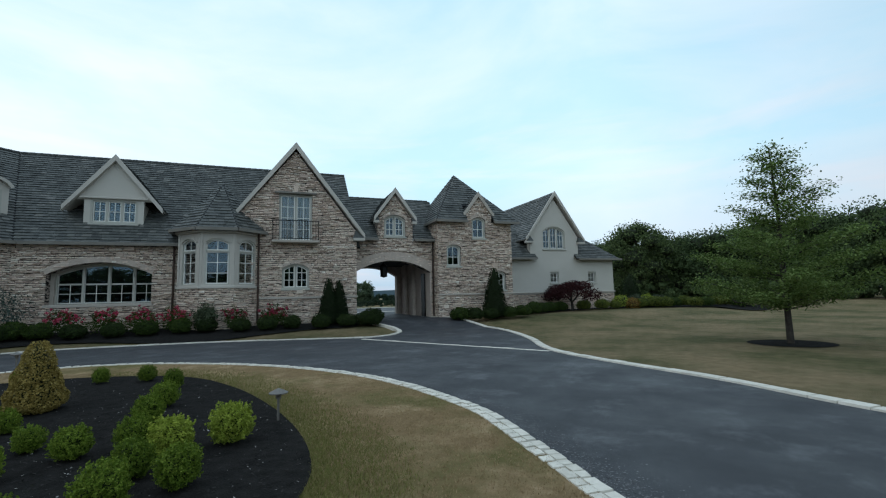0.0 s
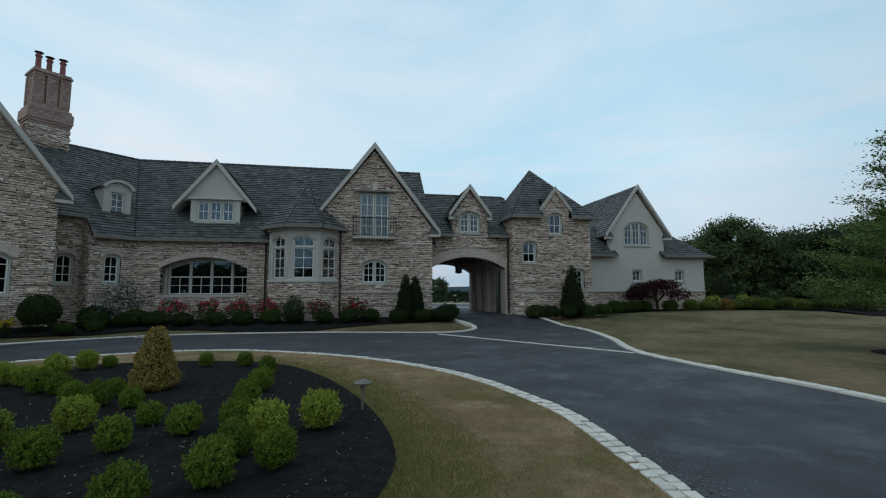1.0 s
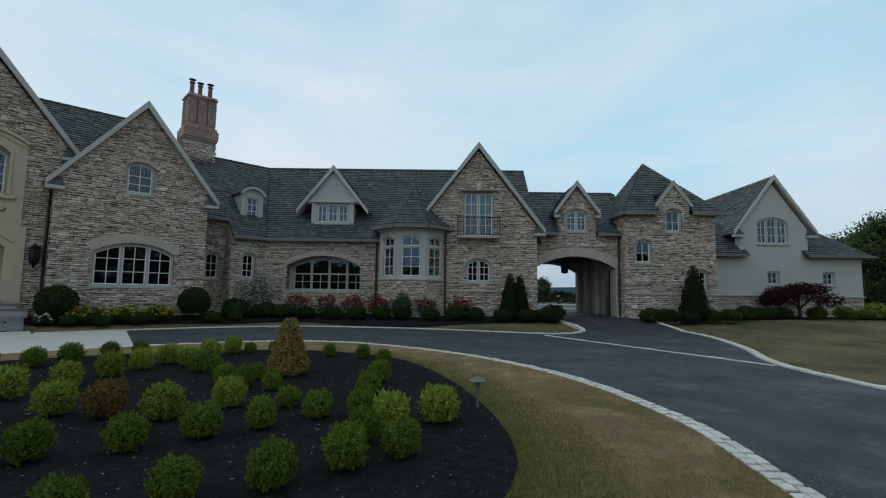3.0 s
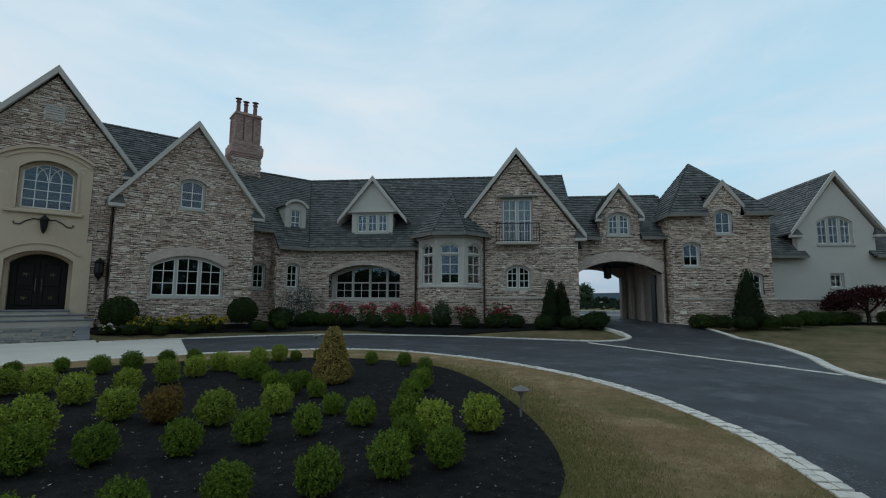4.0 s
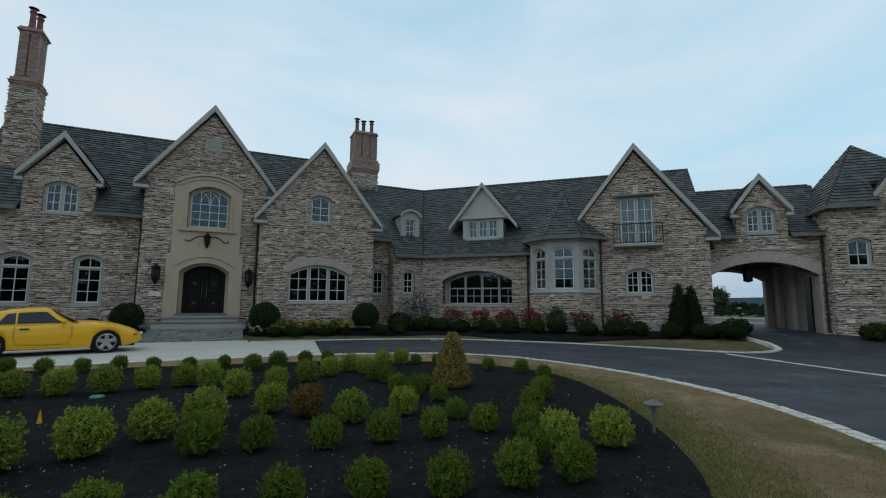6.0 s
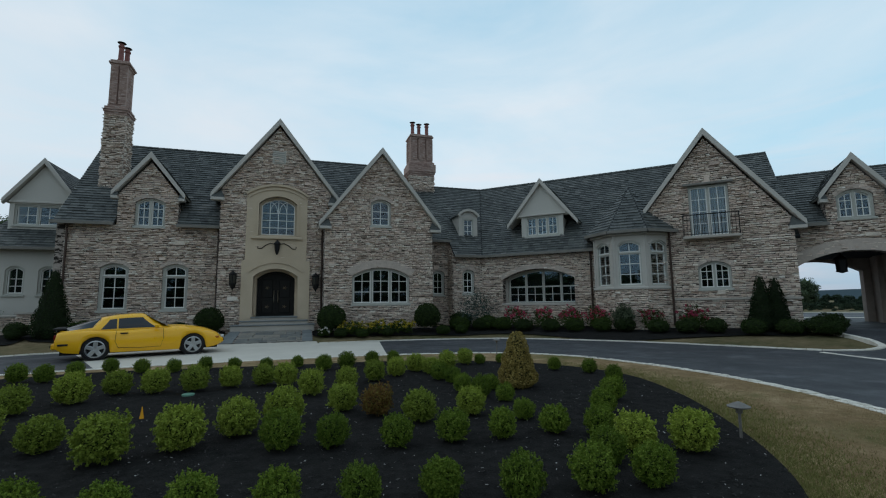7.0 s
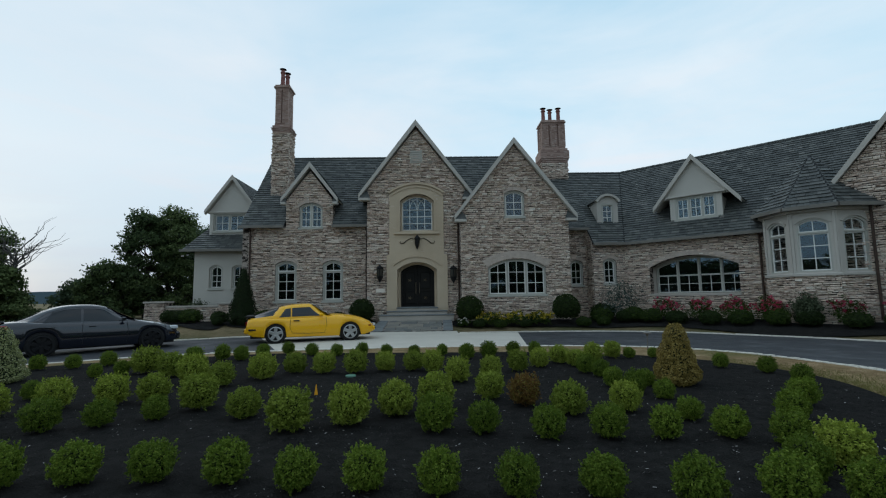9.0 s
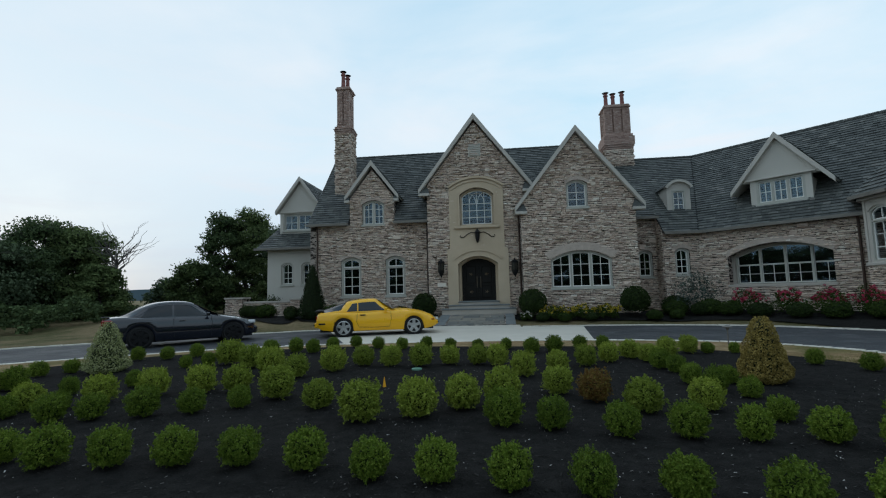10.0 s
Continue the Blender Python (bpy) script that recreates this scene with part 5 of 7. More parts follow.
# ---- downspouts ----
downspout(ML, -9.3, 0.3, 5.0)
downspout(ML, -3.6, 0.3, 5.0)
downspout(EN, 0.9, 0.3, 5.0)
downspout(WW, -3.95, 0.3, 3.85)
downspout(BA, -0.6, 0.3, 4.3)
downspout(AR, 7.8, 0.3, 4.3)

# ---- inside the carriage arch ----
bm = bmesh.new()
box(bm, 7.68, 8.2, 22.9, 28.6, 0.0, 4.0, WING)
part("wall", bm, ARCHSTONE, house)
bm = bmesh.new()
box(bm, 3.4, 3.74, 22.9, 28.6, 0.0, 4.0, WING)
part("wall", bm, ARCHSTONE, house)
# ceiling coloured near-black for the shade under the passage
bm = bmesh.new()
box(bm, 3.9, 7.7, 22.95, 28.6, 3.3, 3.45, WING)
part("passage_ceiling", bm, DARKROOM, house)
far = face(WING, 28.1)
stone_wall(far, [(3.5, -0.1), (8.1, -0.1), (8.1, 4.3), (3.5, 4.3)], [arch(3.8, 7.4, -0.1, 3.22, 0.55, 14)], 0.5, clad_it=False, material=ARCHSTONE)
for v in (25.3, 26.9):
    bm = bmesh.new()
    box(bm, 7.5, 7.7, v - 0.25, v + 0.25, 0.0, 3.3, WING, 0.02)
    part("pier", bm, ARCHSTONE, house)
bm = bmesh.new()
box(bm, 7.62, 7.7, 23.25, 23.85, 0.2, 2.6, WING, 0.02)
part("side_door", bm, DOORWOOD, house)
for u0, u1 in ((3.72, 3.8), (7.65, 7.73)):
    bm = bmesh.new()
    box(bm, u0, u1, 22.36, 22.95, 0.0, 2.6, WING, 0.01)
    part("arch_jamb", bm, ARCHSTONE, house)
lan = thing("hanging_lantern", "black iron lantern hanging inside the carriage arch", "lantern", m=WING @ Matrix.Translation((5.45, 23.4, 2.75)))
bm = bmesh.new()
lathe(bm, [(0.02, 0.5), (0.05, 0.42), (0.22, 0.3), (0.24, 0.26), (0.2, 0.22), (0.18, -0.2), (0.2, -0.24), (0.03, -0.3)], 6)
part("lantern_body", bm, IRON, lan)
bm = bmesh.new()
tube(bm, [(0, 0, 0.48), (0, 0, 0.6)], 0.015, 6)
part("chain", bm, IRON, lan)

# ---- paving details and beds ----
def run(points, n=10, closed=False):
    return [(q.x, q.y) for q in smooth_path(points, n, closed)]


plate("apron", [(-4.75, 13.42), (2.25, 13.35), (2.6, 16.0), (2.9, 18.3), (0.6, 18.5), (0.6, 19.58), (-3.2, 19.58), (-3.2, 18.55), (-7.1, 18.5)], 0.008, CONCRETE, "pale concrete apron in front of the entrance", "paving", follow=True)
plate("house_bed", run([(0.75, 21.8), (0.7, 20.5), (3.0, 20.3), (6.0, 20.0), (8.2, 19.15), (9.4, 18.0), (10.15, 16.7), (10.75, 15.5), (11.7, 14.65), (13.4, 13.9), (15.3, 12.9), (16.4, 11.9), (17.2, 12.0), (17.7, 12.8), (17.6, 13.7), (16.2, 15.6), (12.6, 18.9), (9.3, 22.3), (8.0, 22.5), (6.2, 22.0), (3.0, 21.75)], 8, True), -0.012, MULCH, "dark mulch bed along the house wall", "mulch", follow=True)
plate("entrance_bed", run([(-9.7, 23.1), (-9.7, 21.5), (-8.3, 20.9), (-5.0, 20.5), (-3.2, 20.4), (-3.0, 21.6), (-3.3, 22.6), (-4.5, 23.1)], 8, True), -0.012, MULCH, "dark mulch bed beside the entrance", "mulch", follow=True)
plate("garden_bed", run([(-16.4, 24.5), (-16.3, 22.9), (-14.2, 22.4), (-12.4, 21.9), (-10.8, 20.9), (-9.9, 20.8), (-9.85, 22.0), (-9.9, 24.5)], 8, True), -0.016, MULCH, "dark mulch bed along the garden wall", "mulch", follow=True)
plate("garage_bed", run([(21.75, 9.9), (22.3, 8.4), (24.2, 6.9), (27.2, 5.4), (30.5, 4.2), (32.9, 2.6), (34.4, -0.5), (34.2, -3.5), (33.4, -5.6), (36.0, -7.0), (39.5, -4.0), (39.0, 0.5), (35.5, 3.5), (31.0, 7.0), (26.5, 12.0), (24.0, 11.4)], 8, True), -0.012, MULCH, "dark mulch bed along the garage wing", "mulch", follow=True)
plate("tree_bed", [(15.1 + 1.0 * math.cos(a), -3.3 + 1.0 * math.sin(a), 0) for a in (2 * math.pi * k / 28 for k in range(28))], -0.045, MULCH, "round mulch patch under the young tree", "mulch")
plate("rear_court", [WING @ Vector(q) for q in ((-4, 28.9, 0), (13, 28.9, 0), (16, 46, 0), (-6, 46, 0))], 0.0, ASPHALT, "asphalt court behind the carriage arch", "driveway", follow=True)
plate("passage_paving", [WING @ Vector(q) for q in ((3.76, 22.5, 0), (7.66, 22.5, 0), (7.66, 28.9, 0), (3.76, 28.9, 0))], 0.012, ASPHALT, "asphalt paving under the carriage arch", "driveway", follow=True)
for v0, v1 in ((33.0, 34.2), (46.0, 47.5)):
    plate("court_band", [WING @ Vector(q) for q in ((-4, v0, 0), (13, v0, 0), (13, v1, 0), (-4, v1, 0))], 0.02, CONCRETE, "pale paving band across the rear court", "paving", follow=True)
band_a, band_b = Vector((13.3, 9.2, 0)), Vector((11.45, 2.2, 0))
kerb_run([band_a, band_b], 0.16, 0.012, 0.35, name="threshold_band", label="flush pale stone band across the mouth of the branch drive")
kerb_run([(q.x, q.y) for q in outer_line if -24 < q.x < -3.2])
kerb_run([(q.x, q.y) for q in outer_line if q.x > 0.6] + [(q.x, q.y) for q in leftb[1:]], 0.2)
kerb_run([(q.x, q.y) for q in right], 0.22)
ring = [(q.x, q.y) for q in island]
first = next(i for i, q in enumerate(ring) if q[1] > 12.2)
last = next(i for i, q in enumerate(ring) if i > first and q[0] > 1.2 and q[1] < -0.8)
kerb_run(ring[last:] + ring[:first + 1], 0.22, 0.03, 0.135, rows=2, label="double row of small pale stone setts edging the island")
kerb_run(ring[first:last + 1], 0.21, 0.03)

# ---- plants ----


def leaf_material(name, dark, light, tip=None, rough=0.55):
    m = Mat(name, rough=0.7, spec=0.12)
    tone = m.ramp(m.island(), [(0.0, dark), (0.65, light), (1.0, tip or light)])
    vary = m.ramp(m.piece(), [(0.0, (0.72, 0.74, 0.72)), (1.0, (1.12, 1.08, 1.05))])
    out = m.n["Material Output"]
    col = m.blend(1.0, tone, vary, "MULTIPLY")
    m.color(col)
    tr = m.n.new("ShaderNodeBsdfTranslucent")
    m.l.new(col, tr.inputs["Color"])
    mx = m.n.new("ShaderNodeMixShader")
    mx.inputs[0].default_value = 0.28
    m.l.new(m.b.outputs[0], mx.inputs[1])
    m.l.new(tr.outputs[0], mx.inputs[2])
    m.l.new(mx.outputs[0], out.inputs["Surface"])
    return m.m


BOX_LIGHT = leaf_material("light_box_leaf", (0.165, 0.225, 0.032), (0.27, 0.345, 0.05), (0.39, 0.45, 0.082))
BOX_GREEN = leaf_material("green_box_leaf", (0.085, 0.145, 0.016), (0.15, 0.225, 0.028), (0.24, 0.315, 0.05))
BOX_BROWN = leaf_material("brown_box_leaf", (0.15, 0.085, 0.026), (0.28, 0.15, 0.045), (0.24, 0.24, 0.05))
BOX_DARK = leaf_material("dark_hedge_leaf", (0.018, 0.034, 0.010), (0.034, 0.058, 0.016), (0.05, 0.08, 0.022))
BOX_OLIVE = leaf_material("olive_box_leaf", (0.07, 0.10, 0.018), (0.14, 0.175, 0.034), (0.22, 0.25, 0.06))
BOX_MID = leaf_material("mid_hedge_leaf", (0.025, 0.05, 0.010), (0.05, 0.085, 0.018), (0.08, 0.12, 0.026))
GOLD = leaf_material("golden_conifer_leaf", (0.22, 0.16, 0.045), (0.42, 0.31, 0.09), (0.56, 0.43, 0.15))
PALEVAR = leaf_material("variegated_leaf", (0.2, 0.23, 0.09), (0.4, 0.43, 0.2), (0.56, 0.58, 0.34))
CYPRESS = leaf_material("dark_conifer_leaf", (0.010, 0.020, 0.008), (0.022, 0.040, 0.014), (0.034, 0.056, 0.02))
MAPLE = leaf_material("maroon_maple_leaf", (0.018, 0.006, 0.007), (0.045, 0.013, 0.015), (0.07, 0.022, 0.022))
BLUEGREEN = leaf_material("blue_green_leaf", (0.045, 0.07, 0.058), (0.08, 0.115, 0.10), (0.12, 0.16, 0.14))
GREYGREEN = leaf_material("grey_green_leaf", (0.05, 0.07, 0.04), (0.09, 0.115, 0.07), (0.13, 0.16, 0.10))
ROSE = leaf_material("red_rose_petal", (0.44, 0.026, 0.08), (0.60, 0.07, 0.15), (0.66, 0.18, 0.26))
YELLOW = leaf_material("yellow_flower_petal", (0.36, 0.27, 0.02), (0.58, 0.46, 0.05), (0.66, 0.56, 0.10))
WHITE = leaf_material("white_flower_petal", (0.5, 0.5, 0.46), (0.7, 0.7, 0.66))
LOCUST = leaf_material("young_tree_leaf", (0.11, 0.175, 0.045), (0.19, 0.275, 0.08), (0.29, 0.37, 0.13))
WOODS = leaf_material("woodland_leaf", (0.045, 0.072, 0.031), (0.088, 0.13, 0.056), (0.135, 0.19, 0.08))
# a lighter olive copy of WOODS, its extra light put into the colour
WOODS_LIT = leaf_material("lit_olive_woodland_leaf", (0.056, 0.085, 0.033), (0.11, 0.155, 0.06), (0.16, 0.21, 0.083))
# darker and bluer leaves: shade and distance haze put into the colour
FARWOODS = leaf_material("haze_shaded_far_leaf", (0.020, 0.036, 0.024), (0.040, 0.064, 0.040), (0.058, 0.088, 0.054))
# paler leaves: backlight and haze put into the colour
HAZEWOODS = leaf_material("painted_backlight_leaf", (0.065, 0.095, 0.055), (0.115, 0.16, 0.09), (0.165, 0.215, 0.125))
BARK = mottled("grey_bark", (0.03, 0.026, 0.022), (0.075, 0.066, 0.056), 9.0, 0.95, fine=60.0, bump=0.6).m
# dark colour for the shade deep inside foliage, painted on solid core bodies
CORE = Mat("foliage_shade", (0.02, 0.028, 0.012), 0.95).m


def leaves(rng, points, size, spread=0.9, long=1.5):
    """Leaf blades at (place, outward way): two triangles each, folded a little."""
    verts, faces = [], []
    for p, out in points:
        n = (out + Vector((rng.gauss(0, spread), rng.gauss(0, spread), rng.gauss(0, spread)))).normalized()
        t = n.cross(Vector((rng.gauss(0, 1), rng.gauss(0, 1), rng.gauss(0, 1)))).normalized()
        b = n.cross(t)
        s = size * rng.uniform(0.65, 1.3)
        k = len(verts)
        verts += [tuple(p - t * s * long / 2), tuple(p + b * s / 2 + n * s * 0.12), tuple(p + t * s * long / 2), tuple(p - b * s / 2 + n * s * 0.12)]
        faces.append((k, k + 1, k + 2, k + 3))
    return verts, faces


def blob(rng, n, rx, ry, rz, cz, lump=0.16, inside=0.25, freq=3.0, seed=0, flat=0.0):
    """Points on a lumpy rounded body: mostly near its skin."""
    out = []
    off = Vector((seed * 7.3, seed * 3.1, seed * 5.7))
    while len(out) < n:
        d = Vector((rng.gauss(0, 1), rng.gauss(0, 1), rng.gauss(0, 1))).normalized()
        if d.z < -0.8:
            continue
        r = 1 + lump * noise.noise(d * freq + off) * 2 + lump * 0.7 * noise.noise(d * freq * 2.7 + off)
        r *= 1 - inside * rng.random() ** 2.2
        p = Vector((d.x * rx * r, d.y * ry * r, cz + d.z * rz * r))
        if p.z > 0.01:
            out.append((p, (d + Vector((0, 0, 0.35))).normalized()))
    return out


def tufted(rng, r, skin, sprigs, seed):
    """Points of a young box bush: a squarish rounded leafy skin with many short upright sprigs and small dark gaps."""
    out = []
    off = Vector((seed * 4.1, seed * 2.3, seed * 1.7))

    def body(zc, a):
        q = math.sqrt(max(0, 1 - zc * zc))
        d = Vector((q * math.cos(a), q * math.sin(a), zc))
        square = (abs(d.x) ** 2.6 + abs(d.y) ** 2.6 + abs(d.z) ** 2.6) ** (-1 / 2.6)
        g = square * (0.84 + 0.17 * noise.noise(d * 2.0 + off) + 0.16 * noise.noise(d * 5.5 + off)) * (1 - 0.14 * max(0, -d.z))
        return d, Vector((d.x * r * g, d.y * r * g, r * 0.92 + d.z * r * g * 1.06))

    for k in range(skin):
        d, p = body(rng.uniform(-0.9, 1), rng.uniform(0, 6.2832))
        p = p.lerp(Vector((0, 0, r * 0.9)), 0.3 * rng.random() ** 1.8)
        if p.z > 0.012:
            out.append((p, (d + Vector((0, 0, 0.45))).normalized()))
    for k in range(sprigs):
        d, foot = body(1 - 1.75 * (k + rng.random()) / sprigs, k * 2.39996 + rng.uniform(-0.5, 0.5))
        way = (d * 0.75 + Vector((rng.gauss(0, 0.28), rng.gauss(0, 0.28), 0.65 + rng.gauss(0, 0.2)))).normalized()
        ln = r * rng.uniform(0.1, 0.3)
        for i in range(11):
            f = i / 10
            p = foot + way * ln * f + Vector((rng.gauss(0, 1), rng.gauss(0, 1), rng.gauss(0, 1))) * r * 0.05 * (1.15 - f)
            if p.z > 0.012:
                out.append((p, (way + d * 0.5).normalized()))
    return out


def core_mesh(rx, ry, rz, cz, seed, shrink=0.8):
    bm = bmesh.new()
    bmesh.ops.create_icosphere(bm, subdivisions=2, radius=1.0)
    for v in bm.verts:
        r = shrink * (1 + 0.15 * noise.noise(v.co * 2.5 + Vector((seed, 0, 0))))
        v.co = Vector((v.co.x * rx * r, v.co.y * ry * r, max(0.0, cz + v.co.z * rz * r)))
    return bm


def shrub(label, category, group, material, rng, n, rx, ry, rz, cz, leaf, m, lump=0.16, name="shrub", seed=0, flat=0.6, core=True, freq=3.0):
    t = thing(name, label, category, group, m)
    part("foliage", leaves(rng, blob(rng, n, rx, ry, rz, cz, lump, seed=seed, freq=freq), leaf, flat), material, t)
    # a solid dark body stands in for shade between the leaves
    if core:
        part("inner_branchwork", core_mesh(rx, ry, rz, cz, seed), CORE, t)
    return t


pr = random.Random(21)
BOXLABEL = {"light": "young yellow-green clipped box shrub growing in dark mulch", "green": "young mid-green rounded box shrub growing in dark mulch", "brown": "box shrub with browned dying foliage in the mulch bed"}
protos = {}
# core colours darkened to paint the shade inside each kind of box shrub
BOXCORE = {"light": Mat("light_box_shade", (0.03, 0.04, 0.006), 0.9).m, "green": Mat("green_box_shade", (0.016, 0.027, 0.004), 0.9).m, "brown": Mat("brown_box_shade", (0.05, 0.035, 0.015), 0.9).m}
for kind, mat, cnt in (("light", BOX_LIGHT, 3), ("green", BOX_GREEN, 4), ("brown", BOX_BROWN, 1)):
    protos[kind] = []
    for k in range(cnt):
        t = thing("box_shrub", BOXLABEL[kind], "shrub", "box shrubs in the island bed", Matrix.Translation((0, 0, -50)))
        part("foliage", leaves(pr, tufted(pr, 0.19, 3600, 240, k + len(kind) * 3), 0.0125, 0.8, 2.1), mat, t)
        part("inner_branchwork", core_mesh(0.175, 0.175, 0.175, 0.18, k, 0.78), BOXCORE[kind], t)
        protos[kind].append(t)


def place_shrub(kind, x, y, r):
    src = protos[kind][pr.randrange(len(protos[kind]))]
    s = r / 0.216
    m = Matrix.Translation((x, y, 0.03)) @ Matrix.Rotation(pr.uniform(0, 6.28), 4, "Z")
    c = copy_thing(src, m)
    c.scale = (s * pr.uniform(0.95, 1.06), s * pr.uniform(0.95, 1.06), s * pr.uniform(0.94, 1.06))
    return c


def plant_row(kind, places):
    """A row of young box shrubs: place and radius of each."""
    for x, y, r in places:
        place_shrub(kind, x, y, r)


plant_row("green", [(-4.74, 4.16, 0.16), (-4.24, 4.10, 0.19), (-3.68, 4.12, 0.18), (-3.14, 4.18, 0.18), (-1.98, 4.12, 0.19), (-1.42, 3.99, 0.18), (-0.91, 3.95, 0.17), (-0.37, 3.84, 0.18), (0.18, 3.77, 0.16), (0.76, 3.74, 0.16), (0.76, 3.74, 0.16), (1.31, 3.53, 0.18)])
plant_row("green", [(1.88, 3.48, 0.19), (2.36, 3.94, 0.18), (2.37, 3.40, 0.18)])
plant_row("green", [(-2.58, 4.20, 0.18), (-0.38, 5.36, 0.22), (0.10, 5.25, 0.18), (0.71, 5.05, 0.18), (1.29, 5.00, 0.19), (1.82, 4.94, 0.17), (2.43, 4.93, 0.17), (2.83, 4.67, 0.18)])
plant_row("green", [(-6.33, 5.52, 0.16), (-6.02, 5.94, 0.14), (-5.61, 5.42, 0.19), (-5.17, 5.52, 0.18), (-4.63, 5.66, 0.20), (-4.12, 5.81, 0.18), (-3.65, 6.06, 0.17), (2.39, 5.55, 0.15), (2.64, 6.58, 0.15), (3.47, 5.46, 0.19), (4.09, 6.07, 0.19)])
plant_row("green", [(-8.18, 7.08, 0.17), (-8.05, 7.14, 0.21), (-6.75, 6.79, 0.15), (-6.18, 7.37, 0.15), (2.29, 7.41, 0.16), (2.44, 7.00, 0.17), (2.79, 7.43, 0.15), (5.03, 7.22, 0.17)])
plant_row("green", [(-8.91, 8.30, 0.17), (-8.62, 8.70, 0.16), (2.31, 8.68, 0.19), (2.43, 8.28, 0.17), (4.90, 8.93, 0.15), (5.32, 8.33, 0.16)])
plant_row("green", [(-6.64, 9.24, 0.14), (-6.32, 9.48, 0.15)])
plant_row("green", [(-8.57, 10.29, 0.17), (-7.93, 10.41, 0.17), (-7.46, 10.78, 0.18), (-5.77, 11.07, 0.21), (-5.28, 11.38, 0.20), (-4.77, 11.20, 0.19), (0.36, 10.79, 0.20), (0.86, 10.94, 0.20), (1.99, 11.34, 0.17), (3.85, 10.45, 0.14), (4.37, 10.44, 0.12)])
plant_row("green", [(-4.46, 11.69, 0.18), (-4.06, 12.32, 0.18), (-3.36, 11.93, 0.18), (-2.73, 11.83, 0.17), (-2.12, 11.85, 0.17), (-1.52, 11.72, 0.16), (-0.85, 11.55, 0.15), (-0.18, 11.49, 0.15), (1.50, 11.42, 0.18)])
plant_row("light", [(2.81, 4.12, 0.21), (3.31, 3.93, 0.22)])
plant_row("light", [(-6.45, 5.90, 0.20), (-5.79, 6.30, 0.23), (-3.40, 6.53, 0.27), (-2.64, 6.07, 0.21), (-1.93, 5.49, 0.26), (-1.33, 5.67, 0.24), (-0.85, 6.01, 0.24), (-0.38, 6.24, 0.25)])
plant_row("brown", [(0.75, 6.37, 0.22)])
plant_row("light", [(1.18, 5.91, 0.22), (1.88, 5.99, 0.20)])
plant_row("light", [(-5.35, 6.74, 0.22), (-4.75, 6.93, 0.23), (-4.25, 7.01, 0.22), (0.36, 6.79, 0.22)])
plant_row("light", [(-4.45, 8.46, 0.26), (-3.81, 8.09, 0.22), (-3.38, 8.68, 0.25), (0.00, 8.07, 0.24), (0.60, 8.52, 0.21)])
plant_row("light", [(-5.93, 9.61, 0.30), (-5.18, 9.09, 0.25), (-2.99, 9.29, 0.22), (-2.42, 9.18, 0.23), (-1.83, 9.14, 0.24), (-1.31, 9.30, 0.22), (-0.77, 9.31, 0.22), (-0.40, 9.16, 0.22), (1.16, 9.01, 0.22), (1.66, 9.45, 0.22), (2.16, 9.88, 0.22), (2.37, 9.44, 0.20)])
plant_row("light", [(2.90, 9.99, 0.23)])
plant_row("light", [(3.50, 10.50, 0.21)])
for lst in protos.values():
    for t in lst:
        for o in (*t.children_recursive, t):
            bpy.data.objects.remove(o, do_unlink=True)


def polar(bearing, d):
    a = radians(bearing)
    return -math.sin(a) * d, math.cos(a) * d


def cone_shrub(x, y, z, h, r, mat, label, n=3200, leaf=0.032, name="conical_shrub", lump=0.13, category="shrub", sides=0.0, full=0.62):
    t = thing(name, label, category, "", Matrix.Translation((x, y, z)))
    pts = []
    while len(pts) < n:
        k = pr.random()
        hh = h * (1 - math.sqrt(1 - k * 0.995))
        q = hh / h
        prof = (1 - q) ** full * min(1, (q + 0.12) * 5) * (1 if sides == 0 else 1 - sides * q)
        a = pr.uniform(0, 2 * math.pi)
        d = Vector((math.cos(a), math.sin(a), 0.35))
        rr = r * prof * (1 + lump * 2 * noise.noise(Vector((d.x * 2, d.y * 2, hh * 4 / h * 2)) + Vector((x, y, 0)))) * (1 - 0.3 * pr.random() ** 2)
        pts.append((Vector((d.x * rr, d.y * rr, hh + 0.02)), d))
    part("foliage", leaves(pr, pts, leaf, 0.8), mat, t)
    # turned dark body added as the cone's inner shade
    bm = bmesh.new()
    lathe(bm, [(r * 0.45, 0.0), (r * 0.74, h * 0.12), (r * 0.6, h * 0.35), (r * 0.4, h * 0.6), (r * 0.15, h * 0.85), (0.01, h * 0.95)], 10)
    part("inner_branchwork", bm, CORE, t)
    return t


cone_shrub(3.32, 7.5, 0.03, 0.97, 0.35, GOLD, "golden-brown conical dwarf conifer standing in the mulch bed", 9500, 0.02, full=0.55, lump=0.1)
cone_shrub(-7.98, 8.8, 0.03, 1.02, 0.42, PALEVAR, "pale variegated conical shrub standing in the mulch bed", 7000, 0.02)
# dark cypresses by the walls
WG = lambda u, v: WING @ Vector((u, v, 0))
for (u, v), h, r in (((2.35, 20.9), 2.15, 0.52), ((2.8, 20.95), 2.05, 0.5)):
    p = WG(u, v)
    cone_shrub(p.x, p.y, 0.3, h, r, CYPRESS, "dark green columnar cypress beside the stone wall", 7000, 0.033, "cypress", 0.1, "conifer", full=0.64)
p = WG(10.6, 20.9)
cone_shrub(p.x, p.y, 0.3, 2.65, 0.68, CYPRESS, "tall dark green conical cypress before the tower", 9000, 0.035, "cypress", 0.1, "conifer", full=0.64)
cone_shrub(-9.1, 21.8, 0.3, 2.75, 0.72, CYPRESS, "tall dark green conical cypress at the house corner", 9000, 0.035, "cypress", 0.1, "conifer", full=0.8)

x, y = polar(-87.8, 39.5)
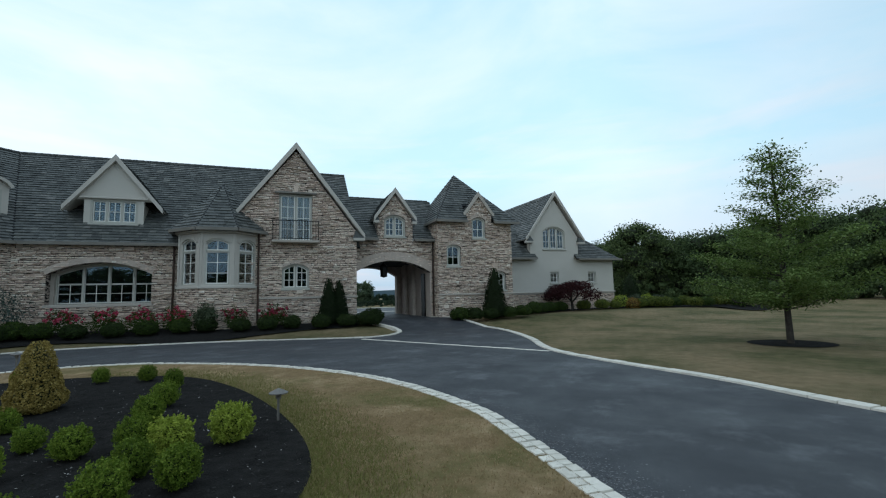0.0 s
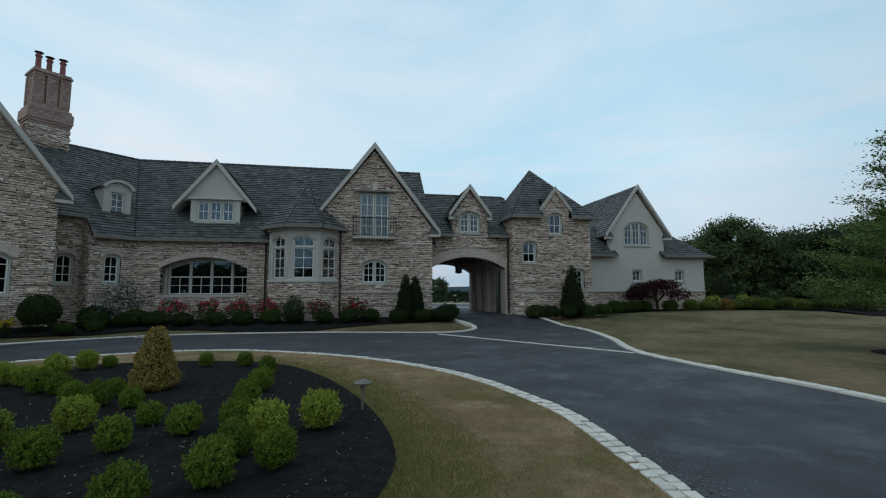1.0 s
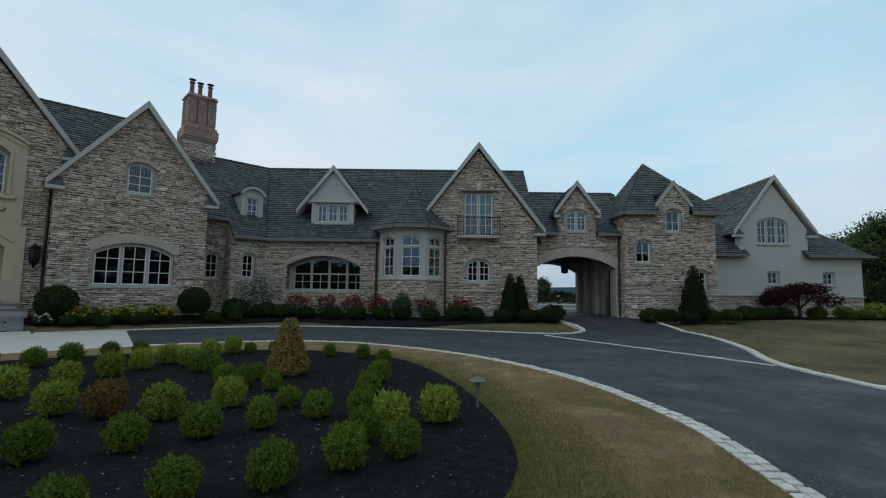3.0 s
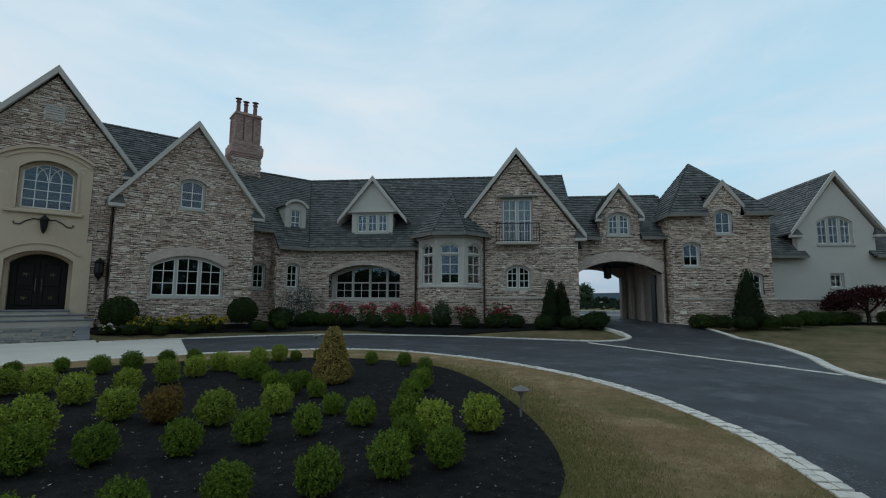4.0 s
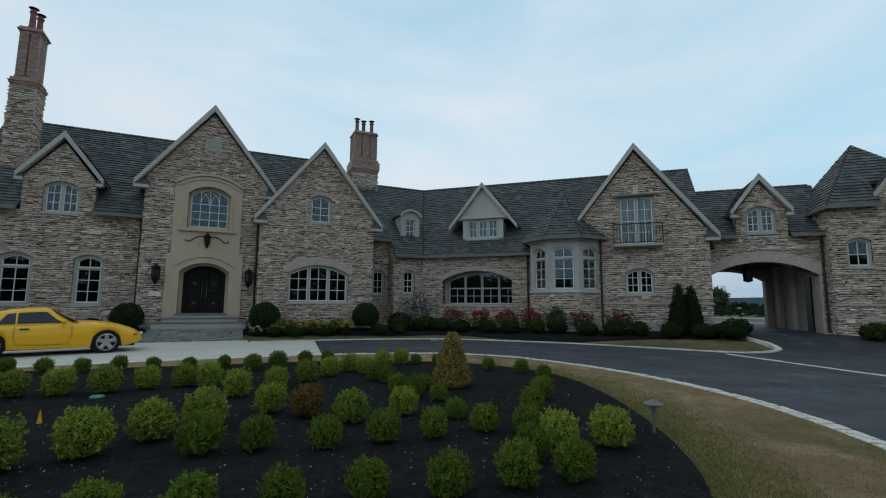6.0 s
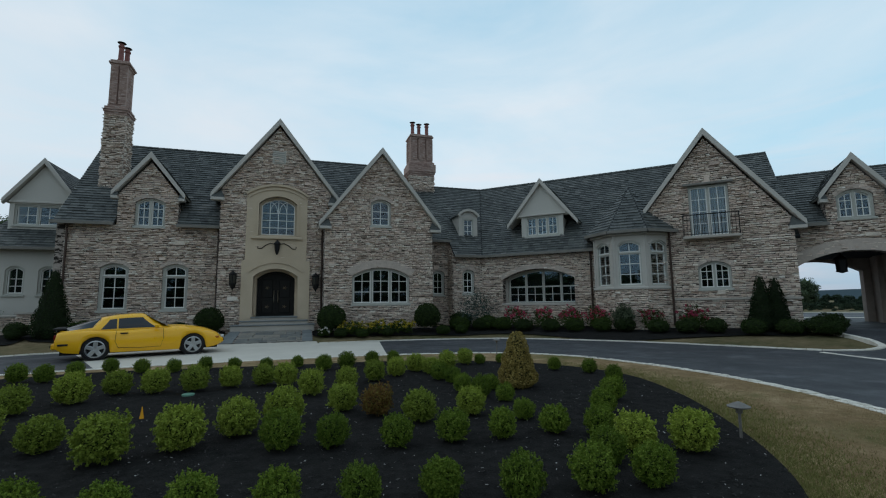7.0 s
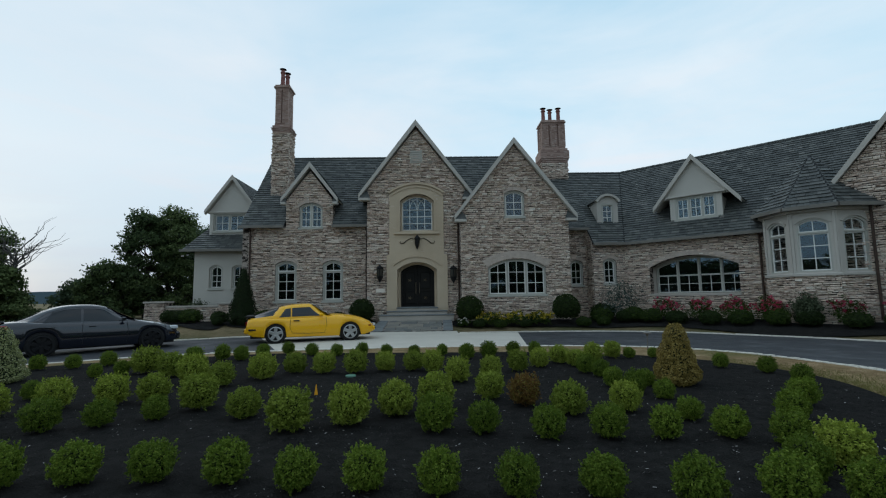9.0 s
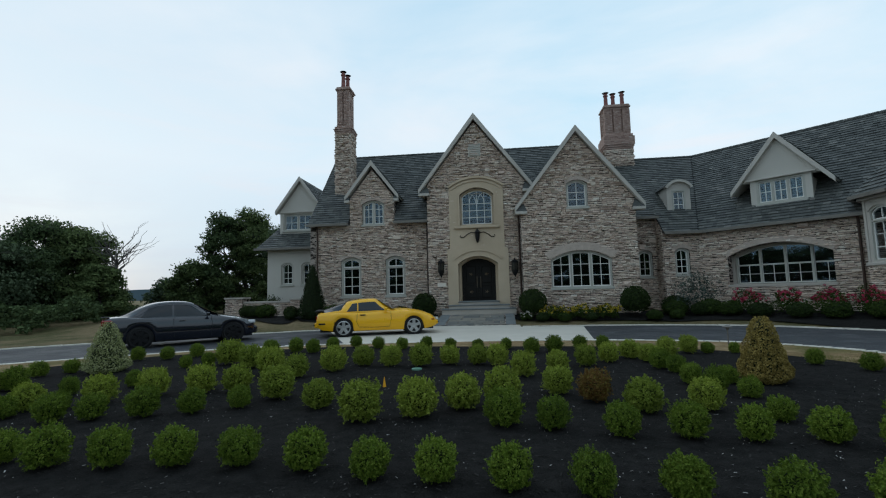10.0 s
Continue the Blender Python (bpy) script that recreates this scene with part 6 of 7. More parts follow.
cone_shrub(x, y, 0.0, 3.0, 1.15, CYPRESS, "rounded dark green conifer at the edge of the woods", 5200, 0.06, "conifer", 0.12, "conifer", full=0.6)

# clipped balls flanking the entrance and along the wall
ballproto = shrub("large clipped dark green box ball beside the stone wall", "shrub", "clipped balls along the wall", BOX_DARK, pr, 5200, 0.62, 0.62, 0.6, 0.58, 0.042, Matrix.Translation((0, 0, -50)), 0.05, "box_ball", 3)
for x, y, s in ((1.28, 20.95, 0.98), (5.55, 20.75, 0.98), (-3.6, 21.5, 0.92)):
    copy_thing(ballproto, Matrix.Translation((x, y, 0.3)) @ Matrix.Rotation(x, 4, "Z")).scale = (s, s, s)
hedgeproto = [shrub("low rounded dark green shrub in the bed along the house", "shrub", "low shrubs along the house", (BOX_DARK, BOX_MID, BOX_DARK, BOX_OLIVE)[k], pr, 2600, 0.5, 0.5, 0.4, 0.36, 0.045, Matrix.Translation((0, 0, -50)), 0.1, "foundation_shrub", k + 11) for k in range(4)]


def hedge(x, y, s, k=None, z=None):
    src = hedgeproto[pr.randrange(3) if k is None else k]
    c = copy_thing(src, Matrix.Translation((x, y, ground_z(x, y) + 0.0 if z is None else z)) @ Matrix.Rotation(pr.uniform(0, 6), 4, "Z"))
    c.scale = (s * pr.uniform(0.92, 1.1), s * pr.uniform(0.92, 1.1), s * pr.uniform(0.78, 0.95))
    return c


for k in range(13):
    p = WG(-8.7 + 1.06 * k + pr.uniform(-0.1, 0.1), 20.15 + pr.uniform(-0.12, 0.12))
    hedge(p.x, p.y, 0.8)
for u, v in ((3.9, 20.3), (4.35, 20.9), (-9.9, 20.4)):
    p = WG(u, v)
    hedge(p.x, p.y, 1.0)
for x, y, s in ((1.6, 20.2, 0.5), (2.5, 20.1, 0.55), (3.6, 20.15, 0.5), (6.1, 20.1, 0.6), (7.0, 20.2, 0.55), (7.2, 20.9, 0.9), (8.4, 20.4, 0.9), (-4.6, 21.2, 0.8), (-8.0, 21.4, 0.9), (-10.2, 21.9, 0.8)):
    hedge(x, y, s)
for u, v, s in ((8.5, 20.5, 1.05), (9.2, 20.4, 1.05), (10.1, 20.4, 0.9), (11.2, 20.6, 1.0), (12.2, 20.9, 1.0), (13.3, 21.6, 1.0), (14.4, 22.6, 1.0), (15.5, 23.4, 1.0), (16.7, 24.0, 1.0), (18.6, 24.2, 1.0), (20.2, 24.4, 1.0), (21.6, 24.8, 0.9), (23.4, 24.6, 1.1), (24.3, 24.8, 1.0), (25.2, 24.4, 1.0)):
    p = WG(u, v)
    hedge(p.x, p.y, s * 0.9, (3 if u > 17 else 1) if u > 11 else None)
for k in range(12):
    x, y = 34.8 + 0.9 * math.sin(k * 1.7) + 0.12 * k, 1.0 - 0.62 * k
    hedge(x, y, 1.0, (3, 1, 3)[k % 3])
for k, (u, v) in enumerate(((22.4, 25.1), (23.9, 25.4), (24.8, 25.2), (25.8, 25.3))):
    p = WG(u, v)
    shrub("yellow-green mounded shrub at the corner of the garage wing", "shrub", "mounded shrubs by the garage", (BOX_LIGHT, GREYGREEN)[k % 2], pr, 1500, 0.55, 0.55, 0.45, 0.42, 0.05, Matrix.Translation((p.x, p.y, ground_z(p.x, p.y))), 0.14, "mounded_shrub", 40 + k)
p = WG(22.9, 24.6)
shrub("russet barberry shrub in the bed by the garage", "shrub", "", BOX_BROWN, pr, 1500, 0.5, 0.5, 0.42, 0.4, 0.05, Matrix.Translation((p.x, p.y, 0.2)), 0.15, "barberry", 51)

# roses: a dark bush with red flower heads; yellow flowers; a blue-green shrub; white flowers by the steps


def flowering(x, y, w, h, leafmat, petal, blooms, label, category, name, z=None, bloom=0.06):
    t = thing(name, label, category, "flowering shrubs along the house", Matrix.Translation((x, y, ground_z(x, y) if z is None else z)))
    pts = blob(pr, 2600, w, w * 0.8, h * 0.5, h * 0.5, 0.42, seed=x, freq=2.2)
    part("foliage", leaves(pr, pts, 0.036, 1.0), leafmat, t)
    tops = [q for q in pts if q[0].z > h * 0.5 and q[1].y < 0.6]
    pet = []
    for i in range(blooms):
        p, d = tops[pr.randrange(len(tops))]
        for j in range(14):
            v = Vector((pr.gauss(0, 1), pr.gauss(0, 1), pr.gauss(0, 1))).normalized()
            pet.append((p + d * 0.03 + v * bloom * 0.7, v))
    part("blossoms", leaves(pr, pet, bloom * 0.8, 0.5, 1.1), petal, t)
    return t


for u, w in ((-7.25, 0.55), (-6.0, 0.5), (-4.75, 0.6), (-3.6, 0.5), (-1.44, 0.5), (0.05, 0.55)):
    p = WG(u, 20.85)
    flowering(p.x, p.y, w * 0.9, 0.8, BOX_MID, ROSE, int(52 * w / 0.5), "bush of crimson roses in front of the stone wall", "rose bush", "rose_bush")
p = WG(-2.5, 20.55)
shrub("grey-green loose shrub below the bay window", "shrub", "", GREYGREEN, pr, 1500, 0.45, 0.45, 0.5, 0.5, 0.05, Matrix.Translation((p.x, p.y, 0.3)), 0.25, "loose_shrub", 61)
shrub("airy blue-green shrub against the stone wall", "shrub", "", BLUEGREEN, pr, 2600, 0.8, 0.6, 0.85, 0.8, 0.045, Matrix.Translation((8.25, 21.2, 0.3)), 0.4, "feathery_shrub", 63, core=False)
for x in (2.15, 3.2, 4.25):
    flowering(x, 20.55, 0.5, 0.5, BOX_MID, YELLOW, 55, "low clump of yellow flowers at the foot of the wall", "flowers", "yellow_flowers", bloom=0.06)
flowering(0.95, 20.5, 0.22, 0.28, BOX_MID, WHITE, 26, "small clump of white flowers beside the steps", "flowers", "white_flowers", bloom=0.05)

# maroon maple: a low spreading dome on a short twisted trunk
p = WG(17.9, 24.4)
mp = thing("japanese_maple", "low spreading maroon-leaved maple in front of the garage wing", "tree", "", Matrix.Translation((p.x, p.y, 0.25)))
pts = []
for k in range(26):
    a = pr.uniform(0, 6.28)
    rr = 1.75 * math.sqrt(pr.random())
    cx, cy, cz = rr * math.cos(a), rr * math.sin(a) * 0.8, 1.75 - 0.28 * rr * rr + pr.uniform(-0.15, 0.15)
    for q, d in blob(pr, 260, 0.62, 0.55, 0.3, 0.35, 0.25, seed=k):
        pts.append((Vector((cx + q.x, cy + q.y, max(0.25, cz - 0.35 + q.z))), d))
part("crown", leaves(pr, pts, 0.07, 0.8), MAPLE, mp)
bm = bmesh.new()
tube(bm, [(0, 0, 0), (0.05, 0.02, 0.4), (-0.05, 0.05, 0.8), (0.1, 0, 1.3)], [0.1, 0.08, 0.07, 0.04], 8)
for a in (0.4, 1.9, 3.1, 4.4, 5.5):
    tube(bm, [(0, 0, 0.6), (0.5 * math.cos(a), 0.5 * math.sin(a), 1.1), (1.2 * math.cos(a), 1.0 * math.sin(a), 1.25)], [0.05, 0.035, 0.015], 6)
part("trunk", bm, BARK, mp)


# ---- trees ----
def limb(bm, a, b, r0, r1, rng, bend=0.12, n=4):
    pts = []
    for k in range(n + 1):
        t = k / n
        q = Vector(a).lerp(Vector(b), t)
        ln = (Vector(b) - Vector(a)).length
        if 0 < k < n:
            q += Vector((rng.gauss(0, 1), rng.gauss(0, 1), rng.gauss(0, 0.5))) * bend * ln * 0.3
        pts.append(q)
    tube(bm, pts, [r0 + (r1 - r0) * k / n for k in range(n + 1)], 6, False)
    return pts


def broadleaf(name, label, x, y, z, h, w, leafmat, rng, clumps=34, per=150, leaf=0.22, trunk_h=0.25, group="", dead=False):
    """A tree with a forked trunk and a crown of many leafy clumps with gaps between them."""
    t = thing(name, label, "tree", group, Matrix.Translation((x, y, z)))
    bm, heart = bmesh.new(), bmesh.new()
    th = h * trunk_h
    limb(bm, (0, 0, -0.1), (rng.uniform(-0.2, 0.2), rng.uniform(-0.2, 0.2), th), h * 0.032, h * 0.024, rng)
    limb(bm, (0, 0, th), (rng.uniform(-0.5, 0.5), rng.uniform(-0.5, 0.5), h * 0.85), h * 0.022, h * 0.005, rng)
    pts = []
    for k in range(clumps):
        q = k / clumps
        zz = h * (trunk_h * 0.75 + (0.95 - trunk_h * 0.75) * q ** 0.85)
        rel = (zz / h - trunk_h * 0.7) / (1 - trunk_h * 0.7)
        wide = w * (math.sin(math.pi * min(1, 0.18 + rel * 0.8)) ** 0.7) * rng.uniform(0.45, 1.0)
        a = k * 2.4 + rng.uniform(-0.5, 0.5)
        c = Vector((wide * math.cos(a), wide * math.sin(a), zz))
        start = Vector((0, 0, max(th * 0.8, zz - wide * 0.7)))
        limb(bm, start, c, h * 0.008, h * 0.002, rng, 0.15, 3)
        s = w * rng.uniform(0.28, 0.46)
        # dark balls inside the clumps paint the crown's inner shade
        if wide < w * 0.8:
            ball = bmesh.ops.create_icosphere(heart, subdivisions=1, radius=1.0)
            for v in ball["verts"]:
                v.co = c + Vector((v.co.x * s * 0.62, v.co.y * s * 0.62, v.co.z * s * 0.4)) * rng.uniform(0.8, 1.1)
        for p, d in blob(rng, per, s, s, s * 0.62, s, 0.35, 0.5, 2.2, k + x):
            pts.append((c + p - Vector((0, 0, s * 0.9)), d))
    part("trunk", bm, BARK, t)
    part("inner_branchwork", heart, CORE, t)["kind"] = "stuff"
    part("crown", leaves(rng, pts, leaf, 0.7, 1.4), leafmat, t)
    return t


tr = random.Random(33)
# the young tree on the right-hand lawn: tiers of light foliage on thin level limbs
yt = thing("young_locust_tree", "young slender tree with airy light-green tiers on a mulch ring", "tree", "", Matrix.Translation((15.1, -3.3, 0.0)))
bm = bmesh.new()
tube(bm, [(0, 0, -0.05), (0.02, 0, 0.9), (-0.03, 0.02, 2.2), (0.05, 0.0, 3.8), (0.1, 0.05, 5.4)], [0.09, 0.075, 0.06, 0.04, 0.012], 8)
pts = []
for k in range(52):
    q = k / 52
    zz = 1.0 + 4.35 * q
    reach = (2.45 - 0.5 * q if q < 0.48 else 1.0 * (1 - (q - 0.48) / 0.52) ** 0.8 + 0.42) * tr.uniform(0.6, 1.0)
    a = k * 2.39996 + tr.uniform(-0.3, 0.3)
    tip = Vector((reach * math.cos(a), reach * math.sin(a), zz + reach * tr.uniform(-0.02, 0.12)))
    base_z = max(0.85, zz - 0.25 * reach)
    limb(bm, (0.03, 0.01, base_z), tip, 0.026 * (1 - q * 0.6), 0.006, tr, 0.1, 4)
    n = int((160 + 1150 * reach / 2.5) * (1 - 0.5 * q))
    for i in range(n):
        f = tr.uniform(0.22, 1.06)
        c = Vector((0, 0, base_z)).lerp(tip, f)
        c += Vector((tr.gauss(0, 0.17), tr.gauss(0, 0.17), tr.gauss(0, 0.075) + 0.02))
        pts.append((c, Vector((0, 0, 1))))
part("trunk", bm, BARK, yt)
part("crown", leaves(tr, pts, 0.043, 0.5, 1.9), LOCUST, yt)

# woods: right of the garage, left of the house, beyond the arch and behind the viewer
WOODLABEL = "tall dark green broadleaf tree at the edge of the woods"


def grove(rows, mat_cycle, leaf=0.15, per=500, clumps=34):
    for i, (b, d, h, w) in enumerate(rows):
        x, y = polar(b, d)
        broadleaf("tree", WOODLABEL, x, y, -0.2, h, w, mat_cycle[i % len(mat_cycle)], tr, clumps, per, leaf, 0.16, "woodland trees")


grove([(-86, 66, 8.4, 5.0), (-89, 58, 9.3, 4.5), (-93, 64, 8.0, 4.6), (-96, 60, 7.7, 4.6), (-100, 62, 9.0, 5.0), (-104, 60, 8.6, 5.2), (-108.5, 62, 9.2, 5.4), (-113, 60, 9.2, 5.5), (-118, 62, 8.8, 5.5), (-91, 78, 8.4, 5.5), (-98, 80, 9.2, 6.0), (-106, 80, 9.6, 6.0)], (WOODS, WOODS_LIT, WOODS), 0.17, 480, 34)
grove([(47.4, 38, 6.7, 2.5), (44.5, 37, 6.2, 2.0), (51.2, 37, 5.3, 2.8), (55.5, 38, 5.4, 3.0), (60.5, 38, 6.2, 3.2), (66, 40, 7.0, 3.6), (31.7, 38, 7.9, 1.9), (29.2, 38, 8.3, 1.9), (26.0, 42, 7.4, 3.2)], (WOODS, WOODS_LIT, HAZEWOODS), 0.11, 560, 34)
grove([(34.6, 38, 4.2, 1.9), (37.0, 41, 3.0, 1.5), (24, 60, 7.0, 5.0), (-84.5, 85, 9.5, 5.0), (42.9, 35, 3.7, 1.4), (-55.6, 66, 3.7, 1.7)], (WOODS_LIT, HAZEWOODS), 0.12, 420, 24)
# a dead grey tree among them
dx, dy = polar(42.0, 36)
dt = thing("dead_tree", "bare grey dead tree among the leafy woods", "tree", "", Matrix.Translation((dx, dy, -0.1)) @ Matrix.Scale(0.72, 4))
bm = bmesh.new()
limb(bm, (0, 0, 0), (0.3, 0, 5.4), 0.2, 0.12, tr)
for k in range(16):
    a, up = tr.uniform(0, 6.28), tr.uniform(1.0, 3.0)
    s = Vector((0.25, 0, tr.uniform(3.6, 5.4)))
    e = s + Vector((2.2 * math.cos(a) * tr.uniform(0.5, 1), 1.6 * math.sin(a), up))
    limb(bm, s, e, 0.06, 0.015, tr, 0.2)
    for j in range(3):
        limb(bm, s.lerp(e, 0.4 + 0.2 * j), e + Vector((tr.gauss(0, 0.6), tr.gauss(0, 0.6), tr.gauss(0.2, 0.5))), 0.025, 0.008, tr, 0.2, 3)
part("trunk", bm, mottled("dead_wood", (0.10, 0.09, 0.085), (0.2, 0.185, 0.175), 5.0, 0.95).m, dt)


def wood_belt(name, label, b0, b1, d, h, n, mat, leaf, seed, per=46):
    """A far wood seen as one: an uneven band of leafy clumps."""
    r = random.Random(seed)
    pts = []
    for k in range(n):
        b = b0 + (b1 - b0) * (k + r.random()) / n
        dd = d * r.uniform(0.94, 1.12)
        x, y = polar(b, dd)
        top = h * (0.72 + 0.3 * noise.noise(Vector((b * 0.22, seed, 0))) + 0.16 * noise.noise(Vector((b * 0.9, seed, 3))))
        zz = top * r.random() ** 0.7
        s = h * 0.15 * r.uniform(0.7, 1.3)
        for p, dr in blob(r, per, s, s, s * 0.7, s, 0.3, 0.4, 2.0, k):
            pts.append((Vector((x, y, zz)) + p - Vector((0, 0, s * 0.5)), dr))
    ob = part(name, leaves(r, pts, leaf, 0.8, 1.3), mat)
    return tagged(ob, label, "woods", kind="stuff")


wood_belt("far_woods", "dark far woodland beyond the lawn", -122, -84, 84, 7.0, 340, WOODS, 0.5, 5)
wood_belt("far_woods", "dark woodland at the edge of the left lawn", 42.5, 78, 46, 3.4, 340, WOODS, 0.3, 6)
wood_belt("far_woods", "low woodland beside the house", 20, 37.5, 48, 2.9, 200, WOODS_LIT, 0.3, 16)
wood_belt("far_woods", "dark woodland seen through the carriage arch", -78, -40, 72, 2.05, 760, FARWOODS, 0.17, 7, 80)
for b0, b1, h in ((78, 98, 9.0), (98, 140, 9.0), (140, 238, 11.5)):
    wood_belt("far_woods", "woodland behind the viewer across the lawn", b0, b1, 62, h, int((b1 - b0) * 7), WOODS, 0.6, 8 + b0)
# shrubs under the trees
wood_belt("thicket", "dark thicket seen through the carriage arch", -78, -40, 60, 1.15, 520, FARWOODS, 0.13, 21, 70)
wood_belt("thicket", "low thicket in the gap between the trees", 33, 44, 36, 1.35, 120, WOODS, 0.14, 17)
wood_belt("thicket", "low thicket below the woodland trees", -118, -86, 56, 2.6, 220, WOODS, 0.3, 9)
wood_belt("thicket", "low hedge along the edge of the left lawn", 43, 74, 31, 1.7, 340, WOODS, 0.14, 10)
# a far ridge
verts, faces = [], []
for k in range(241):
    b = 90 - k * 1.25
    x, y = polar(b, 1500)
    verts += [(x, y, -20), (x, y, 14 + 26 * (0.5 + 0.5 * noise.noise(Vector((b * 0.045, 2, 0)))) + 3 * noise.noise(Vector((b * 0.3, 5, 0))))]
    if k:
        faces.append((2 * k - 2, 2 * k, 2 * k + 1, 2 * k - 1))
# distance haze is mixed into the ridge's own colour
HILL = mottled("haze_tinted_hill", (0.055, 0.085, 0.10), (0.075, 0.105, 0.118), 0.01, 0.95, fine=0.05, bump=0.0).m
tagged(part("far_hill", (verts, faces), HILL), "wooded ridge on the horizon, distance haze put into its blue-green colour", "hill", kind="structure")

# ---- chips and flecks on the mulch, grass blades ----


def inside(poly, x, y):
    hit = False
    for (x0, y0), (x1, y1) in zip(poly, poly[1:] + poly[:1]):
        if (y0 > y) != (y1 > y) and x < x0 + (y - y0) * (x1 - x0) / (y1 - y0):
            hit = not hit
    return hit


bed_line = [(q.x, q.y) for q in smooth_path(BED, closed=True)]
isl_line = [(q.x, q.y) for q in island]
cr_ = random.Random(77)


def chips(n, size, mat, name, label, lo=(-9, 1.0), hi=(5.3, 11.5)):
    verts, faces = [], []
    while len(faces) < n:
        x, y = cr_.uniform(lo[0], hi[0]), cr_.uniform(lo[1], hi[1])
        if math.hypot(x, y) < 1.2 or not inside(bed_line, x, y) or cr_.random() > min(1, 5.0 / math.hypot(x, y)):
            continue
        a, tilt = cr_.uniform(0, 6.28), cr_.uniform(-0.5, 0.5)
        s = size * cr_.uniform(0.4, 1.5)
        l = s * cr_.uniform(1.0, 3.0)
        d, e = Vector((math.cos(a), math.sin(a), tilt)) * l / 2, Vector((-math.sin(a), math.cos(a), cr_.uniform(-0.4, 0.4))) * s / 2
        c = Vector((x, y, 0.042 + abs(tilt) * l / 3))
        k = len(verts)
        verts += [tuple(c - d - e * 0.6), tuple(c + d - e), tuple(c + d * 0.8 + e), tuple(c - d + e)]
        faces.append((k, k + 1, k + 2, k + 3))
    tagged(part(name, (verts, faces), mat), label, "mulch chips", kind="stuff")


def chip_material(name, a, b):
    m = Mat(name, rough=0.95, spec=0.06)
    m.color(m.ramp(m.island(), [(0.0, a), (1.0, b)]))
    return m.m


chips(22000, 0.0095, chip_material("bark_chip", (0.010, 0.0098, 0.0095), (0.05, 0.047, 0.044)), "bark_chips", "loose dark bark chips on the planting bed")
chips(2300, 0.0068, chip_material("pale_chip", (0.22, 0.21, 0.20), (0.5, 0.49, 0.47)), "pale_chips", "scattered pale wood flecks on the dark mulch")


def grass(n, mat, name, label, test, lo, hi, z, size=0.03):
    verts, faces = [], []
    while len(faces) < n:
        x, y = cr_.uniform(lo[0], hi[0]), cr_.uniform(lo[1], hi[1])
        if cr_.random() > min(1, (4.5 / max(1.0, math.hypot(x, y))) ** 1.5) or not test(x, y):
            continue
        a = cr_.uniform(0, 6.28)
        h = size * cr_.uniform(0.5, 1.4)
        lean = Vector((cr_.gauss(0, 0.6), cr_.gauss(0, 0.6), 1)).normalized() * h
        w = Vector((math.cos(a), math.sin(a), 0)) * 0.004
        c = Vector((x, y, z))
        k = len(verts)
        verts += [tuple(c - w), tuple(c + w), tuple(c + lean)]
        faces.append((k, k + 1, k + 2))
    tagged(part(name, (verts, faces), mat), label, "grass", kind="stuff")


STRAWBLADE = chip_material("straw_blade", (0.24, 0.165, 0.085), (0.40, 0.29, 0.165))
GREENBLADE = chip_material("green_blade", (0.125, 0.135, 0.04), (0.24, 0.215, 0.082))
on_island = lambda x, y: inside(isl_line, x, y) and not inside(bed_line, x, y)
grass(26000, STRAWBLADE, "dry_grass", "dry straw-coloured grass blades on the island lawn", on_island, (1.5, 0.3), (7.6, 10.5), 0.018, 0.022)
near_bed = lambda x, y: on_island(x, y) and min((x - a) ** 2 + (y - b) ** 2 for a, b in bed_line[::3]) < (0.95 * cr_.random() ** 1.4) ** 2
grass(30000, GREENBLADE, "green_grass", "greener grass along the edge of the bed", near_bed, (1.5, 0.3), (7.0, 10.0), 0.018, 0.036)

verts, faces = [], []
edge = [Vector((x, y, 0)) for x, y in ring[last:] + ring[:first + 1]]
while len(faces) < 3000:
    i = cr_.randrange(len(edge) - 1)
    d = edge[i + 1] - edge[i]
    if edge[i].y < -0.5 or cr_.random() > min(1, 4.0 / edge[i].length):
        continue
    side = Vector((d.y, -d.x, 0)).normalized()
    c = edge[i] + d * cr_.random() + side * (0.12 + abs(cr_.gauss(0, 0.2)))
    a, w = cr_.uniform(0, 6.28), 0.007 * cr_.uniform(0.4, 1.6)
    k = len(verts)
    verts += [(c.x + w * math.cos(a + q), c.y + w * math.sin(a + q), 0.0085) for q in (0, 1.3, 2.9, 4.4)]
    faces.append((k, k + 1, k + 2, k + 3))
tagged(part("road_grit", (verts, faces), chip_material("pale_grit", (0.07, 0.07, 0.075), (0.24, 0.24, 0.25))), "loose pale grit on the asphalt along the kerb", "grit", kind="stuff")

# ---- vehicles ----


def paint(name, color, rough=0.25, flake=0.0, coat=0.8):
    m = Mat(name, color, rough, flake, 0.5)
    m.b.inputs["Coat Weight"].default_value = coat
    m.b.inputs["Coat Roughness"].default_value = 0.06
    n = m.noise(1.5)
    m.l.new(m.ramp(n, [(0.3, (rough * 0.8,) * 3), (0.7, (rough * 1.3,) * 3)]), m.b.inputs["Roughness"])
    return m.m


CARGLASS = Mat("tinted_car_glass", (0.012, 0.017, 0.022), 0.04, 0.0, 0.5).m
BLACKPLASTIC = Mat("black_plastic", (0.012, 0.012, 0.013), 0.5).m
TYRE = Mat("tyre_rubber", (0.014, 0.014, 0.015), 0.85).m
ALLOY = Mat("silver_alloy", (0.55, 0.56, 0.57), 0.3, 0.9).m
DARKALLOY = Mat("dark_alloy", (0.02, 0.02, 0.022), 0.4, 0.6).m
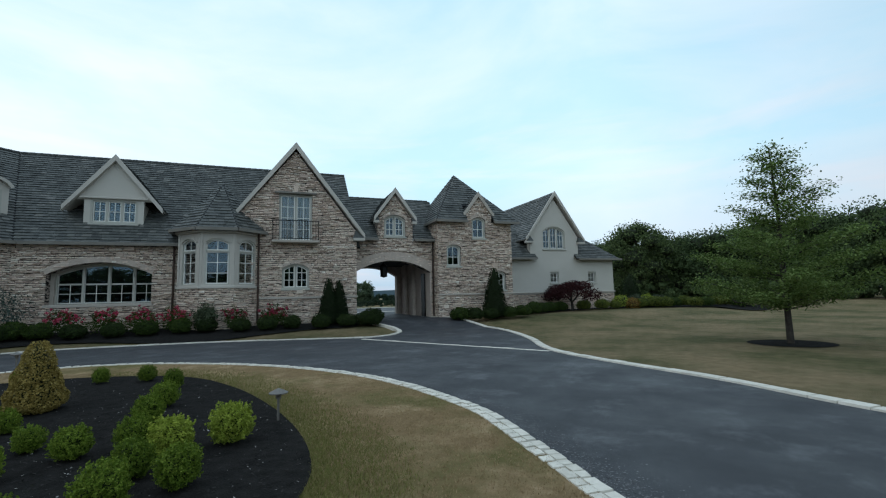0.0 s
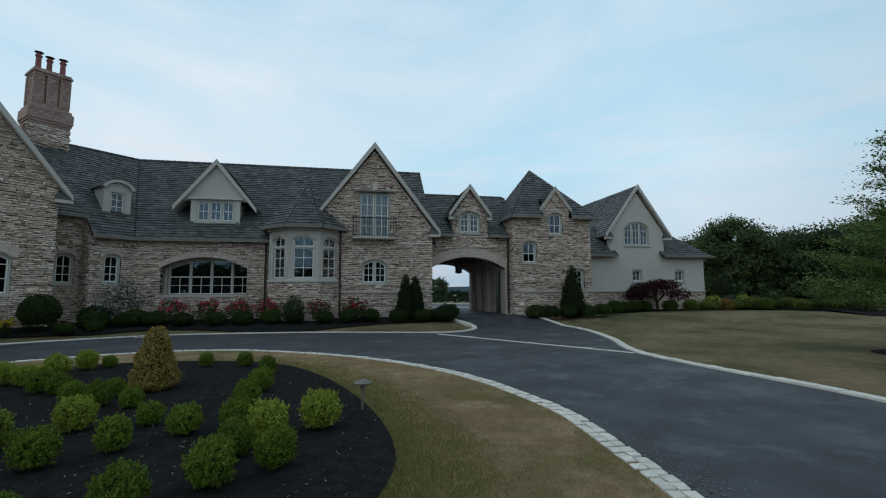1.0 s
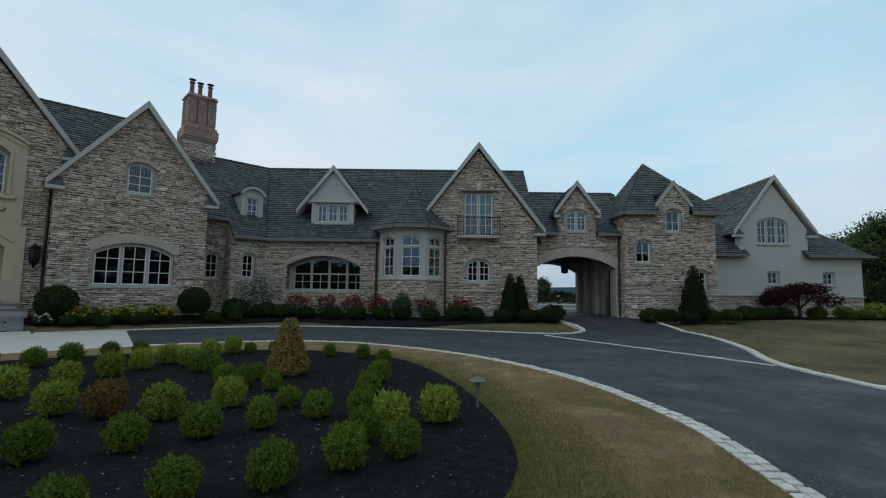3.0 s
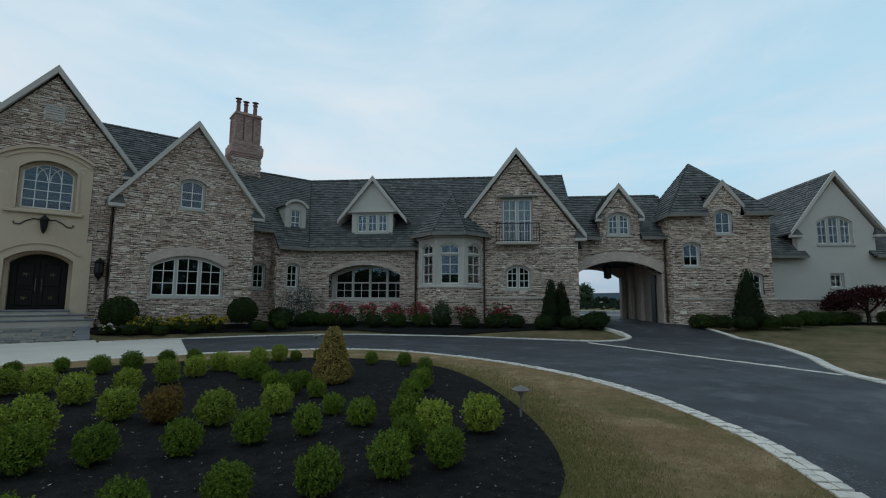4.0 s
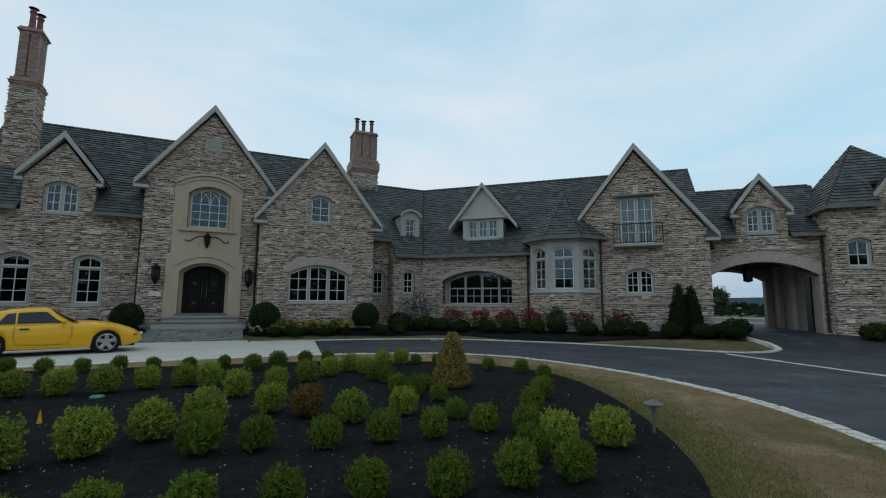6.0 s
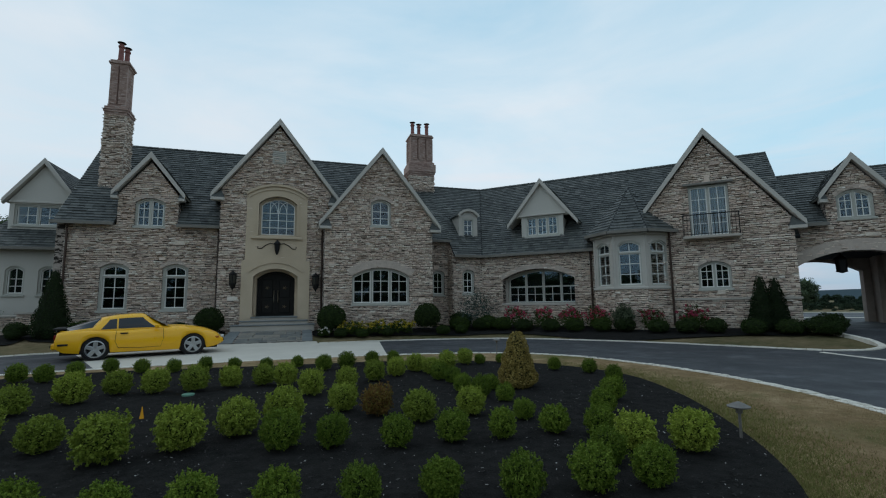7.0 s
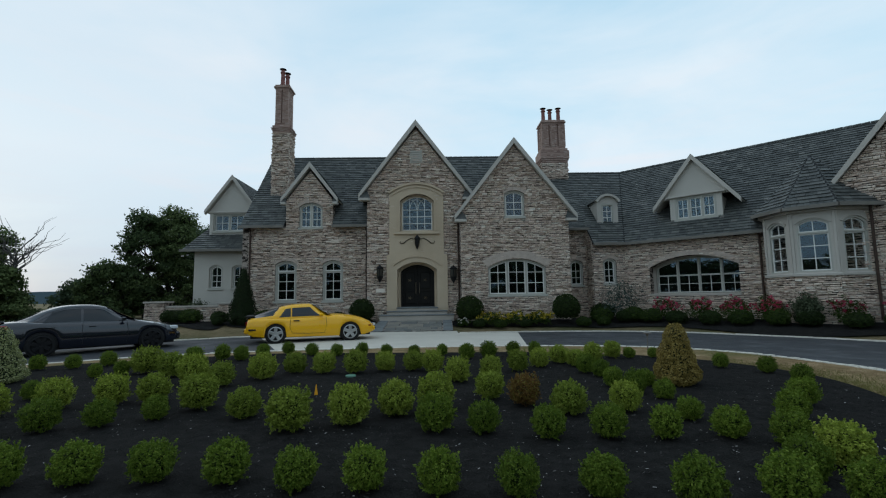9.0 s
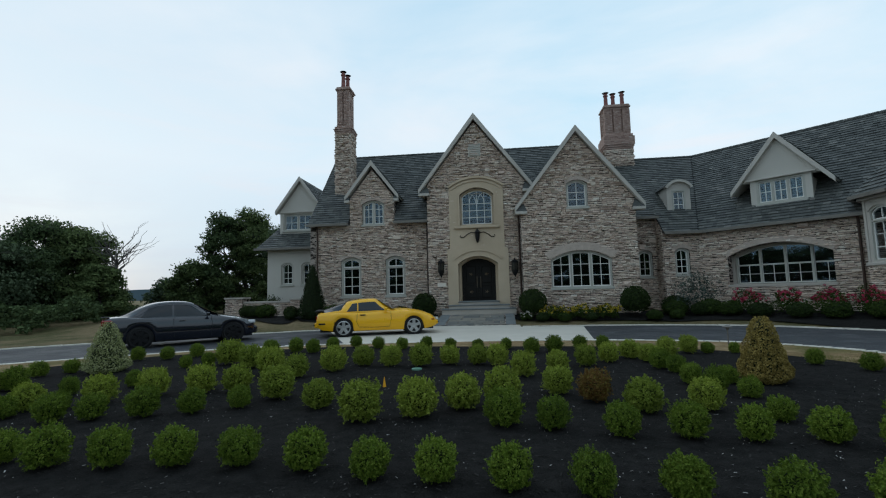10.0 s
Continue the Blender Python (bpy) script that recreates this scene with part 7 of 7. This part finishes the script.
LAMPRED = Mat("red_lamp_lens", (0.22, 0.012, 0.010), 0.15, 0.0, 0.6).m
LAMPCLEAR = Mat("clear_lamp_lens", (0.62, 0.64, 0.66), 0.12, 0.0, 0.7).m
LAMPAMBER = Mat("amber_lamp_lens", (0.42, 0.12, 0.01), 0.2, 0.0, 0.6).m


def interp(table, x):
    for (x0, v0), (x1, v1) in zip(table, table[1:]):
        if x <= x1:
            t = min(1, max(0, (x - x0) / (x1 - x0)))
            return v0 + (v1 - v0) * t
    return table[-1][1]


def smooth_table(table, n=4):
    """A table with rounded corners."""
    pts = [Vector((a, b, 0)) for a, b in table]
    return [(q.x, q.y) for q in smooth_path([(p.x, p.y) for p in pts], n)]


def loft(sections):
    verts, faces = [], []
    n = len(sections[0])
    for s in sections:
        verts += s
    for i in range(len(sections) - 1):
        for k in range(n - 1):
            faces.append((i * n + k, i * n + k + 1, (i + 1) * n + k + 1, (i + 1) * n + k))
    faces.append(tuple(range(n))[::-1])
    faces.append(tuple(range((len(sections) - 1) * n, len(sections) * n)))
    return verts, faces


def car(label, m, colour, deck, width, sill, wheelbase, wr, roof, belt, cabin, glass_sides, screens, rim, name="car", arch_r=None, spokes=5, hatch=None, slant=0.0):
    """deck: height of bonnet, shoulders and boot along the car; roof: height of the roof over the cabin."""
    c = thing(name, label, "car", "", m)
    deck, width, roof = smooth_table(deck), smooth_table(width), smooth_table(roof)
    x0, x1 = deck[0][0], deck[-1][0]
    arch_r = arch_r or wr + 0.035
    n = 90
    secs = []
    for i in range(n + 1):
        x = x0 + (x1 - x0) * i / n
        zt, w = interp(deck, x), interp(width, x)
        low = interp(sill, x)
        for ax in (0.0, wheelbase):
            d = abs(x - ax)
            if d < arch_r:
                low = max(low, wr + math.sqrt(arch_r ** 2 - d ** 2) * 0.98)
        low = min(low, zt - 0.06)
        mid = low + (zt - low) * 0.45
        half = [(w - 0.05, low), (w, low + (zt - low) * 0.2), (w + 0.005, mid), (w - 0.01, low + (zt - low) * 0.78), (w - 0.06, zt - 0.035), (w - 0.16, zt), (w * 0.5, zt + 0.025), (0.0, zt + 0.035)]
        secs.append([(x, -y, z) for y, z in half] + [(x, y, z) for y, z in half[-2::-1]])
    part("body", loft(secs), colour, c, smooth=False)
    body = c.children[-1]
    body.data.shade_smooth()
    # floor pan and wheel housings
    bm = bmesh.new()
    w = max(v for _, v in width)
    box(bm, x0 + 0.12, x1 - 0.12, -w + 0.28, w - 0.28, 0.16, 0.5)
    part("floor_pan", bm, BLACKPLASTIC, c)
    for ax in (0.0, wheelbase):
        for s in (-1, 1):
            bm = bmesh.new()
            tube(bm, [(ax, s * (w - 0.33), wr), (ax, s * (w - 0.07), wr)], arch_r * 1.0, 20)
            part("wheel_housing", bm, BLACKPLASTIC, c)
    # cabin
    a, b = cabin
    secs = []
    k = 44
    wr_ = lambda x: interp(width, x) - 0.3
    side = lambda x, t: (interp(width, x) - 0.09 - 0.22 * max(0.0, t) ** 1.25, interp(belt, x) + (interp(roof, x) - 0.045 - interp(belt, x)) * t)
    for i in range(k + 1):
        x = a + (b - a) * i / k
        lean = slant * math.exp(-((x - (hatch or 0.0)) / 0.42) ** 2)
        half = []
        for t in (-0.08, 0.0, 0.33, 0.66, 0.92):
            xt = x + lean * max(0.0, t)
            half.append((xt, *side(xt, t)))
        xt, top = x + lean, half[-1][1]
        zr = interp(roof, xt)
        half += [(xt, top - 0.05, zr - 0.012), (xt, top * 0.6, zr + 0.012), (xt, 0.0, zr + 0.02)]
        secs.append([(p, -y, z) for p, y, z in half] + [(p, y, z) for p, y, z in half[-2::-1]])
    if hatch is None:
        part("cabin", loft(secs), colour, c, smooth=True)
    else:
        # a wrapped rear hatch: body colour below, glass above and over the back
        cut = min(range(k + 1), key=lambda i: abs(a + (b - a) * i / k - hatch))
        part("cabin", loft(secs[cut:]), colour, c, smooth=True)
        for s in (0, -1):
            part("rear_quarter", loft([sec[:3] if s == 0 else sec[-3:] for sec in secs[:cut + 1]]), colour, c, smooth=True)
        part("rear_hatch_glass", loft([sec[2:-2] for sec in secs[:cut + 1]]), CARGLASS, c, "dark wrapped rear hatch glass", smooth=True)
    # side glass: (x0, x1) spans from belt to roof, with slanted ends
    for s in (-1, 1):
        for (gx0, gx1, t0, t1, lean0, lean1) in glass_sides:
            verts, faces = [], []
            q, r = 10, 5
            for i in range(q + 1):
                for j in range(r + 1):
                    t = t0 + (t1 - t0) * j / r
                    lo, hi = gx0 + lean0 * j / r, gx1 + lean1 * j / r
                    x = lo + (hi - lo) * i / q
                    y, z = side(x, min(t, 0.9))
                    verts.append((x, s * (y + 0.006), z))
            for i in range(q):
                for j in range(r):
                    f = (i * (r + 1) + j, (i + 1) * (r + 1) + j, (i + 1) * (r + 1) + j + 1, i * (r + 1) + j + 1)
                    faces.append(f if s < 0 else f[::-1])
            part("side_window", (verts, faces), CARGLASS, c, "tinted side window")
    # front and rear screens lie on the roof line
    for sx0, sx1, inset, nm in screens:
        verts, faces = [], []
        for i in range(9):
            x = sx0 + (sx1 - sx0) * i / 8
            y, _ = side(x, 0.9)
            hw = (interp(width, x) - 0.09) - inset - (0.2 * min(1, max(0, (interp(roof, x) - interp(belt, x)) / 0.35)))
            for j in range(7):
                v = -1 + 2 * j / 6
                verts.append((x, hw * v, interp(roof, x) + 0.028 - 0.02 * v * v))
        for i in range(8):
            for j in range(6):
                faces.append((i * 7 + j, (i + 1) * 7 + j, (i + 1) * 7 + j + 1, i * 7 + j + 1))
        part(nm, (verts, faces), CARGLASS, c, "dark sloping glass screen")
    # wheels
    for ax in (0.0, wheelbase):
        for s in (-1, 1):
            y = s * (w - 0.115)
            bm = bmesh.new()
            prof = [(wr * 0.74, -0.1), (wr * 0.9, -0.105), (wr, -0.07), (wr, 0.07), (wr * 0.9, 0.105), (wr * 0.74, 0.1)]
            rings = [[bm.verts.new((ax + r * math.cos(2 * math.pi * q / 28), y + d, wr + r * math.sin(2 * math.pi * q / 28))) for q in range(28)] for r, d in prof]
            for r0, r1 in zip(rings, rings[1:] + rings[:1]):
                for q in range(28):
                    bm.faces.new((r0[q], r0[(q + 1) % 28], r1[(q + 1) % 28], r1[q]))
            wheel = part("wheel", bm, TYRE, c)
            bm = bmesh.new()
            yo = y + s * 0.085
            ring = [(wr * 0.76, 0.0), (wr * 0.79, 0.015), (wr * 0.7, 0.02), (wr * 0.65, -0.03)]
            rr = [[bm.verts.new((ax + r * math.cos(2 * math.pi * q / 28), yo + s * d, wr + r * math.sin(2 * math.pi * q / 28))) for q in range(28)] for r, d in ring]
            for r0, r1 in zip(rr, rr[1:]):
                for q in range(28):
                    bm.faces.new((r0[q], r0[(q + 1) % 28], r1[(q + 1) % 28], r1[q]))
            tube(bm, [(ax, yo - s * 0.05, wr), (ax, yo + s * 0.012, wr)], wr * 0.17, 14)
            for q in range(spokes):
                an = 2 * math.pi * q / spokes + 0.3
                m2 = Matrix.Translation((ax, yo, wr)) @ Matrix.Rotation(-an, 4, "Y")
                box(bm, wr * 0.1, wr * 0.7, -0.02, 0.015, -wr * 0.17, wr * 0.17, m2, 0.012)
            part("rim", bm, rim, wheel)
            bm = bmesh.new()
            tube(bm, [(ax, yo - s * 0.06, wr), (ax, yo - s * 0.055, wr)], wr * 0.64, 24)
            part("brake_disc", bm, BLACKPLASTIC, wheel)
    return c


def car_bit(c, name, mat, boxes, label=""):
    for x0, x1, y0, y1, z0, z1, bev in boxes:
        bm = bmesh.new()
        box(bm, x0, x1, y0, y1, z0, z1, None, bev)
        part(name, bm, mat, c, label)


def tapered_mirror(c, x, y, z, s, mat):
    bm = bmesh.new()
    box(bm, x - 0.05, x + 0.07, y - 0.08, y + 0.08, z - 0.05, z + 0.06, None, 0.03)
    box(bm, x - 0.02, x + 0.03, min(y, y - s * 0.14), max(y, y - s * 0.14), z - 0.05, z - 0.02)
    part("wing_mirror", bm, mat, c)


YELLOW_PAINT = paint("yellow_car_paint", (0.92, 0.47, 0.003), 0.3, 0.0, 0.35)
# near-side wheels stand at these places: rear, then front
rear, front = Vector((-5.46, 15.5, 0)), Vector((-3.15, 16.22, 0))
fwd = (front - rear).normalized()
yaw = math.atan2(fwd.y, fwd.x)
place = rear + Vector((-fwd.y, fwd.x, 0)) * 0.74
coupe = car("yellow low-slung hatchback coupe parked on the concrete apron", Matrix.Translation((place.x, place.y, 0.012)) @ Matrix.Rotation(yaw, 4, "Z") @ Matrix.Scale(0.985, 4), YELLOW_PAINT,
            [(-0.9, 0.62), (-0.86, 0.78), (-0.6, 0.83), (0.0, 0.83), (0.6, 0.82), (1.2, 0.84), (1.65, 0.86), (2.1, 0.855), (2.5, 0.81), (2.85, 0.72), (3.12, 0.60), (3.24, 0.48)],
            [(-0.9, 0.70), (-0.82, 0.78), (-0.4, 0.85), (0.0, 0.865), (0.5, 0.845), (1.2, 0.825), (1.9, 0.84), (2.4, 0.865), (2.8, 0.82), (3.1, 0.72), (3.24, 0.6)],
            [(-0.9, 0.36), (-0.7, 0.24), (-0.3, 0.2), (2.6, 0.17), (2.95, 0.2), (3.24, 0.28)], 2.4, 0.305,
            [(-0.92, 0.82), (-0.5, 0.95), (-0.1, 1.085), (0.25, 1.185), (0.6, 1.235), (1.0, 1.25), (1.14, 1.225), (1.45, 1.03), (1.74, 0.86)],
            [(-0.92, 0.80), (0.0, 0.82), (1.78, 0.85)], (-0.92, 1.78),
            [(0.50, 1.5, 0.06, 0.86, 0.0, -0.42), (0.1, 0.46, 0.06, 0.86, 0.19, 0.0)], [(1.18, 1.76, 0.05, "windscreen")], ALLOY, "coupe", hatch=-0.16, slant=0.27)
car_bit(coupe, "bumper", YELLOW_PAINT, [(3.12, 3.3, -0.62, 0.62, 0.30, 0.46, 0.04), (-0.97, -0.84, -0.68, 0.68, 0.32, 0.5, 0.04)])
car_bit(coupe, "rubbing_strip", BLACKPLASTIC, [(3.29, 3.32, -0.6, 0.6, 0.37, 0.41, 0.008), (-0.99, -0.96, -0.66, 0.66, 0.40, 0.44, 0.008)])
car_bit(coupe, "spoiler", BLACKPLASTIC, [(-0.95, -0.66, -0.62, 0.62, 0.845, 0.9, 0.015)], "black rubber tail spoiler")
car_bit(coupe, "tail_lamp", LAMPRED, [(-0.915, -0.86, -0.7, -0.3, 0.58, 0.72, 0.015), (-0.915, -0.86, 0.3, 0.7, 0.58, 0.72, 0.015)], "red tail lamp")
car_bit(coupe, "turn_lamp", LAMPAMBER, [(3.0, 3.14, -0.745, -0.70, 0.46, 0.52, 0.01), (3.0, 3.14, 0.70, 0.745, 0.46, 0.52, 0.01)], "amber turn lamp")
car_bit(coupe, "front_lamp", LAMPCLEAR, [(3.22, 3.31, -0.58, -0.3, 0.47, 0.55, 0.01), (3.22, 3.31, 0.3, 0.58, 0.47, 0.55, 0.01)], "clear front lamp")
car_bit(coupe, "side_marker", BLACKPLASTIC, [(-0.82, -0.6, -0.835, -0.78, 0.43, 0.48, 0.006)])
car_bit(coupe, "door_handle", BLACKPLASTIC, [(0.55, 0.74, -0.858, -0.82, 0.70, 0.735, 0.008), (0.55, 0.74, 0.82, 0.858, 0.70, 0.735, 0.008)], "black door handle")
for s in (-1, 1):
    bm = bmesh.new()
    tube(bm, [(x, s * (interp([(0.42, 0.85), (1.2, 0.832), (1.75, 0.84)], x) + 0.004), z) for x, z in ((0.46, 0.78), (0.44, 0.5), (0.52, 0.32), (1.0, 0.29), (1.55, 0.3), (1.62, 0.55), (1.6, 0.82))], 0.005, 5)
    part("door_seam", bm, BLACKPLASTIC, coupe)
    tapered_mirror(coupe, 1.42, s * 0.9, 0.9, s, YELLOW_PAINT)

DARK_PAINT = paint("dark_blue_grey_paint", (0.005, 0.007, 0.015), 0.15, 0.0, 1.0)
rear, front = Vector((-10.75, 12.9, 0)), Vector((-8.75, 14.7, 0))
fwd = (front - rear).normalized()
yaw = math.atan2(fwd.y, fwd.x)
place = rear + Vector((-fwd.y, fwd.x, 0)) * 0.78 + fwd * 0.05
sedan = car("dark blue-grey four-door saloon parked on the asphalt drive", Matrix.Translation((place.x, place.y, 0.0)) @ Matrix.Rotation(yaw, 4, "Z") @ Matrix.Scale(0.93, 4), DARK_PAINT,
            [(-0.98, 0.72), (-0.9, 0.95), (-0.5, 1.0), (0.0, 0.98), (0.8, 0.96), (1.6, 0.95), (2.1, 0.95), (2.6, 0.89), (3.1, 0.78), (3.4, 0.66), (3.5, 0.5)],
            [(-0.98, 0.70), (-0.8, 0.82), (0.0, 0.89), (1.3, 0.90), (2.6, 0.89), (3.0, 0.84), (3.3, 0.74), (3.5, 0.6)],
            [(-0.98, 0.36), (-0.6, 0.26), (0.0, 0.22), (2.7, 0.2), (3.1, 0.2), (3.5, 0.26)], 2.7, 0.335,
            [(-0.72, 0.98), (-0.4, 1.08), (0.0, 1.27), (0.4, 1.40), (0.8, 1.44), (1.2, 1.43), (1.5, 1.36), (1.9, 1.14), (2.3, 0.95)],
            [(-0.72, 0.96), (0.8, 0.95), (2.3, 0.93)], (-0.72, 2.3),
            [(0.92, 2.02, 0.05, 0.86, 0.0, -0.58), (0.0, 0.86, 0.05, 0.86, 0.2, 0.0)], [(1.52, 2.26, 0.05, "windscreen"), (-0.6, 0.3, 0.24, "rear_screen")], DARKALLOY, "saloon_car", spokes=7)
car_bit(sedan, "bumper", DARK_PAINT, [(3.4, 3.56, -0.66, 0.66, 0.26, 0.5, 0.05), (-1.06, -0.9, -0.7, 0.7, 0.34, 0.58, 0.05)])
car_bit(sedan, "boot_lip", DARK_PAINT, [(-1.02, -0.8, -0.66, 0.66, 1.0, 1.03, 0.012)])
car_bit(sedan, "tail_lamp", LAMPRED, [(-1.0, -0.72, -0.84, -0.56, 0.76, 0.92, 0.03), (-1.0, -0.72, 0.56, 0.84, 0.76, 0.92, 0.03)], "red tail lamp")
car_bit(sedan, "headlamp", LAMPCLEAR, [(3.2, 3.46, -0.74, -0.5, 0.6, 0.72, 0.03), (3.2, 3.46, 0.5, 0.74, 0.6, 0.72, 0.03)], "clear headlamp")
car_bit(sedan, "door_handle", DARK_PAINT, [(0.1, 0.28, -0.918, -0.88, 0.8, 0.83, 0.008), (1.05, 1.23, -0.922, -0.88, 0.8, 0.83, 0.008)])
for s in (-1, 1):
    for pts in (((0.9, 0.93), (0.9, 0.6), (0.92, 0.3)), ((2.0, 0.93), (2.04, 0.6), (2.0, 0.3))):
        bm = bmesh.new()
        tube(bm, [(x, s * 0.9, z) for x, z in pts], 0.005, 5)
        part("door_seam", bm, BLACKPLASTIC, sedan)
    tapered_mirror(sedan, 1.88, s * 0.98, 1.0, s, DARK_PAINT)
    bm = bmesh.new()
    tube(bm, [(x, s * (interp([(-0.2, 0.8), (0.4, 0.66), (1.4, 0.66), (2.1, 0.8)], x)), z) for x, z in ((-0.2, 1.02), (0.1, 1.24), (0.5, 1.365), (1.0, 1.39), (1.4, 1.34), (1.9, 1.06))], 0.008, 5)
    part("window_trim", bm, DARK_PAINT, sedan)

# ---- small things in the beds ----


def path_lamp(x, y, z, h=0.5):
    t = thing("path_lamp", "bronze mushroom-topped path lamp at the edge of the bed", "lamp", "path lamps round the island", Matrix.Translation((x, y, z)))
    bm = bmesh.new()
    tube(bm, [(0, 0, -0.03), (0, 0, h - 0.06)], 0.014, 8)
    part("post", bm, BRONZE, t)
    bm = bmesh.new()
    lathe(bm, [(0.03, h - 0.08), (0.035, h - 0.03), (0.105, h - 0.022), (0.11, h - 0.01), (0.05, h + 0.02), (0.015, h + 0.035)], 18)
    part("shade", bm, BRONZE, t)


BRONZE = mottled("weathered_bronze", (0.11, 0.10, 0.09), (0.2, 0.19, 0.175), 12.0, 0.55, bump=0.1).m
path_lamp(4.1, 4.09, 0.02, 0.34)
path_lamp(5.0, 12.0, 0.02, 0.42)
flag = thing("marker_flag", "small orange marker flag standing in the mulch", "marker", "", Matrix.Translation((-2.1, 7.3, 0.035)) @ Matrix.Scale(0.6, 4))
bm = bmesh.new()
tube(bm, [(0, 0, -0.02), (0, 0, 0.2)], 0.006, 6)
part("stake", bm, BLACKPLASTIC, flag)
bm = bmesh.new()
lathe(bm, [(0.045, 0.0), (0.04, 0.03), (0.022, 0.13), (0.008, 0.24)], 10)
part("cone", bm, Mat("orange_plastic", (0.80, 0.36, 0.015), 0.5).m, flag)
valve = thing("valve_cover", "round pale green irrigation valve cover in the mulch", "cover", "", Matrix.Translation((-1.86, 8.78, 0.035)) @ Matrix.Scale(0.62, 4))
bm = bmesh.new()
lathe(bm, [(0.15, 0.0), (0.15, 0.035), (0.135, 0.045), (0.02, 0.05)], 20)
part("lid", bm, Mat("green_plastic", (0.13, 0.27, 0.20), 0.5).m, valve)

# low stone garden wall left of the house
gw = face(MAIN, 24.6)
garden_wall = thing("garden_wall", "low stone garden wall with capped piers at its ends", "wall")
for u0, u1, z1, d in ((-15.19, -14.19, 1.41, 0.15), (-14.19, -11.45, 1.17, 0.0), (-11.45, -9.75, 1.3, 0.1)):
    bm = bmesh.new()
    box(bm, u0, u1, -d, 0.45 + d, 0.0, z1 - 0.1, gw)
    w = part("wall_body", bm, MORTAR, garden_wall)
    clad(w, [[(u0, 0.2), (u1, 0.2), (u1, z1 - 0.1), (u0, z1 - 0.1)]], gw @ Matrix.Translation((0, -d, 0)), rng, 0, None, STONE, STONE_PIECE)
    bm = bmesh.new()
    box(bm, u0 - 0.06, u1 + 0.06, -d - 0.07, 0.52 + d, z1 - 0.1, z1, gw, 0.015)
    part("coping", bm, CASTSTONE, garden_wall)
for x, y, s in ((-15.6, 23.6, 0.7), (-13.3, 23.4, 0.85), (-12.6, 23.2, 1.0), (-12.0, 22.9, 0.95), (-10.1, 21.5, 0.5)):
    hedge(x, y, s)
for x, y in ((-12.9, 25.35), (-10.6, 25.4)):
    shrub("pale green shrub behind the garden wall", "shrub", "", GREYGREEN, pr, 900, 0.5, 0.5, 0.5, 0.8, 0.06, Matrix.Translation((x, y, 0.12)), 0.25, "wall_shrub", 71)
for lst in (hedgeproto, [ballproto]):
    for t in lst:
        for o in (*t.children_recursive, t):
            bpy.data.objects.remove(o, do_unlink=True)

# ---- stones and slates on the large surfaces ----
for w, loops, m, singles, near in WALLS:
    clad(w, loops, m, rng, singles, near, STONE, STONE_PIECE, large=0.22)
for r, loop, m, singles, near in ROOFS:
    clad(r, [loop], m, rng, singles, near, SLATE, SLATE_PIECE, "slate", (0.19, 0.2), (0.16, 0.36), (0.03, 0.052), 0.008, 0.004, True)
